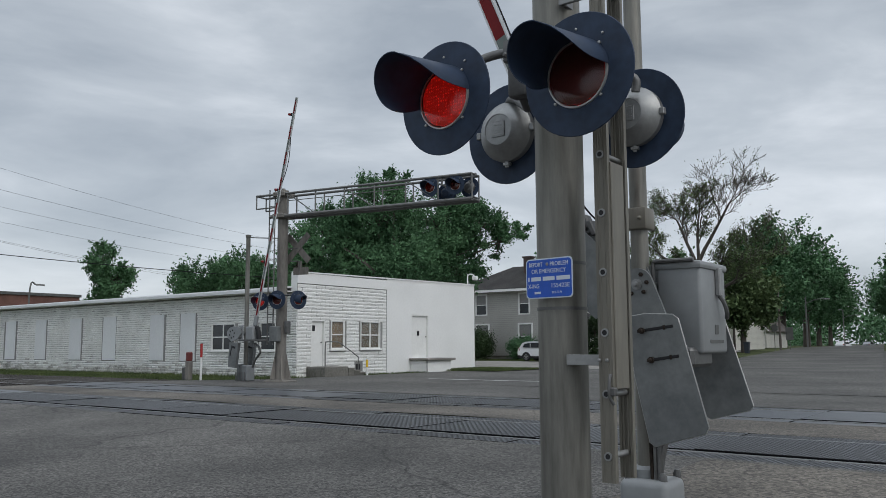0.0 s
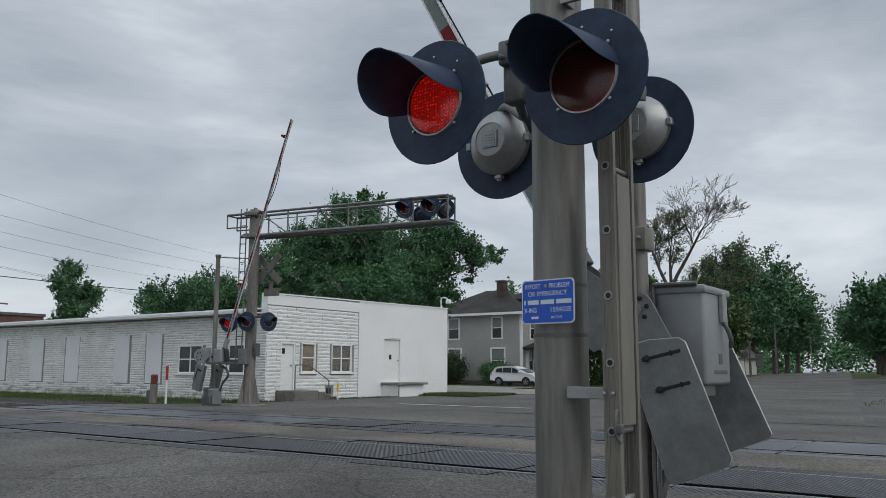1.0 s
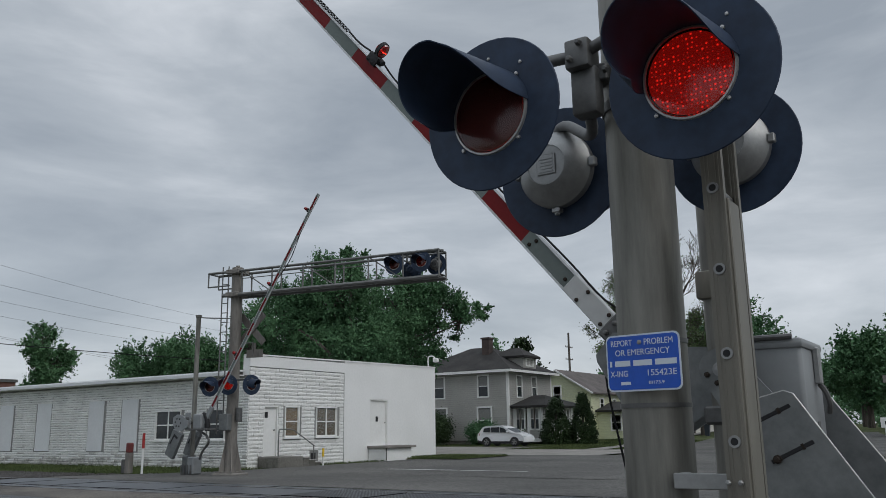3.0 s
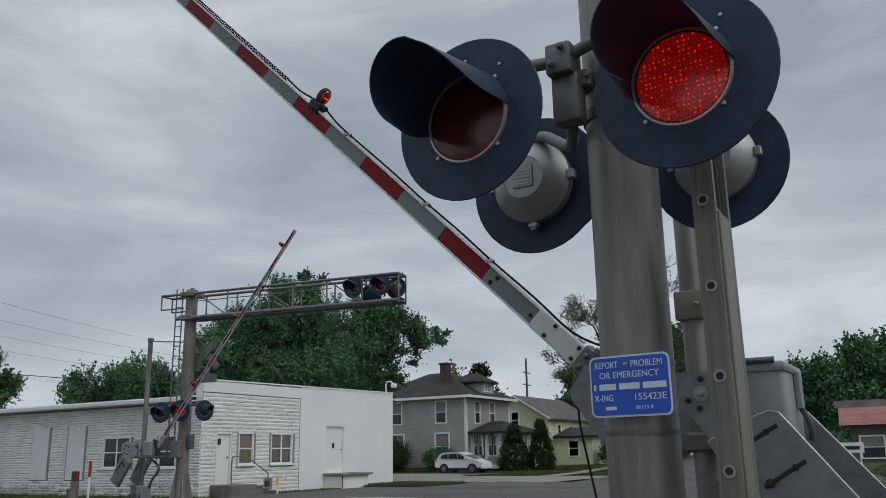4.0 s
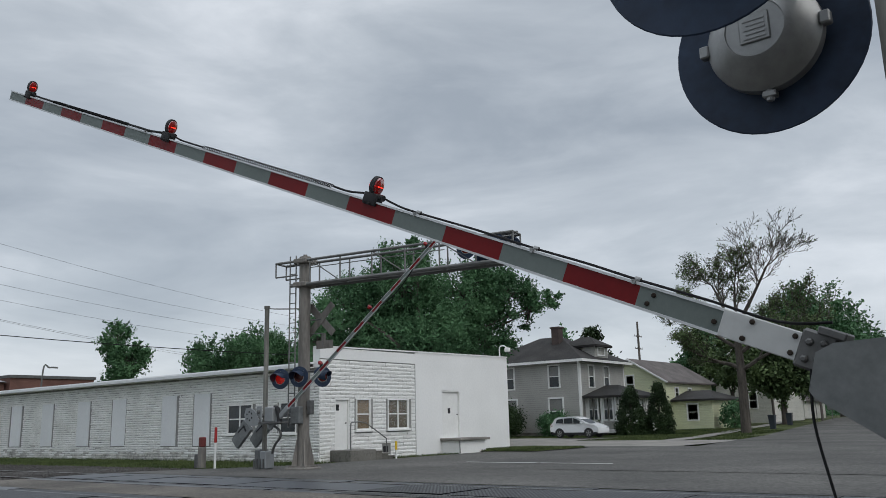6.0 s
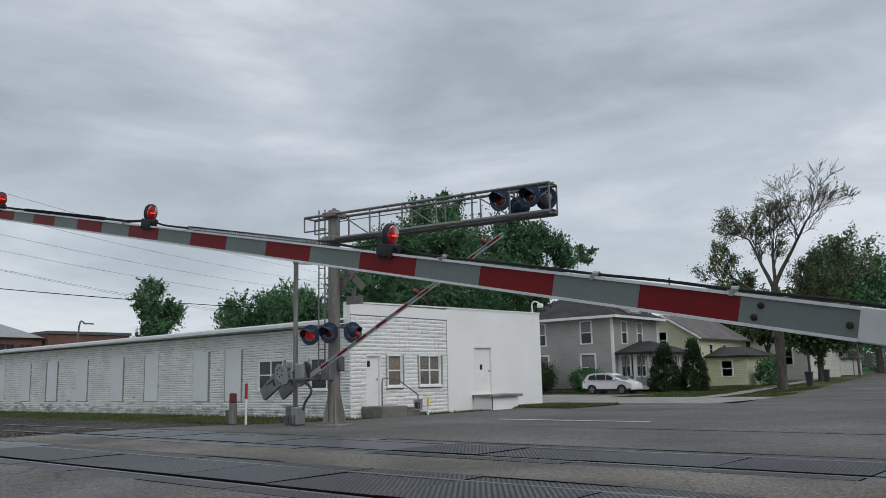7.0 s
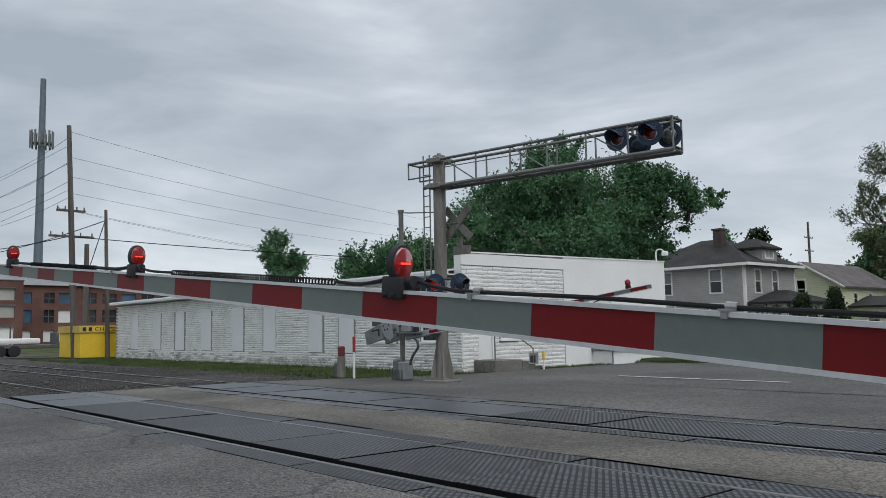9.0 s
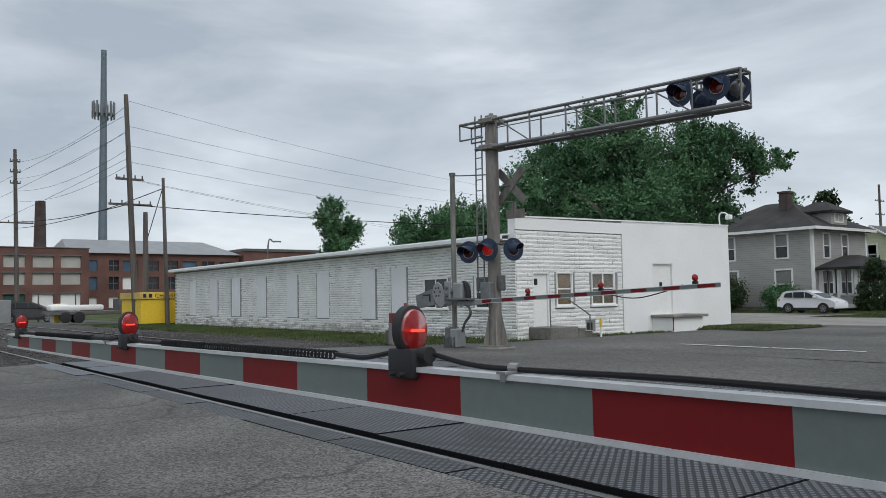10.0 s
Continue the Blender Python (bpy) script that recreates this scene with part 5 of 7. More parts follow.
def tree(base, height, lobes, trunk_r, n, leaf, material, seed, label, fork=0.35, clumps=60, bare=0.0, name="tree", group="", spread=1.0, bare_from=0.6):
    """A tree: tapered trunk, limbs to the lobes (dx, dy, z, rx, ry, rz), twigs to each clump, and a crown of small leaves."""
    rng = np.random.default_rng(seed)
    t = thing(name, label, "tree", pose(base[0], base[1], base[2] + level(base[1])), group)
    bm = B()
    fz = height * fork
    tube(bm, smooth_pts([(0, 0, -0.2), (0.1 * trunk_r, 0, fz * 0.5), (0.3 * trunk_r, 0.2 * trunk_r, fz)], 3), [trunk_r * (1.25 - 0.5 * i / 6) for i in range(7)], 10)
    verts, cnt = [], []
    total = sum(l[3] * l[4] * l[5] for l in lobes)
    for lb in lobes:
        c = np.array(lb[:3])
        r = np.array(lb[3:])
        mid = (np.array([0, 0, fz]) * 0.5 + c * 0.5) + rng.normal(0, 0.05 * height, 3) * np.array([1, 1, 0.3])
        tube(bm, smooth_pts([(0, 0, fz * 0.8), tuple(mid), tuple(c)], 4), [trunk_r * ((0.44 if bare else 0.4) - 0.042 * i) for i in range(9)], 7)
        k = max(5, int(clumps * lb[3] * lb[4] * lb[5] / total))
        for _ in range(k):
            d = rng.normal(0, 1, 3)
            d /= np.linalg.norm(d)
            rr = rng.uniform(0.45, 1.0) ** 0.6
            p = c + d * r * rr
            if p[2] < height * 0.12:
                continue
            q = c + (p - c) * 0.5 + rng.normal(0, 0.06, 3) * r
            tube(bm, smooth_pts([tuple(c), tuple(q), tuple(p)], 2), [trunk_r * x for x in (0.16, 0.12, 0.085, 0.05, 0.025)], 4, caps=False)
            if bare:
                for _ in range(9):
                    e = p + (p - c) * rng.uniform(0.1, 0.35) + rng.normal(0, 0.22, 3) * r * 0.6
                    tube(bm, [tuple(q), tuple((p + q) / 2 + rng.normal(0, 0.05, 3)), tuple(e)], [trunk_r * 0.06, trunk_r * 0.036, trunk_r * 0.012], 3, caps=False)
            if rng.uniform() < bare and p[2] > height * bare_from:
                continue
            leaf_shoots(verts, rng, p, d, float(np.mean(r)) * 0.62 * spread, max(6, int(n / clumps * rng.uniform(0.35, 1.0))), leaf)
            leaf_cloud(verts, cnt, rng, p - d * r * 0.12, float(np.mean(r)) * 0.6 * spread, max(4, int(0.45 * n / clumps)), leaf)
    part("trunk", bm, BARK, t, "grey bark trunk with spreading limbs")
    leaves_mesh("crown", verts, material, t, "crown of many small leaves with gaps")
    return t


def shrub(base, w, h, n, leaf, material, seed, label, cone=False):
    rng = np.random.default_rng(seed)
    t = thing("shrub", label, "shrub", pose(*base))
    verts, cnt = [], []
    for _ in range(140):
        if cone:
            z = rng.uniform(0.02, 1) ** 1.25
            r = w * 0.5 * (1 - z) ** 0.8 * (0.65 + 0.35 * min(1, z * 5))
            a = rng.uniform(0, 2 * math.pi)
            c, rad = (r * math.cos(a), r * math.sin(a), z * h * 0.96), w * 0.1
        else:
            d = rng.normal(0, 1, 3)
            d /= np.linalg.norm(d)
            c, rad = (d[0] * w * 0.4, d[1] * w * 0.42, h * 0.48 + d[2] * h * 0.42), w * 0.16
        leaf_cloud(verts, cnt, rng, c, rad, n // 140, leaf, 1.0)
    bm = B()
    tube(bm, [(0, 0, -0.1), (0, 0, h * 0.8)], [0.06 * w, 0.02 * w], 6)
    part("stem", bm, BARK, t)
    leaves_mesh("foliage", verts, material, t)
    return t


tree((-30.6, 31.2, 0), 12.4, [(-3.6, -2.8, 7.6, 2.2, 2.2, 2.0), (-1.0, -1.2, 9.3, 2.1, 2.1, 2.2), (-0.2, -0.4, 11.2, 0.9, 0.9, 1.1), (1.9, 1.0, 8.4, 2.2, 2.2, 2.0), (3.9, 2.6, 8.5, 1.7, 1.7, 1.4), (4.8, 3.3, 7.4, 1.2, 1.2, 0.9), (5.7, 3.9, 8.0, 0.8, 0.8, 0.6), (-0.4, -0.2, 5.8, 3.8, 2.8, 2.0), (-5.2, -4.0, 6.0, 1.5, 1.6, 1.7), (2.6, 1.9, 5.8, 1.6, 1.7, 1.5), (-6.0, -4.4, 4.4, 1.0, 1.0, 0.9)], 0.42, 150000, 0.08, LEAF, 3, "large dark green broadleaf tree behind the white building", clumps=560, spread=0.6)
tree((-58, 38.6, 0), 9.6, [(-1.6, -1.2, 6.8, 2.2, 2.2, 1.8), (1.4, 0.9, 7.2, 2.6, 2.4, 2.0), (3.6, 2.4, 6.4, 1.7, 1.8, 1.5)], 0.3, 24000, 0.12, LEAF, 5, "dark green tree behind the roof", clumps=150, spread=0.75)
tree((-80, 40.9, 0), 12.8, [(-0.6, -0.4, 10.2, 1.4, 1.4, 2.2), (0.8, 0.3, 8.2, 1.8, 1.8, 2.0), (-0.3, 0, 6.0, 1.8, 1.8, 1.6)], 0.3, 16000, 0.15, LEAF, 6, "slender dark green tree beyond the roof", clumps=120, spread=0.75)
tree((-52, 44, 0), 9.2, [(0, 0, 6.6, 2.6, 2.6, 2.0), (-2, -1.2, 6.2, 2.0, 2.0, 1.6)], 0.3, 7000, 0.18, LEAF_LIGHT, 7, "lighter green tree behind the roof", clumps=110, spread=0.8)


def branching_tree(base, limbs, trunk_r, leaf, n_leaf, material, seed, label):
    """A half bare tree grown by forking: each limb is (start height, azimuth, tilt, length, share of twigs in leaf)."""
    rng = np.random.default_rng(seed)
    t = thing("tree", label, "tree", pose(*base))
    bm = B()
    top = max(l[0] for l in limbs)
    tube(bm, smooth_pts([(0, 0, -0.2), (0.05, 0, top * 0.5), (0.0, 0.05, top)], 3), [trunk_r * (1.2 - 0.07 * i) for i in range(7)], 9)
    verts, cnt = [], []

    def grow(p, d, length, r, depth, leafy):
        pts, q = [p], p
        e = d.copy()
        k = 4
        for i in range(k):
            e = e + rng.normal(0, 0.1, 3) + np.array([0, 0, 0.06])
            e /= np.linalg.norm(e)
            q = q + e * length / k
            pts.append(q)
        tube(bm, [tuple(v) for v in pts], [max(0.012, r * (1 - 0.14 * i)) for i in range(k + 1)], 6 if depth < 2 else 3, caps=False)
        if depth >= 2 and rng.random() < leafy:
            for v in pts[2:]:
                leaf_cloud(verts, cnt, rng, v, length * 0.9, n_leaf, leaf, 0.9)
        if depth == 4:
            return
        for i in range(1, k + 1):
            for _ in range(2 if i == k or (depth > 0 and rng.random() < 0.45) else 1):
                if depth == 0 and i == 1:
                    continue
                side = np.cross(e, rng.normal(0, 1, 3))
                side /= np.linalg.norm(side) + 1e-9
                spread = rng.uniform(0.45, 0.85)
                nd = e * math.cos(spread) + side * math.sin(spread)
                nd[2] += 0.1
                nd /= np.linalg.norm(nd)
                grow(pts[i], nd, length * rng.uniform(0.42, 0.62), r * (1 - 0.14 * i) * 0.62, depth + 1, leafy)

    for z, az, tilt, length, leafy in limbs:
        a, b = radians(az), radians(tilt)
        grow(np.array([0.0, 0.0, z * 0.97]), np.array([math.cos(a) * math.sin(b), math.sin(a) * math.sin(b), math.cos(b)]), length, trunk_r * 0.55, 0, leafy)
    part("trunk", bm, BARK, t, "grey bark trunk with forking bare limbs")
    leaves_mesh("crown", verts, material, t, "thin spring foliage on the lower twigs")
    return t


branching_tree((-19.7, 51.7, 0), [(7.0, 190, 26, 4.0, 0.4), (7.2, 8, 22, 5.0, 0.05), (6.8, 40, 6, 3.6, 0.25), (6.0, 180, 56, 3.4, 0.45), (5.6, 0, 58, 3.6, 0.5), (4.4, 350, 64, 3.2, 0.6), (4.6, 200, 62, 2.8, 0.6)], 0.3, 0.07, 2, LEAF_LIGHT, 11, "half bare tree with thin spring foliage beside the street")
for i, (x, y, h, s, mt) in enumerate(((-28.5, 96, 13.8, 1.2, LEAF), (-31.5, 118, 19, 1.5, LEAF), (-24.2, 76, 9.5, 0.85, LEAF_LIGHT), (-36, 150, 20, 1.8, LEAF), (-5, 84, 11.5, 1.0, LEAF), (-6.5, 118, 14, 1.3, LEAF), (-14, 165, 14, 1.3, LEAF), (-44, 112, 14, 1.2, LEAF), (-2, 100, 12, 1.1, LEAF), (4, 88, 9, 1.2, LEAF), (14, 84, 10, 1.3, LEAF), (-46, 215, 17, 1.6, LEAF), (-30, 240, 14, 1.6, LEAF), (-43, 190, 19, 1.7, LEAF), (-13.5, 110, 13, 1.2, LEAF), (-19.5, 152, 16, 1.5, LEAF))):
    tree((x, y, 0), h, [(-1.6 * s, -0.8, h * 0.55, 2.4 * s, 2.4 * s, h * 0.2), (1.7 * s, 0.6, h * 0.58, 2.5 * s, 2.5 * s, h * 0.2), (0.2, 0, h * 0.78, 2.3 * s, 2.3 * s, h * 0.2), (0, 0.4, h * 0.4, 2.8 * s, 2.6 * s, h * 0.13)], 0.3 * s, 15000, 0.13 + 0.001 * y, mt, 20 + i, "leafy green street tree beside the road", clumps=80, group="street trees")
for i, (x, y, h, s, mt) in enumerate(((-45, 72, 11, 0.8, LEAF), (-41, 70, 10.5, 0.7, LEAF_DARK), (-36, 86, 10, 0.9, LEAF), (-30, 79, 9.5, 0.9, LEAF_LIGHT), (-34.5, 84, 11, 0.6, LEAF_DARK))):
    tree((x, y, 0), h, [(-0.9 * s, 0, h * 0.6, 1.8 * s, 1.8 * s, h * 0.18), (0.9 * s, 0, h * 0.55, 1.9 * s, 1.9 * s, h * 0.18), (0, 0, h * 0.8, 1.5 * s, 1.5 * s, h * 0.17)], 0.2, 4500, 0.2, mt, 50 + i, "garden tree behind the houses", clumps=36, group="garden trees")
shrub((-37.0, 47.6, 0.1), 3.2, 2.3, 14000, 0.08, LEAF_DARK, 71, "dense dark round bush against the grey house")
shrub((-33.0, 49.0, 0.15), 2.6, 1.5, 7000, 0.08, LEAF, 72, "low green bush under the house window")
shrub((-29.8, 48.8, 0.15), 1.6, 0.9, 1200, 0.09, LEAF_DARK, 75, "low dark bush by the porch")
shrub((-27.1, 49.6, 0.1), 2.5, 3.3, 16000, 0.07, LEAF_DARK, 73, "clipped dark evergreen cone beside the porch", True)
shrub((-25.3, 50.4, 0.1), 2.1, 3.7, 16000, 0.07, LEAF_DARK, 74, "tall dark evergreen cone beside the porch", True)
shrub((-25.5, 66, 0.1), 2.2, 2.4, 2600, 0.11, LEAF, 76, "climbing green shrub against the yellow house")

# distant woods that close the horizon
rng = np.random.default_rng(44)
verts, cnt = [], []
for k in range(520):
    u = k / 519
    if k % 3 == 0:
        c = (-330 + 60 * rng.random(), -160 + 420 * rng.random(), rng.uniform(2, 7))
    else:
        c = (-260 + 420 * rng.random(), 270 + 60 * rng.random(), rng.uniform(2, 9))
    leaf_cloud(verts, cnt, rng, c, 6.5, 110, 0.75)
for k in range(120):
    c = (-48 - 8 * rng.random() - 0.18 * k, 150 + k * 1.2, rng.uniform(0.8, 4.5))
    leaf_cloud(verts, cnt, rng, c, 2.6, 110, 0.3)
for k in range(90):
    c = (-8 + 9 * rng.random() - 0.16 * k, 92 + k * 1.6, rng.uniform(0.8, 4.5))
    leaf_cloud(verts, cnt, rng, c, 2.6, 110, 0.3)
tagged(leaves_mesh("far_woods", verts, LEAF, None), "distant green woods and hedges along the horizon", "woods")

# ---- houses ----
SIDING = banded(mat("grey_clapboard", (0.42, 0.41, 0.385), 0.65, var=0.1, scale=8, big=0.6, bump=0.06), "Z", 0.16, 0.02, 0.6, 0.1)
SIDING_Y = banded(mat("pale_yellow_clapboard", (0.7, 0.72, 0.5), 0.65, var=0.08, scale=8, big=0.6, bump=0.06), "Z", 0.14, 0.02, 0.65, 0.1)
SIDING_W = banded(mat("white_clapboard", (0.68, 0.67, 0.62), 0.65, var=0.08, scale=8, big=0.6, bump=0.06), "Z", 0.14, 0.02, 0.65, 0.1)
SHINGLE = banded(mat("dark_asphalt_shingle", (0.02, 0.018, 0.017), 0.85, var=0.35, scale=18, big=0.8, bump=0.4, tint=(0.04, 0.037, 0.035)), "Z", 0.12, 0.02, 0.6, 0.15)
SHINGLE_G = banded(mat("grey_brown_shingle", (0.12, 0.105, 0.1), 0.85, var=0.3, scale=18, big=0.8, bump=0.4), "Z", 0.12, 0.02, 0.6, 0.15)
BRICK = mat("red_brick_wall", (0.13, 0.06, 0.048), 0.8, var=0.3, scale=10, big=0.5, bump=0.3, tint=(0.18, 0.088, 0.07))


def hip(bm, x0, x1, y0, y1, z0, z1, inset):
    b = [bm.verts.new(p) for p in ((x0, y0, z0), (x1, y0, z0), (x1, y1, z0), (x0, y1, z0))]
    lo = [bm.verts.new((v.co.x, v.co.y, z0 - 0.16)) for v in b]
    cy, w = (y0 + y1) / 2, inset
    r = [bm.verts.new((x0 + w, cy, z1)), bm.verts.new((x1 - w, cy, z1))]
    bm.faces.new((b[0], b[1], r[1], r[0]))
    bm.faces.new((b[2], b[3], r[0], r[1]))
    bm.faces.new((b[1], b[2], r[1]))
    bm.faces.new((b[3], b[0], r[0]))
    ring_faces(bm, b, lo)
    bm.faces.new(lo)


def house_window(parent, p, along, w, h, cols=1):
    m = Matrix.Translation(p) @ Matrix.Rotation(math.atan2(along[1], along[0]), 4, "Z")
    bm = B()
    for a, b in (((-0.1, -0.05, -0.1), (0.02, 0.06, h + 0.12)), ((w - 0.02, -0.05, -0.1), (w + 0.1, 0.06, h + 0.12)), ((0.02, -0.05, h), (w - 0.02, 0.06, h + 0.12)), ((0.02, -0.05, -0.1), (w - 0.02, 0.06, 0.0))):
        box(bm, a, b)
    win = part("window", bm, WHITE_TRIM, parent, "white framed sash window", m, smooth=False)
    bm = B()
    box(bm, (0.02, -0.0, h / 2 - 0.03), (w - 0.02, 0.05, h / 2 + 0.03))
    for c in range(1, cols):
        box(bm, (c * w / cols - 0.03, -0.005, 0), (c * w / cols + 0.03, 0.05, h))
    part("sash_bar", bm, WHITE_TRIM, win, smooth=False)
    for k in range(2):
        bm = B()
        box(bm, (0.02, 0.02, k * h / 2 + (0.03 if k else 0)), (w - 0.02, 0.04, h / 2 - 0.03 + k * h / 2))
        part("pane", bm, DARK_GLASS if k == 0 else mat_pane, win, smooth=False)
    return win


mat_pane = mat("pane_with_blind", (0.2, 0.2, 0.19), 0.12, var=0.2, bump=0.02)

h1 = thing("grey_house", "two storey grey clapboard house with dark hip roof and porch", "house")
hx0, hx1, hy0, hy1, hb, ht = -40.5, -31.3, 50.0, 57.2, 0.3, 5.6
holes = [(-34.02, -33.12, 3.75, 5.35), (-34.1, -32.9, 0.95, 2.85), (-38.3, -37.3, 3.75, 5.35), (-38.3, -37.1, 0.95, 2.85)]
bm = B()
for u0, u1, v0, v1 in wall_cells((hx0, hx1), (hb, ht), holes):
    box(bm, (u0, hy0, v0), (u1, hy0 + 0.2, v1))
part("wall", bm, SIDING, h1, "grey clapboard wall", smooth=False)
side = [(51.4, 52.2, 3.7, 5.3), (53.9, 54.7, 3.7, 5.3)]
bm = B()
for u0, u1, v0, v1 in wall_cells((hy0 + 0.2, hy1), (hb, ht), side):
    box(bm, (hx1 - 0.2, u0, v0), (hx1, u1, v1))
box(bm, (hx0, hy1, hb), (hx1, hy1 + 0.2, ht))
box(bm, (hx0, hy0 + 0.2, hb), (hx0 + 0.2, hy1, ht))
part("wall", bm, SIDING, h1, "grey clapboard wall", smooth=False)
bm = B()
box(bm, (hx0 + 0.05, hy0 + 0.05, -0.1), (hx1 - 0.05, hy1, hb))
part("foundation", bm, CONCRETE, h1)
for a, b, c, d in holes:
    house_window(h1, (a, hy0, c), (1, 0), b - a, d - c)
for a, b, c, d in side:
    house_window(h1, (hx1, a, c), (0, 1), b - a, d - c)
for x, y in ((hx1 - 0.02, hy0 - 0.02), (hx1 - 0.02, hy1 + 0.1)):
    part("corner_board", box(B(), (x - 0.14, y - 0.02, hb), (x + 0.05, y + 0.17, ht)), WHITE_TRIM, h1, "white corner board", smooth=False)
bm = B()
hip(bm, hx0 - 0.6, hx1 + 0.6, hy0 - 0.6, hy1 + 0.7, ht + 0.16, 8.0, 4.2)
part("roof", bm, SHINGLE, h1, "dark shingled hip roof", smooth=False)
bm = B()
box(bm, (hx0 - 0.6, hy0 - 0.62, ht - 0.04), (hx1 + 0.62, hy0 - 0.58, ht + 0.16))
box(bm, (hx1 + 0.58, hy0 - 0.58, ht - 0.04), (hx1 + 0.62, hy1 + 0.7, ht + 0.16))
part("gutter", bm, WHITE_TRIM, h1, "white gutter board", smooth=False)
bm = B()
box(bm, (-34.95, 52.2, 7.0), (-34.25, 52.9, 8.55), bevel=0.03)
box(bm, (-35.02, 52.13, 8.55), (-34.18, 52.97, 8.68))
part("chimney", bm, mat("sooty_brick", (0.07, 0.05, 0.045), 0.85, var=0.35, scale=14, bump=0.3), h1, "sooty brick chimney")
bm = B()
box(bm, (-33.4, 52.4, 6.0), (-31.2, 54.6, 6.95))
part("dormer", bm, SIDING, h1, "small roof dormer", smooth=False)
bm = B()
hip(bm, -34.2, -30.9, 52.1, 54.9, 7.0, 7.75, 1.2)
part("dormer_roof", bm, SHINGLE, h1, smooth=False)
house_window(h1, (-31.2, 52.9, 6.25), (0, 1), 1.1, 0.5, 2)
porch = part("porch", box(box(B(), (hx1, 50.6, 0.2), (-28.7, 57.4, 0.5)), (-28.85, 50.6, 0.5), (-28.75, 57.4, 1.15)), WHITE_TRIM, h1, "glazed white porch", smooth=False)
bm = B()
box(bm, (hx1, 50.6, 0.5), (-28.85, 50.7, 1.15))
part("porch_wall", bm, SIDING, porch, smooth=False)
for x in (-31.2, -29.95, -28.8):
    part("porch_post", box(B(), (x - 0.09, 50.58, 0.5), (x + 0.09, 50.76, 2.9)), WHITE_TRIM, porch, smooth=False)
for y in (52.3, 54.0, 55.7, 57.3):
    part("porch_post", box(B(), (-28.89, y - 0.09, 0.5), (-28.71, y + 0.09, 2.9)), WHITE_TRIM, porch, smooth=False)
for x in (-31.0, -30.6, -29.75, -29.35):
    house_window(porch, (x, 50.64, 1.2), (1, 0), 0.3, 1.5)
for y in (51.0, 51.6, 52.6, 53.2, 54.3, 54.9, 56.0, 56.6):
    house_window(porch, (-28.76, y, 1.2), (0, 1), 0.42, 1.5)
bm = B()
hip(bm, hx1 - 2.0, -28.2, 50.1, 58.0, 2.95, 3.85, 2.0)
part("porch_roof", bm, SHINGLE, porch, "dark porch roof", smooth=False)


def gable_house(name, label, x0, x1, y0, y1, eave, peak, wall, roof, wins, name_wall):
    """A house with its gable facing -y."""
    t = thing(name, label, "house")
    xm = (x0 + x1) / 2
    bm = B()
    plate(bm, [(x0, 0), (x1, 0), (x1, eave), (xm, peak), (x0, eave)], y1 - y0, Matrix.Translation((0, (y0 + y1) / 2, 0)))
    part("wall", bm, wall, t, name_wall, smooth=False)
    for s, xe in ((-1, x0 - 0.4), (1, x1 + 0.4)):
        bm = B()
        sl = (peak - eave) / (xm - x0)
        ze = eave - 0.4 * sl
        v = [bm.verts.new(p) for p in ((xm, y0 - 0.4, peak + 0.05), (xm, y1 + 0.4, peak + 0.05), (xe, y1 + 0.4, ze + 0.05), (xe, y0 - 0.4, ze + 0.05))]
        u = [bm.verts.new((q.co.x, q.co.y, q.co.z + 0.14)) for q in v]
        ring_faces(bm, v, u)
        bm.faces.new(v)
        bm.faces.new(u[::-1])
        part("roof", bm, roof, t, smooth=False)
        bm = B()
        tube(bm, [(xm, y0 - 0.42, peak + 0.1), (xe, y0 - 0.42, ze + 0.1)], 0.09, 4)
        part("barge_board", bm, WHITE_TRIM, t, smooth=False)
    for p, al, w, h in wins:
        house_window(t, p, al, w, h)
    return t


hy = gable_house("yellow_house", "pale yellow clapboard house with a brown grey gable roof", -37.2, -30.6, 64, 75, 4.4, 6.4, SIDING_Y, SHINGLE_G, [((-34.3, 63.98, 3.5), (1, 0), 0.7, 1.5), ((-30.58, 66, 3.0), (0, 1), 0.7, 0.8), ((-30.58, 69, 3.0), (0, 1), 0.7, 0.8)], "pale yellow clapboard wall")
bm = B()
box(bm, (-30.6, 65.2, 0), (-27.0, 72, 2.6))
part("annex", bm, SIDING_Y, hy, "low yellow annex", smooth=False)
bm = B()
hip(bm, -32.4, -26.6, 64.8, 72.5, 2.75, 3.6, 1.8)
part("annex_roof", bm, SHINGLE, hy, smooth=False)
house_window(hy, (-29.2, 65.18, 1.0), (1, 0), 0.9, 1.3)
bm = B()
box(bm, (-38.8, 62, 3.5), (-37.9, 62.9, 8.2), bevel=0.03)
part("chimney", bm, BRICK, hy, "old brick chimney")
gable_house("white_house", "white clapboard house with a dark gable roof", -33.5, -27.6, 84, 95, 5.2, 9.2, SIDING_W, SHINGLE, [((-31.6, 83.98, 5.2), (1, 0), 0.8, 1.6), ((-30.0, 83.98, 2.0), (1, 0), 0.8, 1.6)], "white clapboard wall")
gable_house("white_house", "small white clapboard house with a grey roof", -36.0, -30.5, 106, 116, 3.2, 6.2, SIDING_W, SHINGLE_G, [((-34.4, 105.98, 1.2), (1, 0), 0.8, 1.5), ((-32.4, 105.98, 1.2), (1, 0), 0.8, 1.5)], "white clapboard wall")

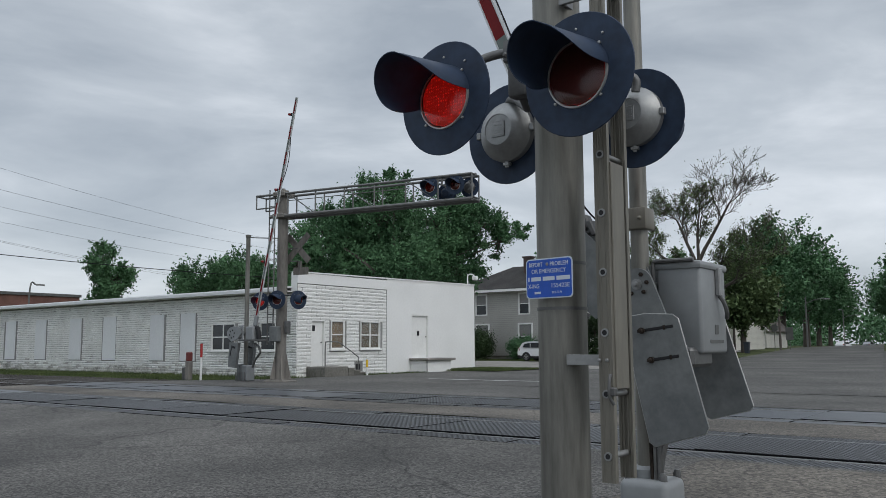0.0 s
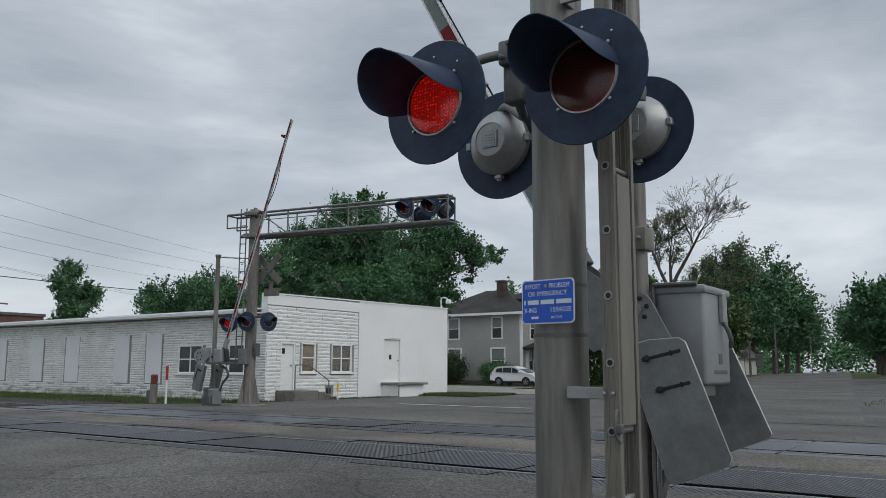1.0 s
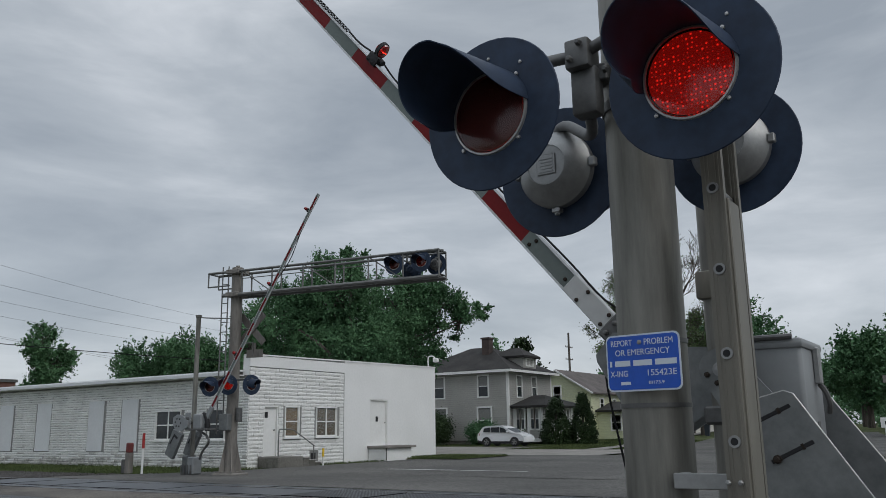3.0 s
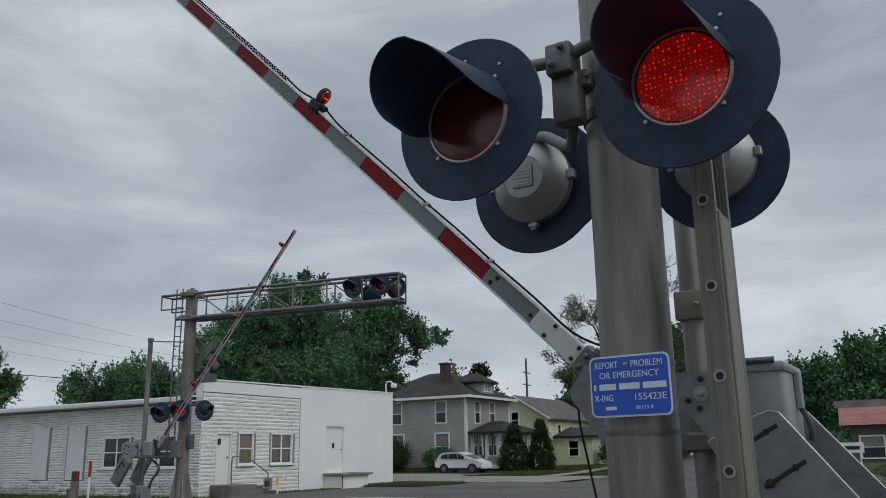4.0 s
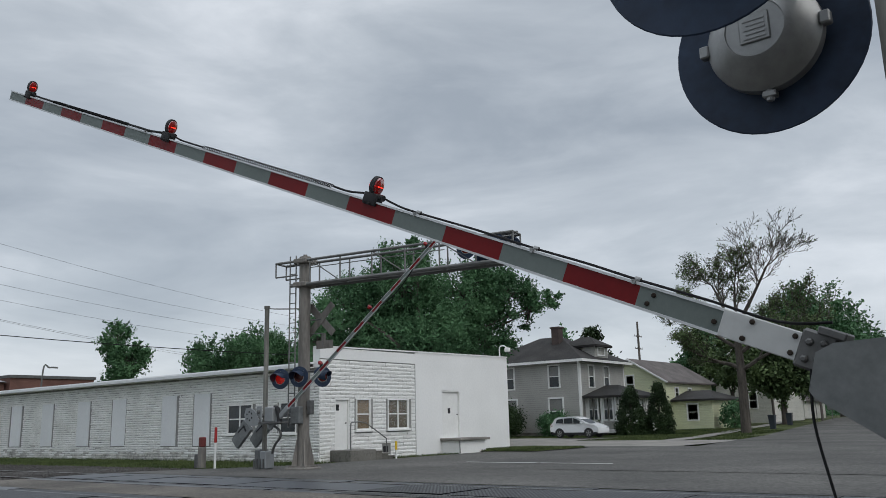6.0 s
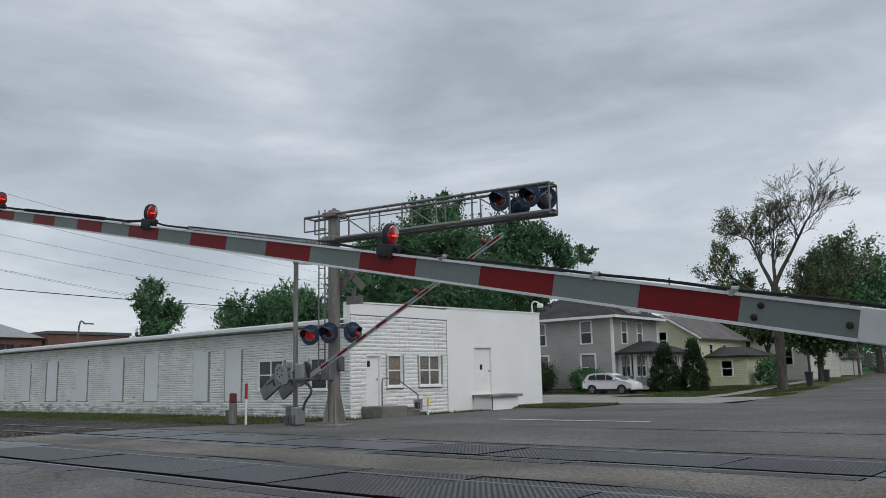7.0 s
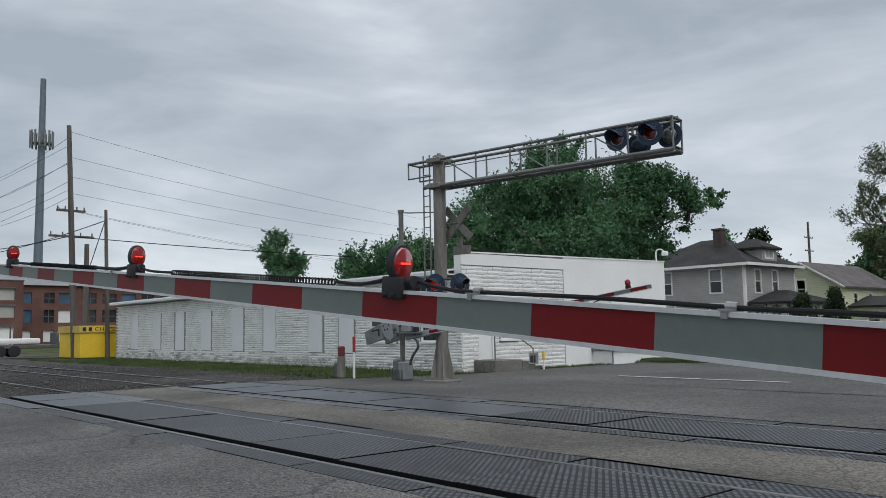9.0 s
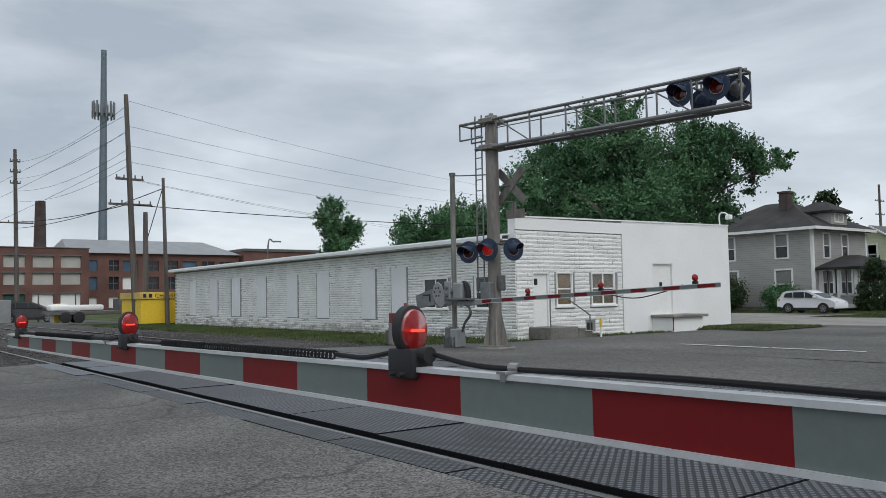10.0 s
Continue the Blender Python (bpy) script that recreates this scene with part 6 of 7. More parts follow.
# shop with a red roof beyond the crossing
shop = thing("shop_building", "low shop with a faded red metal roof and white framed windows", "building")
sx0, sx1, sy0 = -6.4, 12, 63.0
bm = B()
for u0, u1, v0, v1 in wall_cells((sx0 + 0.6, sx1), (0, 3.0), [(sx0 + 1.2 + 1.9 * k, sx0 + 2.9 + 1.9 * k, 0.5, 2.1) for k in range(8)]):
    box(bm, (u0, sy0, v0), (u1, sy0 + 0.25, v1))
box(bm, (sx0 + 0.6, sy0 + 0.25, 0), (sx0 + 0.85, sy0 + 9, 3.0))
part("wall", bm, mat("dark_shop_wall", (0.1, 0.095, 0.095), 0.7, var=0.2), shop, "dark shop wall", smooth=False)
for k in range(8):
    house_window(shop, (sx0 + 1.25 + 1.9 * k, sy0, 0.55), (1, 0), 1.55, 1.5)
bm = B()
plate(bm, [(sy0 - 0.7, 2.9), (sy0 - 0.6, 2.9), (sy0 + 0.3, 4.1), (sy0 + 9, 4.1), (sy0 + 9, 4.2), (sy0 + 0.2, 4.2)], sx1 - sx0, Matrix.Translation(((sx0 + sx1) / 2, 0, 0)) @ Matrix.Rotation(radians(90), 4, "Z"))
part("roof", bm, banded(mat("faded_red_metal_roof", (0.36, 0.12, 0.11), 0.5, var=0.2, tint=(0.45, 0.19, 0.17)), "Y", 0.4, 0.03, 0.7, 0.1), shop, "faded red ribbed metal roof", smooth=False)
bm = B()
box(bm, (sx0 - 0.3, sy0 + 0.3, 4.2), (sx1, sy0 + 0.6, 4.75))
part("parapet", bm, CONCRETE, shop, "weathered pale parapet")
bm = B()
tube(bm, [(0.6, 78, 0), (0.6, 78, 8.4)], [0.12, 0.03], 6)
tube(bm, [(-1.2, 78, 7.5), (2.4, 78, 7.7)], 0.04, 5)
tube(bm, [(0.6, 77.2, 7.6), (0.6, 78.8, 7.6)], 0.04, 5)
solid("aerial", bm, TRUSS, "thin television aerial on a lattice pole", "aerial")

bd = thing("sign_board", "low white board with a dark lettered band before the shop", "sign board", pose(-5.3, 55, 0))
part("board", box(B(), (-0.95, -0.04, 0.95), (0.95, 0.04, 1.6), bevel=0.01), WHITE_TRIM, bd)
part("lettering_bar", box(B(), (-0.7, -0.05, 1.15), (0.7, -0.042, 1.38)), BLACK_MATT, bd, "dark bar of lettering", smooth=False)
for x in (-0.7, 0.7):
    part("post", tube(B(), [(x, 0, -0.1), (x, 0, 1.0)], 0.05, 6), WHITE_TRIM, bd)

# ---- car ----
CARP = mat("white_car_paint", (0.72, 0.73, 0.74), 0.18, var=0.03, bump=0.0, spec=0.6)


def car(p, yaw, label, paint, scale=1.0):
    t = thing("car", label, "car", pose(*p, 0, 0, yaw) @ Matrix.Scale(scale, 4))
    L = [(-2.1, 0.45), (-2.13, 0.75), (-2.08, 1.0), (-1.95, 1.12), (-1.72, 1.5), (-1.45, 1.6), (-0.6, 1.65), (0.1, 1.6), (0.55, 1.42), (1.05, 1.06), (1.75, 0.95), (2.05, 0.82), (2.14, 0.6), (2.1, 0.36), (1.75, 0.3), (-1.75, 0.3)]
    bm = B()
    rows = []
    for f, yy in ((0.0, -0.86), (0.03, -0.89), (0.03, 0.89), (0.0, 0.86)):
        rows.append([bm.verts.new((x * (0.985 + f * 0.5), yy * (1 if z < 1.08 else 1 - 0.34 * (z - 1.08)) , z)) for x, z in L])
    for a, b in zip(rows, rows[1:]):
        ring_faces(bm, a, b)
    bm.faces.new(rows[0][::-1])
    bm.faces.new(rows[-1])
    bmesh.ops.triangulate(bm, faces=[f for f in bm.faces if len(f.verts) > 4])
    part("body", bm, paint, t, "glossy car body")
    for s in (-1, 1):
        bm = B()
        for q in ([(-1.62, 1.14), (-1.5, 1.42), (-0.95, 1.5), (-0.95, 1.12)], [(-0.88, 1.12), (-0.88, 1.5), (-0.1, 1.52), (-0.1, 1.1)], [(-0.03, 1.1), (-0.03, 1.51), (0.3, 1.42), (0.8, 1.09)]):
            plate(bm, q, 0.02, Matrix.Translation((0, s * 0.845, 0)))
        part("side_window", bm, DARK_GLASS, t, "dark side glass", smooth=False)
        bm = B()
        plate(bm, [(-2.06, 0.3), (-1.75, 0.24), (1.8, 0.24), (2.08, 0.34), (2.0, 0.45), (1.7, 0.42), (-1.7, 0.42), (-2.05, 0.5)], 0.03, Matrix.Translation((0, s * 0.9, 0)))
        part("sill_trim", bm, BLACK_MATT, t, "black lower trim", smooth=False)
        bm = B()
        box(bm, (0.62, s * 0.9, 1.08), (0.8, s * 1.06, 1.22), bevel=0.03)
        part("mirror", bm, paint, t)
        for x in (-1.28, 1.28):
            w = part("wheel", lathe(B(), [(0.2, 0.11), (0.3, 0.11), (0.34, 0.07), (0.345, -0.07), (0.3, -0.11), (0.2, -0.11)], Matrix.Translation((x, s * 0.82, 0.345)) @ Matrix.Rotation(radians(90), 4, "X"), 24), BLACK_MATT, t, "black tyre")
            bm = B()
            for k in range(5):
                m = Matrix.Translation((x, s * 0.93, 0.345)) @ Matrix.Rotation(radians(72 * k), 4, "Y")
                box(bm, (-0.035, -0.012, 0.02), (0.035, 0.012, 0.21), m)
            lathe(bm, [(0.2, -0.012), (0.225, -0.012), (0.225, 0.012), (0.2, 0.012)], Matrix.Translation((x, s * 0.93, 0.345)) @ Matrix.Rotation(radians(90), 4, "X"), 20, close=False)
            part("rim", bm, ALU, w, "silver alloy rim")
            bm = B()
            pts = [(x + 0.41 * math.cos(radians(a)), 0.345 + 0.41 * math.sin(radians(a))) for a in range(0, 181, 15)]
            plate(bm, pts, 0.02, Matrix.Translation((0, s * 0.894, 0)))
            part("wheel_arch", bm, BLACK_MATT, t, "black wheel arch", smooth=False)
    bm = B()
    box(bm, (1.9, -0.78, 0.68), (2.1, -0.45, 0.84), bevel=0.03)
    part("headlight", bm, GLASS, t, "clear headlight")
    bm = B()
    box(bm, (1.9, 0.45, 0.68), (2.1, 0.78, 0.84), bevel=0.03)
    part("headlight", bm, GLASS, t, "clear headlight")
    bm = B()
    box(bm, (-2.13, -0.84, 0.85), (-1.95, -0.6, 1.08), bevel=0.03)
    part("tail_light", bm, LENS_DEEP, t, "red tail light")
    bm = B()
    plate(bm, [(0.62, 1.43), (1.08, 1.1), (1.06, 1.09), (0.58, 1.42)], 1.45)
    part("windscreen", bm, DARK_GLASS, t, smooth=False)
    return t


car((-28.0, 43.6, 0.05), 0, "white compact sport utility car parked before the grey house", CARP, 0.85)
car((-31.5, 88, 0.05), 90, "dark pickup parked beside the street", mat("dark_car_paint", (0.02, 0.02, 0.022), 0.2, var=0.1, bump=0))
car((-36, 180, 0.05), 80, "pale car far along the street", CARP)
car((-40, 230, 0.05), 80, "silver car far along the street", mat("silver_car_paint", (0.35, 0.36, 0.37), 0.25, 0.4, var=0.05, bump=0))


def bin_at(p, label):
    t = thing("trash_bin", label, "bin", pose(*p))
    bm = B()
    lathe(bm, [(0.24, 0.02), (0.33, 0.95), (0.33, 1.0)], Matrix.Rotation(radians(45), 4, "Z"), 4)
    BIN = mat("dark_blue_plastic", (0.03, 0.037, 0.05), 0.5, var=0.15)
    part("body", bm, BIN, t, "tapered plastic body", smooth=False)
    bm = B()
    box(bm, (-0.27, -0.3, 1.0), (0.27, 0.28, 1.08), bevel=0.03)
    part("lid", bm, BIN, t)


bin_at((-20.3, 59.5, 0.16), "dark blue wheeled trash bin at the kerb")
bin_at((-22.2, 70.5, 0.31), "dark blue wheeled trash bin further along the kerb")
bm = B()
tube(bm, [(0, 0, 0), (0, 0, 2.2)], 0.04, 6)
sg = thing("stop_sign", "grey back of a road sign on a post", "sign", pose(-23.4, 84, 0.46))
part("post", bm, TRUSS, sg)
part("plate", lathe(B(), [(0.42, -0.01), (0.42, 0.01)], Matrix.Translation((0, -0.05, 2.4)) @ Matrix.Rotation(radians(90), 4, "X") @ Matrix.Rotation(radians(22.5), 4, "Z"), 8), TRUSS, sg, "grey octagonal sign back", smooth=False)

for x, y, z in ((-25.6, 107, 0.7), (-35.0, 176, 0.7)):
    lp = thing("street_lamp", "grey street lamp with two bent arms over the street", "street lamp", pose(x, y, z), "lamps along the street")
    part("pole", tube(B(), [(0, 0, -0.2), (0, 0, 7.4)], [0.12, 0.08], 8), TRUSS, lp)
    for sx, zz in ((-0.6, 7.4), (2.6, 6.2)):
        part("arm", tube(B(), smooth_pts([(0, 0, zz - 0.5), (sx * 0.5, 0, zz), (sx, 0, zz + 0.05)], 4), 0.05, 6), TRUSS, lp)
        part("lantern", box(B(), (sx - 0.25, -0.12, zz - 0.05), (sx + 0.35, 0.12, zz + 0.1), bevel=0.03), ALU, lp)
rs = thing("road_sign", "pale rectangular back of a road sign on a post", "sign", pose(-22.9, 88, 0.5))
part("post", tube(B(), [(0, 0, 0), (0, 0, 2.4)], 0.04, 6), TRUSS, rs)
part("plate", box(B(), (-0.4, -0.06, 1.1), (0.4, -0.04, 2.5)), TRUSS, rs, smooth=False)

# ---- utility poles, tower and wires ----
POLE = mat("weathered_timber_pole", (0.09, 0.078, 0.07), 0.9, var=0.3, scale=8, bump=0.4, stretch=(4, 4, 0.4), tint=(0.145, 0.125, 0.112))


def utility_pole(base, top, r, arms, label):
    t = thing("utility_pole", label, "utility pole")
    b, e = Vector(base), Vector(top)
    part("pole", tube(B(), [b, (b + e) / 2, e], [r, r * 0.85, r * 0.65], 10), POLE, t, "weathered timber pole")
    for z, w in arms:
        bm = B()
        c = b + (e - b) * ((z - b.z) / (e.z - b.z))
        box(bm, (c.x - 0.08, c.y - w / 2, z - 0.07), (c.x + 0.08, c.y + w / 2, z + 0.07))
        for k in (-0.46, -0.2, 0.2, 0.46):
            tube(bm, [(c.x, c.y + k * w, z + 0.07), (c.x, c.y + k * w, z + 0.28)], 0.05, 6)
        part("crossarm", bm, POLE, t, "timber crossarm with insulators")
    return t


utility_pole((-57.6, 12.9, -0.1), (-58.0, 12.3, 15.3), 0.22, [(9.6, 1.8), (7.9, 2.8)], "tall weathered timber power pole with crossarms")
utility_pole((-56.5, 13.2, -0.1), (-56.5, 13.15, 7.3), 0.22, [], "short dark timber pole")
utility_pole((-56.0, 14.45, -0.1), (-56.2, 14.2, 9.6), 0.15, [], "slim grey timber pole")
utility_pole((-98, 12.8, -0.1), (-98, 12.4, 17.8), 0.25, [(16.5, 1.0), (15.4, 1.0), (14.2, 1.0), (10.0, 3.4)], "timber power pole far along the tracks")
utility_pole((-73, 150, 0), (-73, 150, 20.5), 0.3, [(17.5, 3.4), (15.0, 3.4), (12.4, 3.4)], "far power pole with short crossarms behind the houses")
utility_pole((-23.9, 88, -0.1), (-23.9, 88, 7.6), 0.14, [], "timber pole beside the street")
utility_pole((-27.0, 82, -0.1), (-27.0, 82, 8.2), 0.14, [], "timber pole beside the street")
utility_pole((-82, 92, -0.1), (-82, 92, 16), 0.22, [(15.2, 1.8), (13.8, 1.8), (12.4, 1.8)], "timber power pole behind the large tree")
tw = thing("cell_tower", "tall grey steel monopole with a ring of antennas", "tower", pose(-137.3, 31.6, 0))
part("pole", tube(B(), [(0, 0, -0.5), (0, 0, 41.6)], [0.78, 0.42], 16), mat("blue_grey_galvanising", (0.13, 0.165, 0.19), 0.55, 0.2, var=0.12, scale=2), tw, "tapered grey steel pole")
for k in range(15):
    a = radians(24 * k)
    bm = B()
    box(bm, (1.6, -0.13, -1.4), (1.75, 0.13, 1.2), Matrix.Translation((0, 0, 32)) @ Matrix.Rotation(a, 4, "Z"))
    tube(bm, [(0, 0, 31.3), (1.65 * math.cos(a), 1.65 * math.sin(a), 31.3)], 0.1, 5)
    part("antenna", bm, STEEL, tw, "grey panel antenna")


def wire(a, b, sag, r=0.02):
    a, b = Vector(a), Vector(b)
    pts = [a + (b - a) * (i / 16) - Vector((0, 0, sag * 4 * (i / 16) * (1 - i / 16))) for i in range(17)]
    solid("power_line", tube(B(), pts, r, 4, caps=False), CABLE, "thin dark overhead wire", "power line", group="overhead wires")


for z0, z1, sg_ in ((14.9, 15.0, 1.5), (13.2, 14.4, 1.5), (11.9, 13.4, 1.5), (10.8, 12.2, 1.5)):
    wire((-58, 12.4, z0), (-82, 92, z1), sg_, 0.011)
    wire((-58, 12.4, z0 - 0.3), (-98, 12.5, z0 + 1.5), 0.8, 0.012)
for z0, z1 in ((9.75, 9.6), (9.7, 9.2)):
    wire((-57.8, 11.7, z0), (-82, 92, z1), 1.8, 0.011)
wire((-98, 12.5, 10.1), (-57.8, 12.4, 7.9), 0.3, 0.035)
wire((-57.8, 12.4, 7.9), (-48, 60, 7.4), 0.6, 0.035)
wire((-98, 12.5, 9.4), (-56.2, 14.2, 8.9), 0.5, 0.03)
wire((-56.2, 14.2, 9.0), (-56.6, 13.2, 5.2), 0.0, 0.03)
for a in ((-58, 12.4, 12.8), (-58, 12.4, 11.0), (-58, 12.4, 14.0)):
    wire(a, (-115, -6, a[2] - 7.5), 1.2, 0.011)

# ---- factory and yard at the far left ----
fac = thing("brick_factory", "old red brick factory with pale blinds in its windows", "factory")
cols = [(13.2 + 3.1 * k, 15.5 + 3.1 * k) for k in range(-6, 3)]
hl = [(a, b, z0, z1) for a, b in cols for z0, z1 in ((0.0, 2.6), (3.7, 5.1), (5.75, 7.15))]
bm = B()
for u0, u1, v0, v1 in wall_cells((-14, 22.6), (-0.2, 8.1), hl):
    box(bm, (-109.6, u0, v0), (-109, u1, v1))
box(bm, (-130, 22.2, -0.2), (-109.6, 22.6, 8.1))
part("wall", bm, BRICK, fac, "weathered red brick wall", smooth=False)
GREEN_DOOR = mat("dark_green_door", (0.02, 0.07, 0.05), 0.6, var=0.2)
for i, (a, b, c, d) in enumerate(hl):
    bm = B()
    box(bm, (-109.35, a, c), (-109.25, b, d))
    win = part("window" if c > 2 else "garage_door", bm, BLIND if c > 2 else (GREEN_DOOR, WHITE_TRIM)[(i // 3) > 6], fac, "pale blinded window" if c > 2 else "", smooth=False)
    part("lintel", box(B(), (-109.1, a - 0.1, d), (-108.94, b + 0.1, d + 0.16)), ALU_DK, win, smooth=False)
bm = B()
box(bm, (-130, -14, 8.1), (-108.9, 22.7, 8.2))
part("coping", bm, ALU_DK, fac, smooth=False)
fb = thing("brick_factory", "long red brick factory wing with a grey roof and blue glass", "factory")
BLUEGLASS = mat("blue_grey_glass", (0.07, 0.13, 0.2), 0.2, var=0.3)
wing = ((24.9, 25.9, 0, 0), (27.4, 28.7, 1, 1), (29.2, 31.2, 0, 2), (32.6, 34.1, 1, 1), (34.9, 36.8, 1, 1), (37.5, 39.5, 0, 1), (40.3, 42.2, 1, 1), (43.0, 44.6, 1, 1))
hl = [(a, b, z0, z1, k) for a, b, p, q in wing for z0, z1, k in ((0.7, 2.2, 2), (3.2, 4.9, q), (5.75, 7.15, p))]
bm = B()
for u0, u1, v0, v1 in wall_cells((22.7, 46), (-0.2, 8.1), [h[:4] for h in hl]):
    box(bm, (-118.6, u0, v0), (-118, u1, v1))
part("wall", bm, BRICK, fb, "weathered red brick wall", smooth=False)
for a, b, c, d, k in hl:
    win = part("window", box(B(), (-118.35, a, c), (-118.25, b, d)), (BLUEGLASS, DARK_GLASS, WHITE_TRIM)[k], fb, ("blue boarded window", "dark window", "white panel")[k], smooth=False)
    if k == 1:
        part("glazing_bar", box(box(B(), (-118.24, (a + b) / 2 - 0.05, c), (-118.2, (a + b) / 2 + 0.05, d)), (-118.24, a, (c + d) / 2 - 0.05), (-118.2, b, (c + d) / 2 + 0.05)), ALU_DK, win, smooth=False)
bm = B()
e = [bm.verts.new(p) for p in ((-117.5, 22.0, 8.1), (-117.5, 46.2, 8.1), (-133, 46.2, 8.1), (-133, 22.0, 8.1))]
r = [bm.verts.new((-125, 23.0, 10.4)), bm.verts.new((-125, 43.0, 10.4))]
for f in ((e[0], e[1], r[1], r[0]), (e[2], e[3], r[0], r[1]), (e[1], e[2], r[1]), (e[3], e[0], r[0]), (e[3], e[2], e[1], e[0])):
    bm.faces.new(f)
part("roof", bm, mat("grey_metal_roof", (0.2, 0.205, 0.21), 0.5, var=0.15), fb, "low grey metal roof", smooth=False)
fl = thing("brick_building", "low brown brick building behind the white roof", "building")
part("wall", box(B(), (-135, 46.3, -0.2), (-117, 58.4, 8.7)), BRICK, fl, "brown brick wall", smooth=False)
part("roof_edge", box(B(), (-135.2, 46.25, 8.7), (-116.8, 58.6, 9.1)), ALU_DK, fl, smooth=False)
ss = thing("smokestack", "dark brick factory chimney", "chimney", pose(-178.5, 30.6, 0))
part("shaft", tube(B(), [(0, 0, 0), (0, 0, 21.6)], [1.5, 0.95], 16), mat("sooty_brick", (0.06, 0.045, 0.04), 0.9, var=0.3, scale=6, bump=0.3, tint=(0.1, 0.075, 0.065)), ss, "tapered brick shaft")
sl = thing("street_lamp", "slim bent street lamp behind the roof", "street lamp")
part("pole", tube(B(), smooth_pts([(-88, 36.6, 0), (-88, 36.6, 7.6), (-87.8, 37.2, 8.0), (-87.6, 38.0, 8.0)], 5), 0.09, 6), TRUSS, sl)
sheet("yard", [-78, -72, -66, -61], [3.4, 6, 8, 10, 12, 14.5], -0.02, GRIT, "bare gravel yard before the factory", "yard", 0.03)
yb = thing("food_stand", "bright yellow stand with a dark lettered band along its top", "stand", pose(0, 0.4, 0))
bm = B()
box(bm, (-60.5, 12.4, 0.0), (-56.2, 15.8, 1.6), bevel=0.03)
part("body", bm, YELLOW, yb, "yellow painted body")
bm = B()
box(bm, (-60.6, 12.3, 1.6), (-56.1, 15.9, 2.05), bevel=0.02)
part("band", bm, mat("dull_yellow_band", (0.55, 0.4, 0.1), 0.6, var=0.2), yb, "dull yellow top band")
bm = B()
for a in steps(12.5, 15.4, 8):
    if not 13.2 < a < 14.6:
        box(bm, (-56.1, a, 1.7), (-56.09, a + 0.2, 1.95))
box(bm, (-56.2, 14.9, 0.3), (-56.18, 15.4, 1.1))
part("lettering_bars", bm, BLACK_MATT, yb, "dark bars of lettering", smooth=False)
wd = part("word_ground", box(B(), (-56.11, 13.15, 1.66), (-56.095, 14.75, 2.0)), yb.children[1].data.materials[0], yb, smooth=False)
wtxt = lettering("word", "CHEESE", 0, 0, 1.4, 0.25, BLACK_MATT, yb, 0)
wtxt.matrix_basis = pose(-56.085, 13.25, 1.7, 0, 0, 90)
tr = thing("flatbed_trailer", "low flatbed trailer loaded with white sheeting in the yard", "trailer", pose(-66, 11.7, 0, 0, 0, 86))
part("bed", box(B(), (-2.8, -1.0, 0.6), (2.4, 1.0, 0.85), bevel=0.02), ALU_DK, tr, "dark trailer bed")
part("load", box(B(), (-2.4, -0.9, 0.9), (1.2, 0.9, 1.3), bevel=0.12, seg=2), WHITE_TRIM, tr, "white sheeted load")
for x in (-1.4, -0.5):
    for s in (-1, 1):
        part("wheel", lathe(B(), [(0.3, -0.1), (0.4, -0.08), (0.4, 0.08), (0.3, 0.1)], Matrix.Translation((x, s, 0.4)) @ Matrix.Rotation(radians(90), 4, "X"), 16), BLACK_MATT, tr)
part("headboard", box(B(), (2.2, -1.0, 0.85), (2.4, 1.0, 1.7), bevel=0.02), ALU_DK, tr)
car((-70.5, 8.9, 0.0), 78, "dark pickup parked in the yard before the factory", mat("black_truck_paint", (0.03, 0.03, 0.03), 0.3, var=0.1, bump=0))
bx = thing("signal_cabinet", "pale grey trackside cabinet", "cabinet", pose(-69.5, 7.0, 0))
part("body", box(B(), (-0.4, -0.4, 0), (0.4, 0.42, 1.75), bevel=0.03), ALU, bx)

ct = thing("storage_bin", "cream and yellow storage container in the yard", "container", pose(-66.6, 10.0, 0))
part("body", box(B(), (-0.6, -0.35, 0), (0.6, 0.5, 1.4), bevel=0.03), WHITE_TRIM, ct, "cream body")
part("door", box(B(), (0.6, -0.33, 0.06), (0.63, 0.05, 1.34), bevel=0.01), YELLOW, ct, "faded yellow door")
for x, y in ((-72, 12.5), (-71, 9.6), (-70, 6.3)):
    pl = thing("yard_post", "slim weathered post in the yard", "post", pose(x, y, 0), "posts in the yard")
    part("post", tube(B(), [(0, 0, -0.1), (0, 0, 2.2)], 0.06, 6), POLE, pl)

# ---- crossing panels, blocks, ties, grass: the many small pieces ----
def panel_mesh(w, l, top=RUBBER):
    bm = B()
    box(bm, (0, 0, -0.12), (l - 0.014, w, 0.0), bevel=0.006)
    # side faces take the black that paints shade into the grooves
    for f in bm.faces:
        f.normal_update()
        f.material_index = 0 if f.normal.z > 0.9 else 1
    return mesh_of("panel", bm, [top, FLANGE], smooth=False)


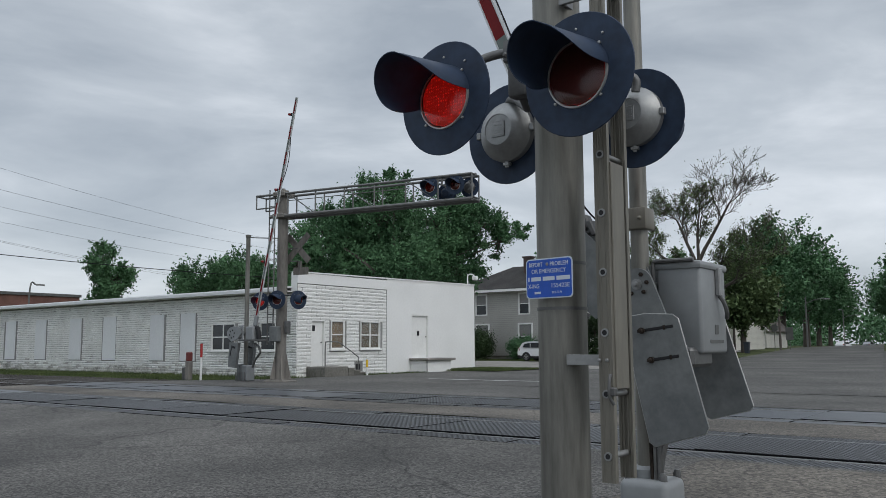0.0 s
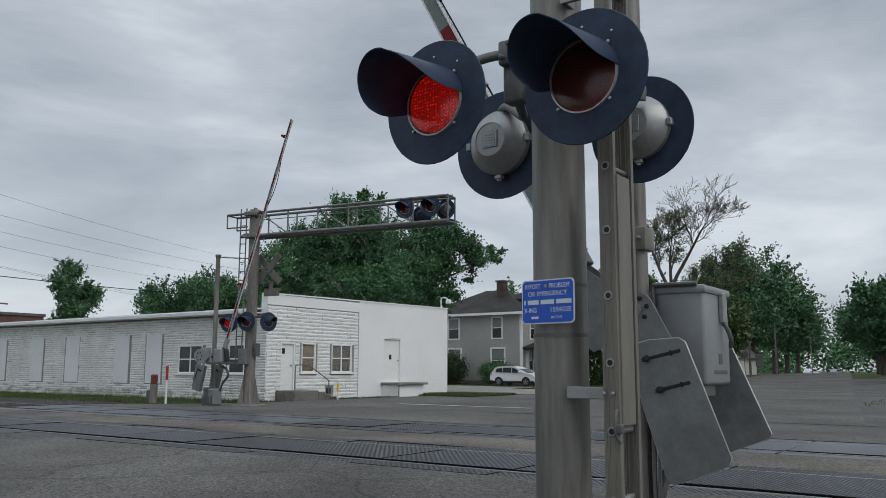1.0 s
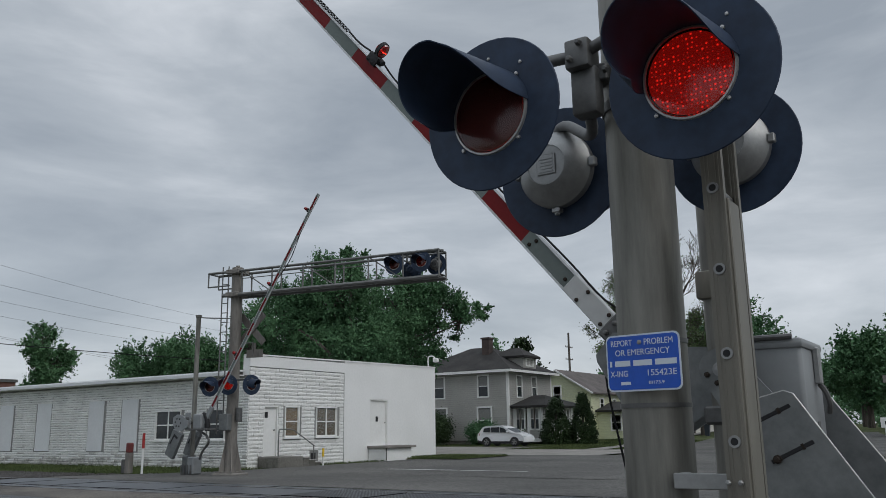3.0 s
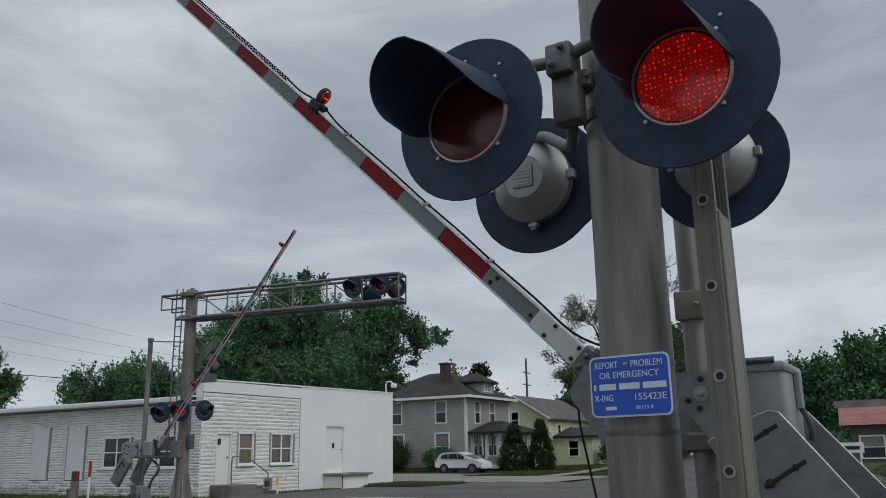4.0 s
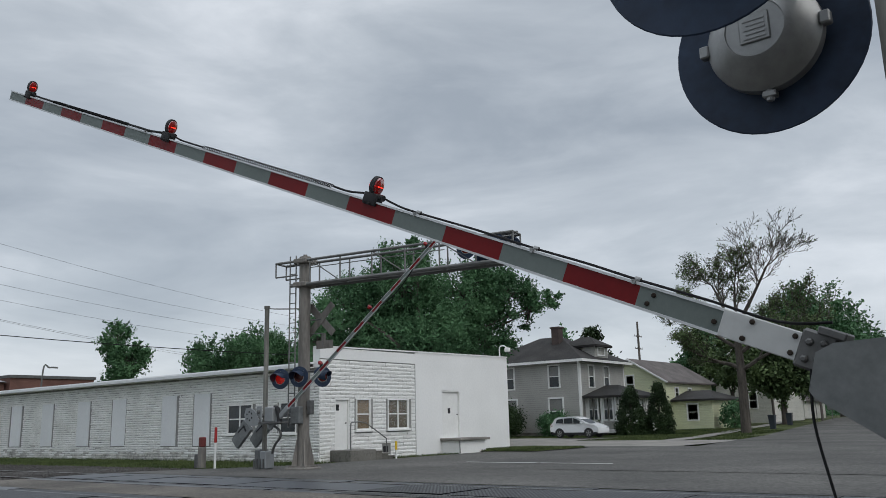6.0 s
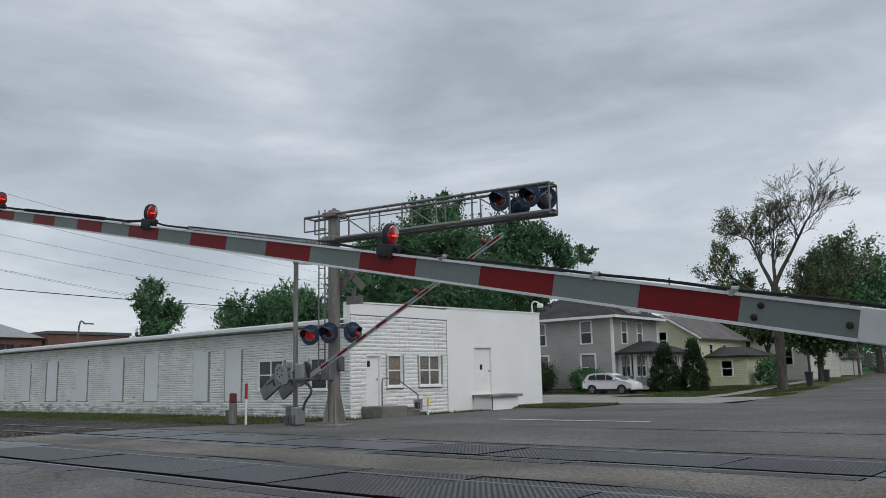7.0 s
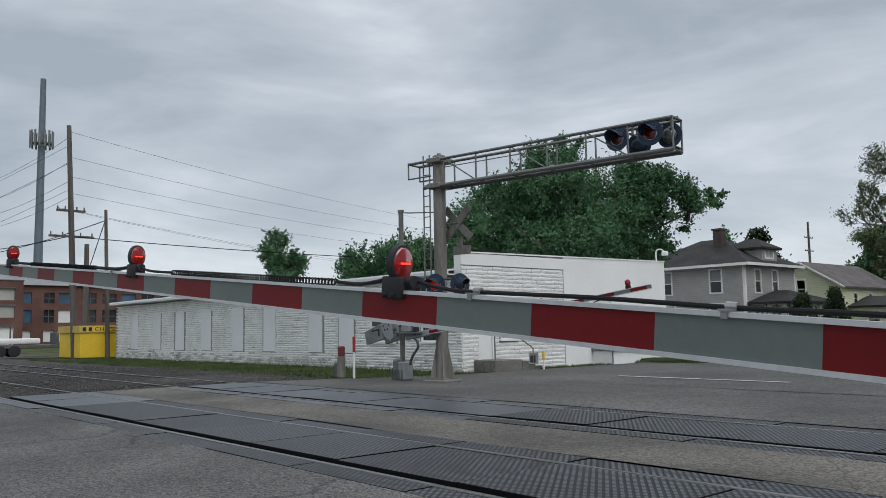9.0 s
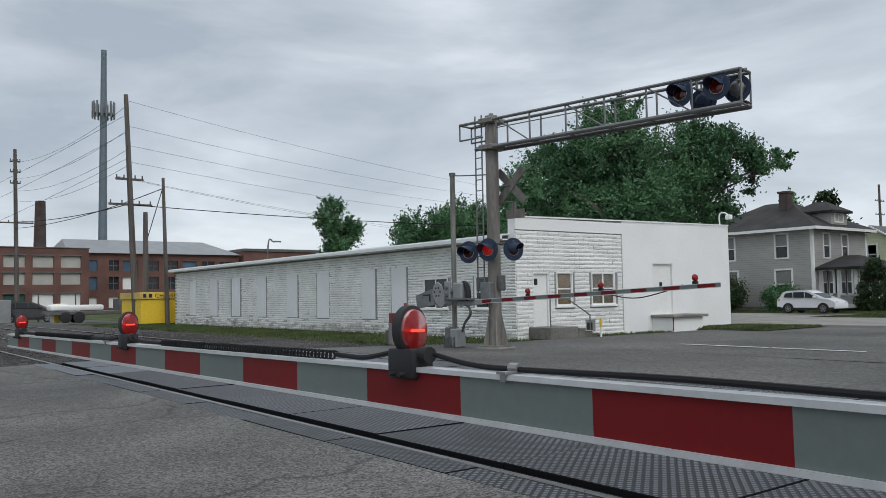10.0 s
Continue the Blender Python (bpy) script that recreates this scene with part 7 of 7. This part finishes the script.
tracks = thing("crossing_surface", "dark ribbed rubber crossing panels between and beside the rails", "crossing panels", kind="structure")
for ra, rb in ((R1, R2), (R3, R4)):
    for y0, y1 in ((ra - 0.36, ra - 0.038), (ra + 0.21, rb - 0.038), (rb + 0.038, rb + 0.42)):
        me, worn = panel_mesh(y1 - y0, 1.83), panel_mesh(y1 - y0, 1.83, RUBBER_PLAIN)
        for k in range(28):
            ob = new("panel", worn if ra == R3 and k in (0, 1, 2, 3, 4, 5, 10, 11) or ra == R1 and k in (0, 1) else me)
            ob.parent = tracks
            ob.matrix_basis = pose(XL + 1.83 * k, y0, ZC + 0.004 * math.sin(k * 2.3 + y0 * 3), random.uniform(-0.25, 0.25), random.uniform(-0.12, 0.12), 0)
tie_me = mesh_of("tie", box(B(), (-0.115, -1.25, -0.18), (0.115, 1.25, 0.0), bevel=0.012), TIE, smooth=False)
for yc in ((R1 + R2) / 2, (R3 + R4) / 2):
    bed = thing("track_ties", "dark timber ties under the rails", "ties", kind="structure")
    for k in range(70):
        ob = new("tie", tie_me)
        ob.parent = bed
        ob.matrix_basis = pose(XL - 0.4 - 0.55 * k, yc + random.uniform(-0.04, 0.04), ZC - 0.07, 0, 0, random.uniform(-1.5, 1.5))

# rock faced blocks of the white building
def block_mesh(l, h, seed):
    """One rough faced block, its outer face towards -y."""
    rng = random.Random(seed)
    bm = B()
    nx, nz = 4, 2
    f = [[bm.verts.new((i * l / nx, -(0.004 + rng.uniform(0.006, 0.03)) if 0 < i < nx else 0.0, 0)) for i in range(nx + 1)] for j in range(nz + 1)]
    for j in range(nz + 1):
        for i in range(nx + 1):
            v = f[j][i]
            v.co.z = j * h / nz + (rng.uniform(-0.012, 0.012) if 0 < j < nz else rng.uniform(-0.006, 0.004))
            v.co.y = -rng.uniform(0.008, 0.03) if 0 < j < nz else -rng.uniform(0.0, 0.012)
    for j in range(nz):
        for i in range(nx):
            bm.faces.new((f[j][i], f[j][i + 1], f[j + 1][i + 1], f[j + 1][i]))
    edge = [f[0][i] for i in range(nx + 1)] + [f[j][nx] for j in range(1, nz + 1)] + [f[nz][i] for i in range(nx - 1, -1, -1)] + [f[j][0] for j in range(nz - 1, 0, -1)]
    back = [bm.verts.new((v.co.x, 0.03, v.co.z)) for v in edge]
    ring_faces(bm, edge, back)
    return bm


CH, CL, CHS = 0.14, 0.5, 0.1
front_me = [mesh_of("block", block_mesh(CL - 0.008, CH - 0.012, 100 + i), WHITE_BLOCK, smooth=False) for i in range(6)]
half_me = [mesh_of("block", block_mesh(CL / 2 - 0.008, CH - 0.012, 200 + i), WHITE_BLOCK, smooth=False) for i in range(4)]


def clear(u0, u1, v0, v1, holes):
    return not any(u1 > a + 0.02 and u0 < b - 0.02 and v1 > c + 0.02 and v0 < d - 0.02 for a, b, c, d in holes)


# front: blocks as parts
for c in range(32):
    z = -0.18 + CH * c
    if z + CH > 3.64:
        break
    u = YL + 0.02 - (CL / 2 if c % 2 else 0)
    while u < 19.85:
        for uu, ll, mm in ((u, CL, front_me),) if u >= YL and u + CL <= 19.92 and clear(u, u + CL, z, z + CH, front_holes) else ((u, CL / 2, half_me), (u + CL / 2, CL / 2, half_me)):
            if uu >= YL - 0.001 and uu + ll <= 20.1 and clear(uu, uu + ll, z, z + CH, front_holes):
                ob = new("block", random.choice(mm))
                ob.parent = bldg
                ob.matrix_basis = pose(BX - 0.03 + random.uniform(0, 0.012), uu, z, 0, 0, 90)
        u += CL
# long side: joined, too many to pick apart
vs, fs, soiled = [], [], []
temp = []
for i in range(8):
    b8 = block_mesh(CL - 0.008, CHS - 0.012, 300 + i)
    b8.verts.index_update()
    temp.append(([tuple(v.co) for v in b8.verts], [[v.index for v in f.verts] for f in b8.faces]))
    b8.free()
temp2 = []
for i in range(4):
    b8 = block_mesh(CL / 2 - 0.008, CHS - 0.012, 400 + i)
    b8.verts.index_update()
    temp2.append(([tuple(v.co) for v in b8.verts], [[v.index for v in f.verts] for f in b8.faces]))
    b8.free()
for c in range(36):
    z = -0.18 + CHS * c
    if z + CHS > 3.3:
        break
    u = BX - 0.02 - CL + (CL / 2 if c % 2 else 0)
    while u > XF:
        cell = ((u, CL, temp),) if u + CL <= BX and clear(u, u + CL, z, z + CHS, side_holes) else ((u, CL / 2, temp2), (u + CL / 2, CL / 2, temp2))
        for uu, ll, tt in cell:
            if uu + ll <= BX + 0.001 and clear(uu, uu + ll, z, z + CHS, side_holes):
                tv, tf = random.choice(tt)
                o = len(vs)
                dy = random.uniform(-0.02, 0.008)
                vs += [(uu + x, YL + dy + y, z + q) for x, y, q in tv]
                fs += [[o + i for i in f] for f in tf]
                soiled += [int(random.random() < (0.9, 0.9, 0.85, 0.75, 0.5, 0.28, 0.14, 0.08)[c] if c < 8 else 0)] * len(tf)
        u -= CL
me = bpy.data.meshes.new("side_blocks")
me.from_pydata(vs, [], fs)
me.materials.append(WHITE_BLOCK)
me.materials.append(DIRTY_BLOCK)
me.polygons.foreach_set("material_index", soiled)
ob = new("side_blocks", me)
ob.parent = bldg
tagged(ob, "rough white painted blocks of the long wall", kind="stuff")


def tufts(name, zones, n, h, label, seed, material=BLADE, lift=-0.06):
    """Grass as many narrow blades over rectangles (x0, x1, y0, y1)."""
    rng = np.random.default_rng(seed)
    area = np.array([(b - a) * (d - c) for a, b, c, d in zones])
    pick = rng.choice(len(zones), n, p=area / area.sum())
    z = np.array(zones)[pick]
    x, y = z[:, 0] + (z[:, 1] - z[:, 0]) * rng.random(n), z[:, 2] + (z[:, 3] - z[:, 2]) * rng.random(n)
    g = np.array([level(q) for q in y]) + lift
    a, hh = rng.random(n) * math.pi, h * rng.uniform(0.4, 1.5, n)
    dx, dy = np.cos(a) * hh * 0.22, np.sin(a) * hh * 0.22
    lean = rng.normal(0, 0.35, (n, 2)) * hh[:, None]
    v = np.stack([np.stack([x - dx, y - dy, g], 1), np.stack([x + dx, y + dy, g], 1), np.stack([x + lean[:, 0], y + lean[:, 1], g + hh], 1)], 1).reshape(-1, 3)
    me = bpy.data.meshes.new(name)
    me.from_pydata(v.tolist(), [], [(3 * i, 3 * i + 1, 3 * i + 2) for i in range(n)])
    me.materials.append(material)
    return tagged(new(name, me), label, "grass", kind="stuff")


tufts("grass", [(-55, -20.8, 9.4, 14.4), (-22, -20.9, 17, 21.4), (-22, -20.2, 23.5, 27.5)], 40000, 0.085, "rough green grass along the foot of the white wall", 5)
tufts("grass", [(-45, -23.5, 45.2, 50), (-25.4, -20.5, 38.6, 46), (-28, -21.5, 46, 64), (-18.9, -16.6, 40, 46), (-20.5, -18.6, 48, 58)], 42000, 0.1, "mown lawn before the houses", 6)
tufts("grass", [(-22.1, -18.5, 23, 27.3)], 9000, 0.07, "green grass on the verge by the dock", 8, lift=0.02)
tufts("grass", [(-3.6, 12, 24, 60)], 16000, 0.1, "pale roadside grass", 7)
# loose ballast stones
rng = np.random.default_rng(9)
vs, fs = [], []
OCT = [(1, 0, 0), (-1, 0, 0), (0, 1, 0), (0, -1, 0), (0, 0, 1), (0, 0, -1)]
for _ in range(9000):
    x, y = XL - abs(rng.normal(0, 10)), rng.uniform(-2.8, 9.4)
    s = rng.uniform(0.018, 0.045)
    o = len(vs)
    vs += [(x + a * s * rng.uniform(0.7, 1.3), y + b * s * rng.uniform(0.7, 1.3), level(y) - 0.02 + c * s * 0.8) for a, b, c in OCT]
    fs += [(o + i, o + j, o + k) for i in (0, 1) for j in (2, 3) for k in (4, 5)]
me = bpy.data.meshes.new("ballast_stones")
me.from_pydata(vs, [], fs)
me.materials.append(STONE)
tagged(new("ballast_stones", me), "loose grey ballast stones", "stones", kind="stuff")
# worn stop line and lane marks
for x0, x1, y, w in ((-16.0, -13.4, 14.9, 0.16), (-13.3, -11.0, 14.9, 0.14)):
    bm = B()
    box(bm, (x0, y, level(y) + 0.02), (x1, y + w, level(y) + 0.026))
    solid("road_marking", bm, ROADPAINT, "worn white stop line on the asphalt", "road marking", group="road markings", kind="structure")


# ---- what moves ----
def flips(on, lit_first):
    """Rows of a plate that turns its lit side forward at the times in on, to imitate flashing."""
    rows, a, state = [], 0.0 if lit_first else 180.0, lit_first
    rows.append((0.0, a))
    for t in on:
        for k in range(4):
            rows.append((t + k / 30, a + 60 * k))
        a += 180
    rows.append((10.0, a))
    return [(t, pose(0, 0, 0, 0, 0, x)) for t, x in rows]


def motions():
    swing = (
        (0, 67.4), (0.5, 64.8), (1, 61.4), (1.5, 58.2), (2, 55.3), (3.5, 46.6), (4, 44.2), (4.5, 40.4), (5, 35.0), (5.5, 28.8), (6, 22.9), (6.8, 13.2),
        (7.5, 8.4), (8, 7.8), (8.5, 6.8), (9, 5.1), (9.5, 2.5), (10, -0.5))
    walk(arm, [(t, pose(GX, GY, GZ, 0, a, 0)) for t, a in swing])
    walk(dangle, [(t, pose(-0.56, -0.05, -0.36, 0, -a, 0)) for t, a in swing])
    far_swing = (
        (0, 76.0), (0.5, 72.6), (1, 69.0), (1.5, 65.3), (2, 61.8), (3.5, 52.0), (4, 48.9), (4.5, 45.5), (5, 42.3), (5.5, 39.2), (6, 35.8), (7.5, 19.0),
        (8, 14.2), (8.5, 9.8), (9, 7.0), (9.5, 4.6), (10, 2.2))
    walk(far_arm, [(t, pose(FX, FY, FZ, 0, -a, 0)) for t, a in far_swing])
    for hub, y in weights:
        walk(hub, [(t, pose(WX, y, WZ, 0, -a, 0)) for t, a in far_swing])
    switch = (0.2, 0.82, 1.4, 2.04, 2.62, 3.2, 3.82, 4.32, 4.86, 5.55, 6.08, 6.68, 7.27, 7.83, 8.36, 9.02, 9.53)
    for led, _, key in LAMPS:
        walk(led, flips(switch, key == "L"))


motions()
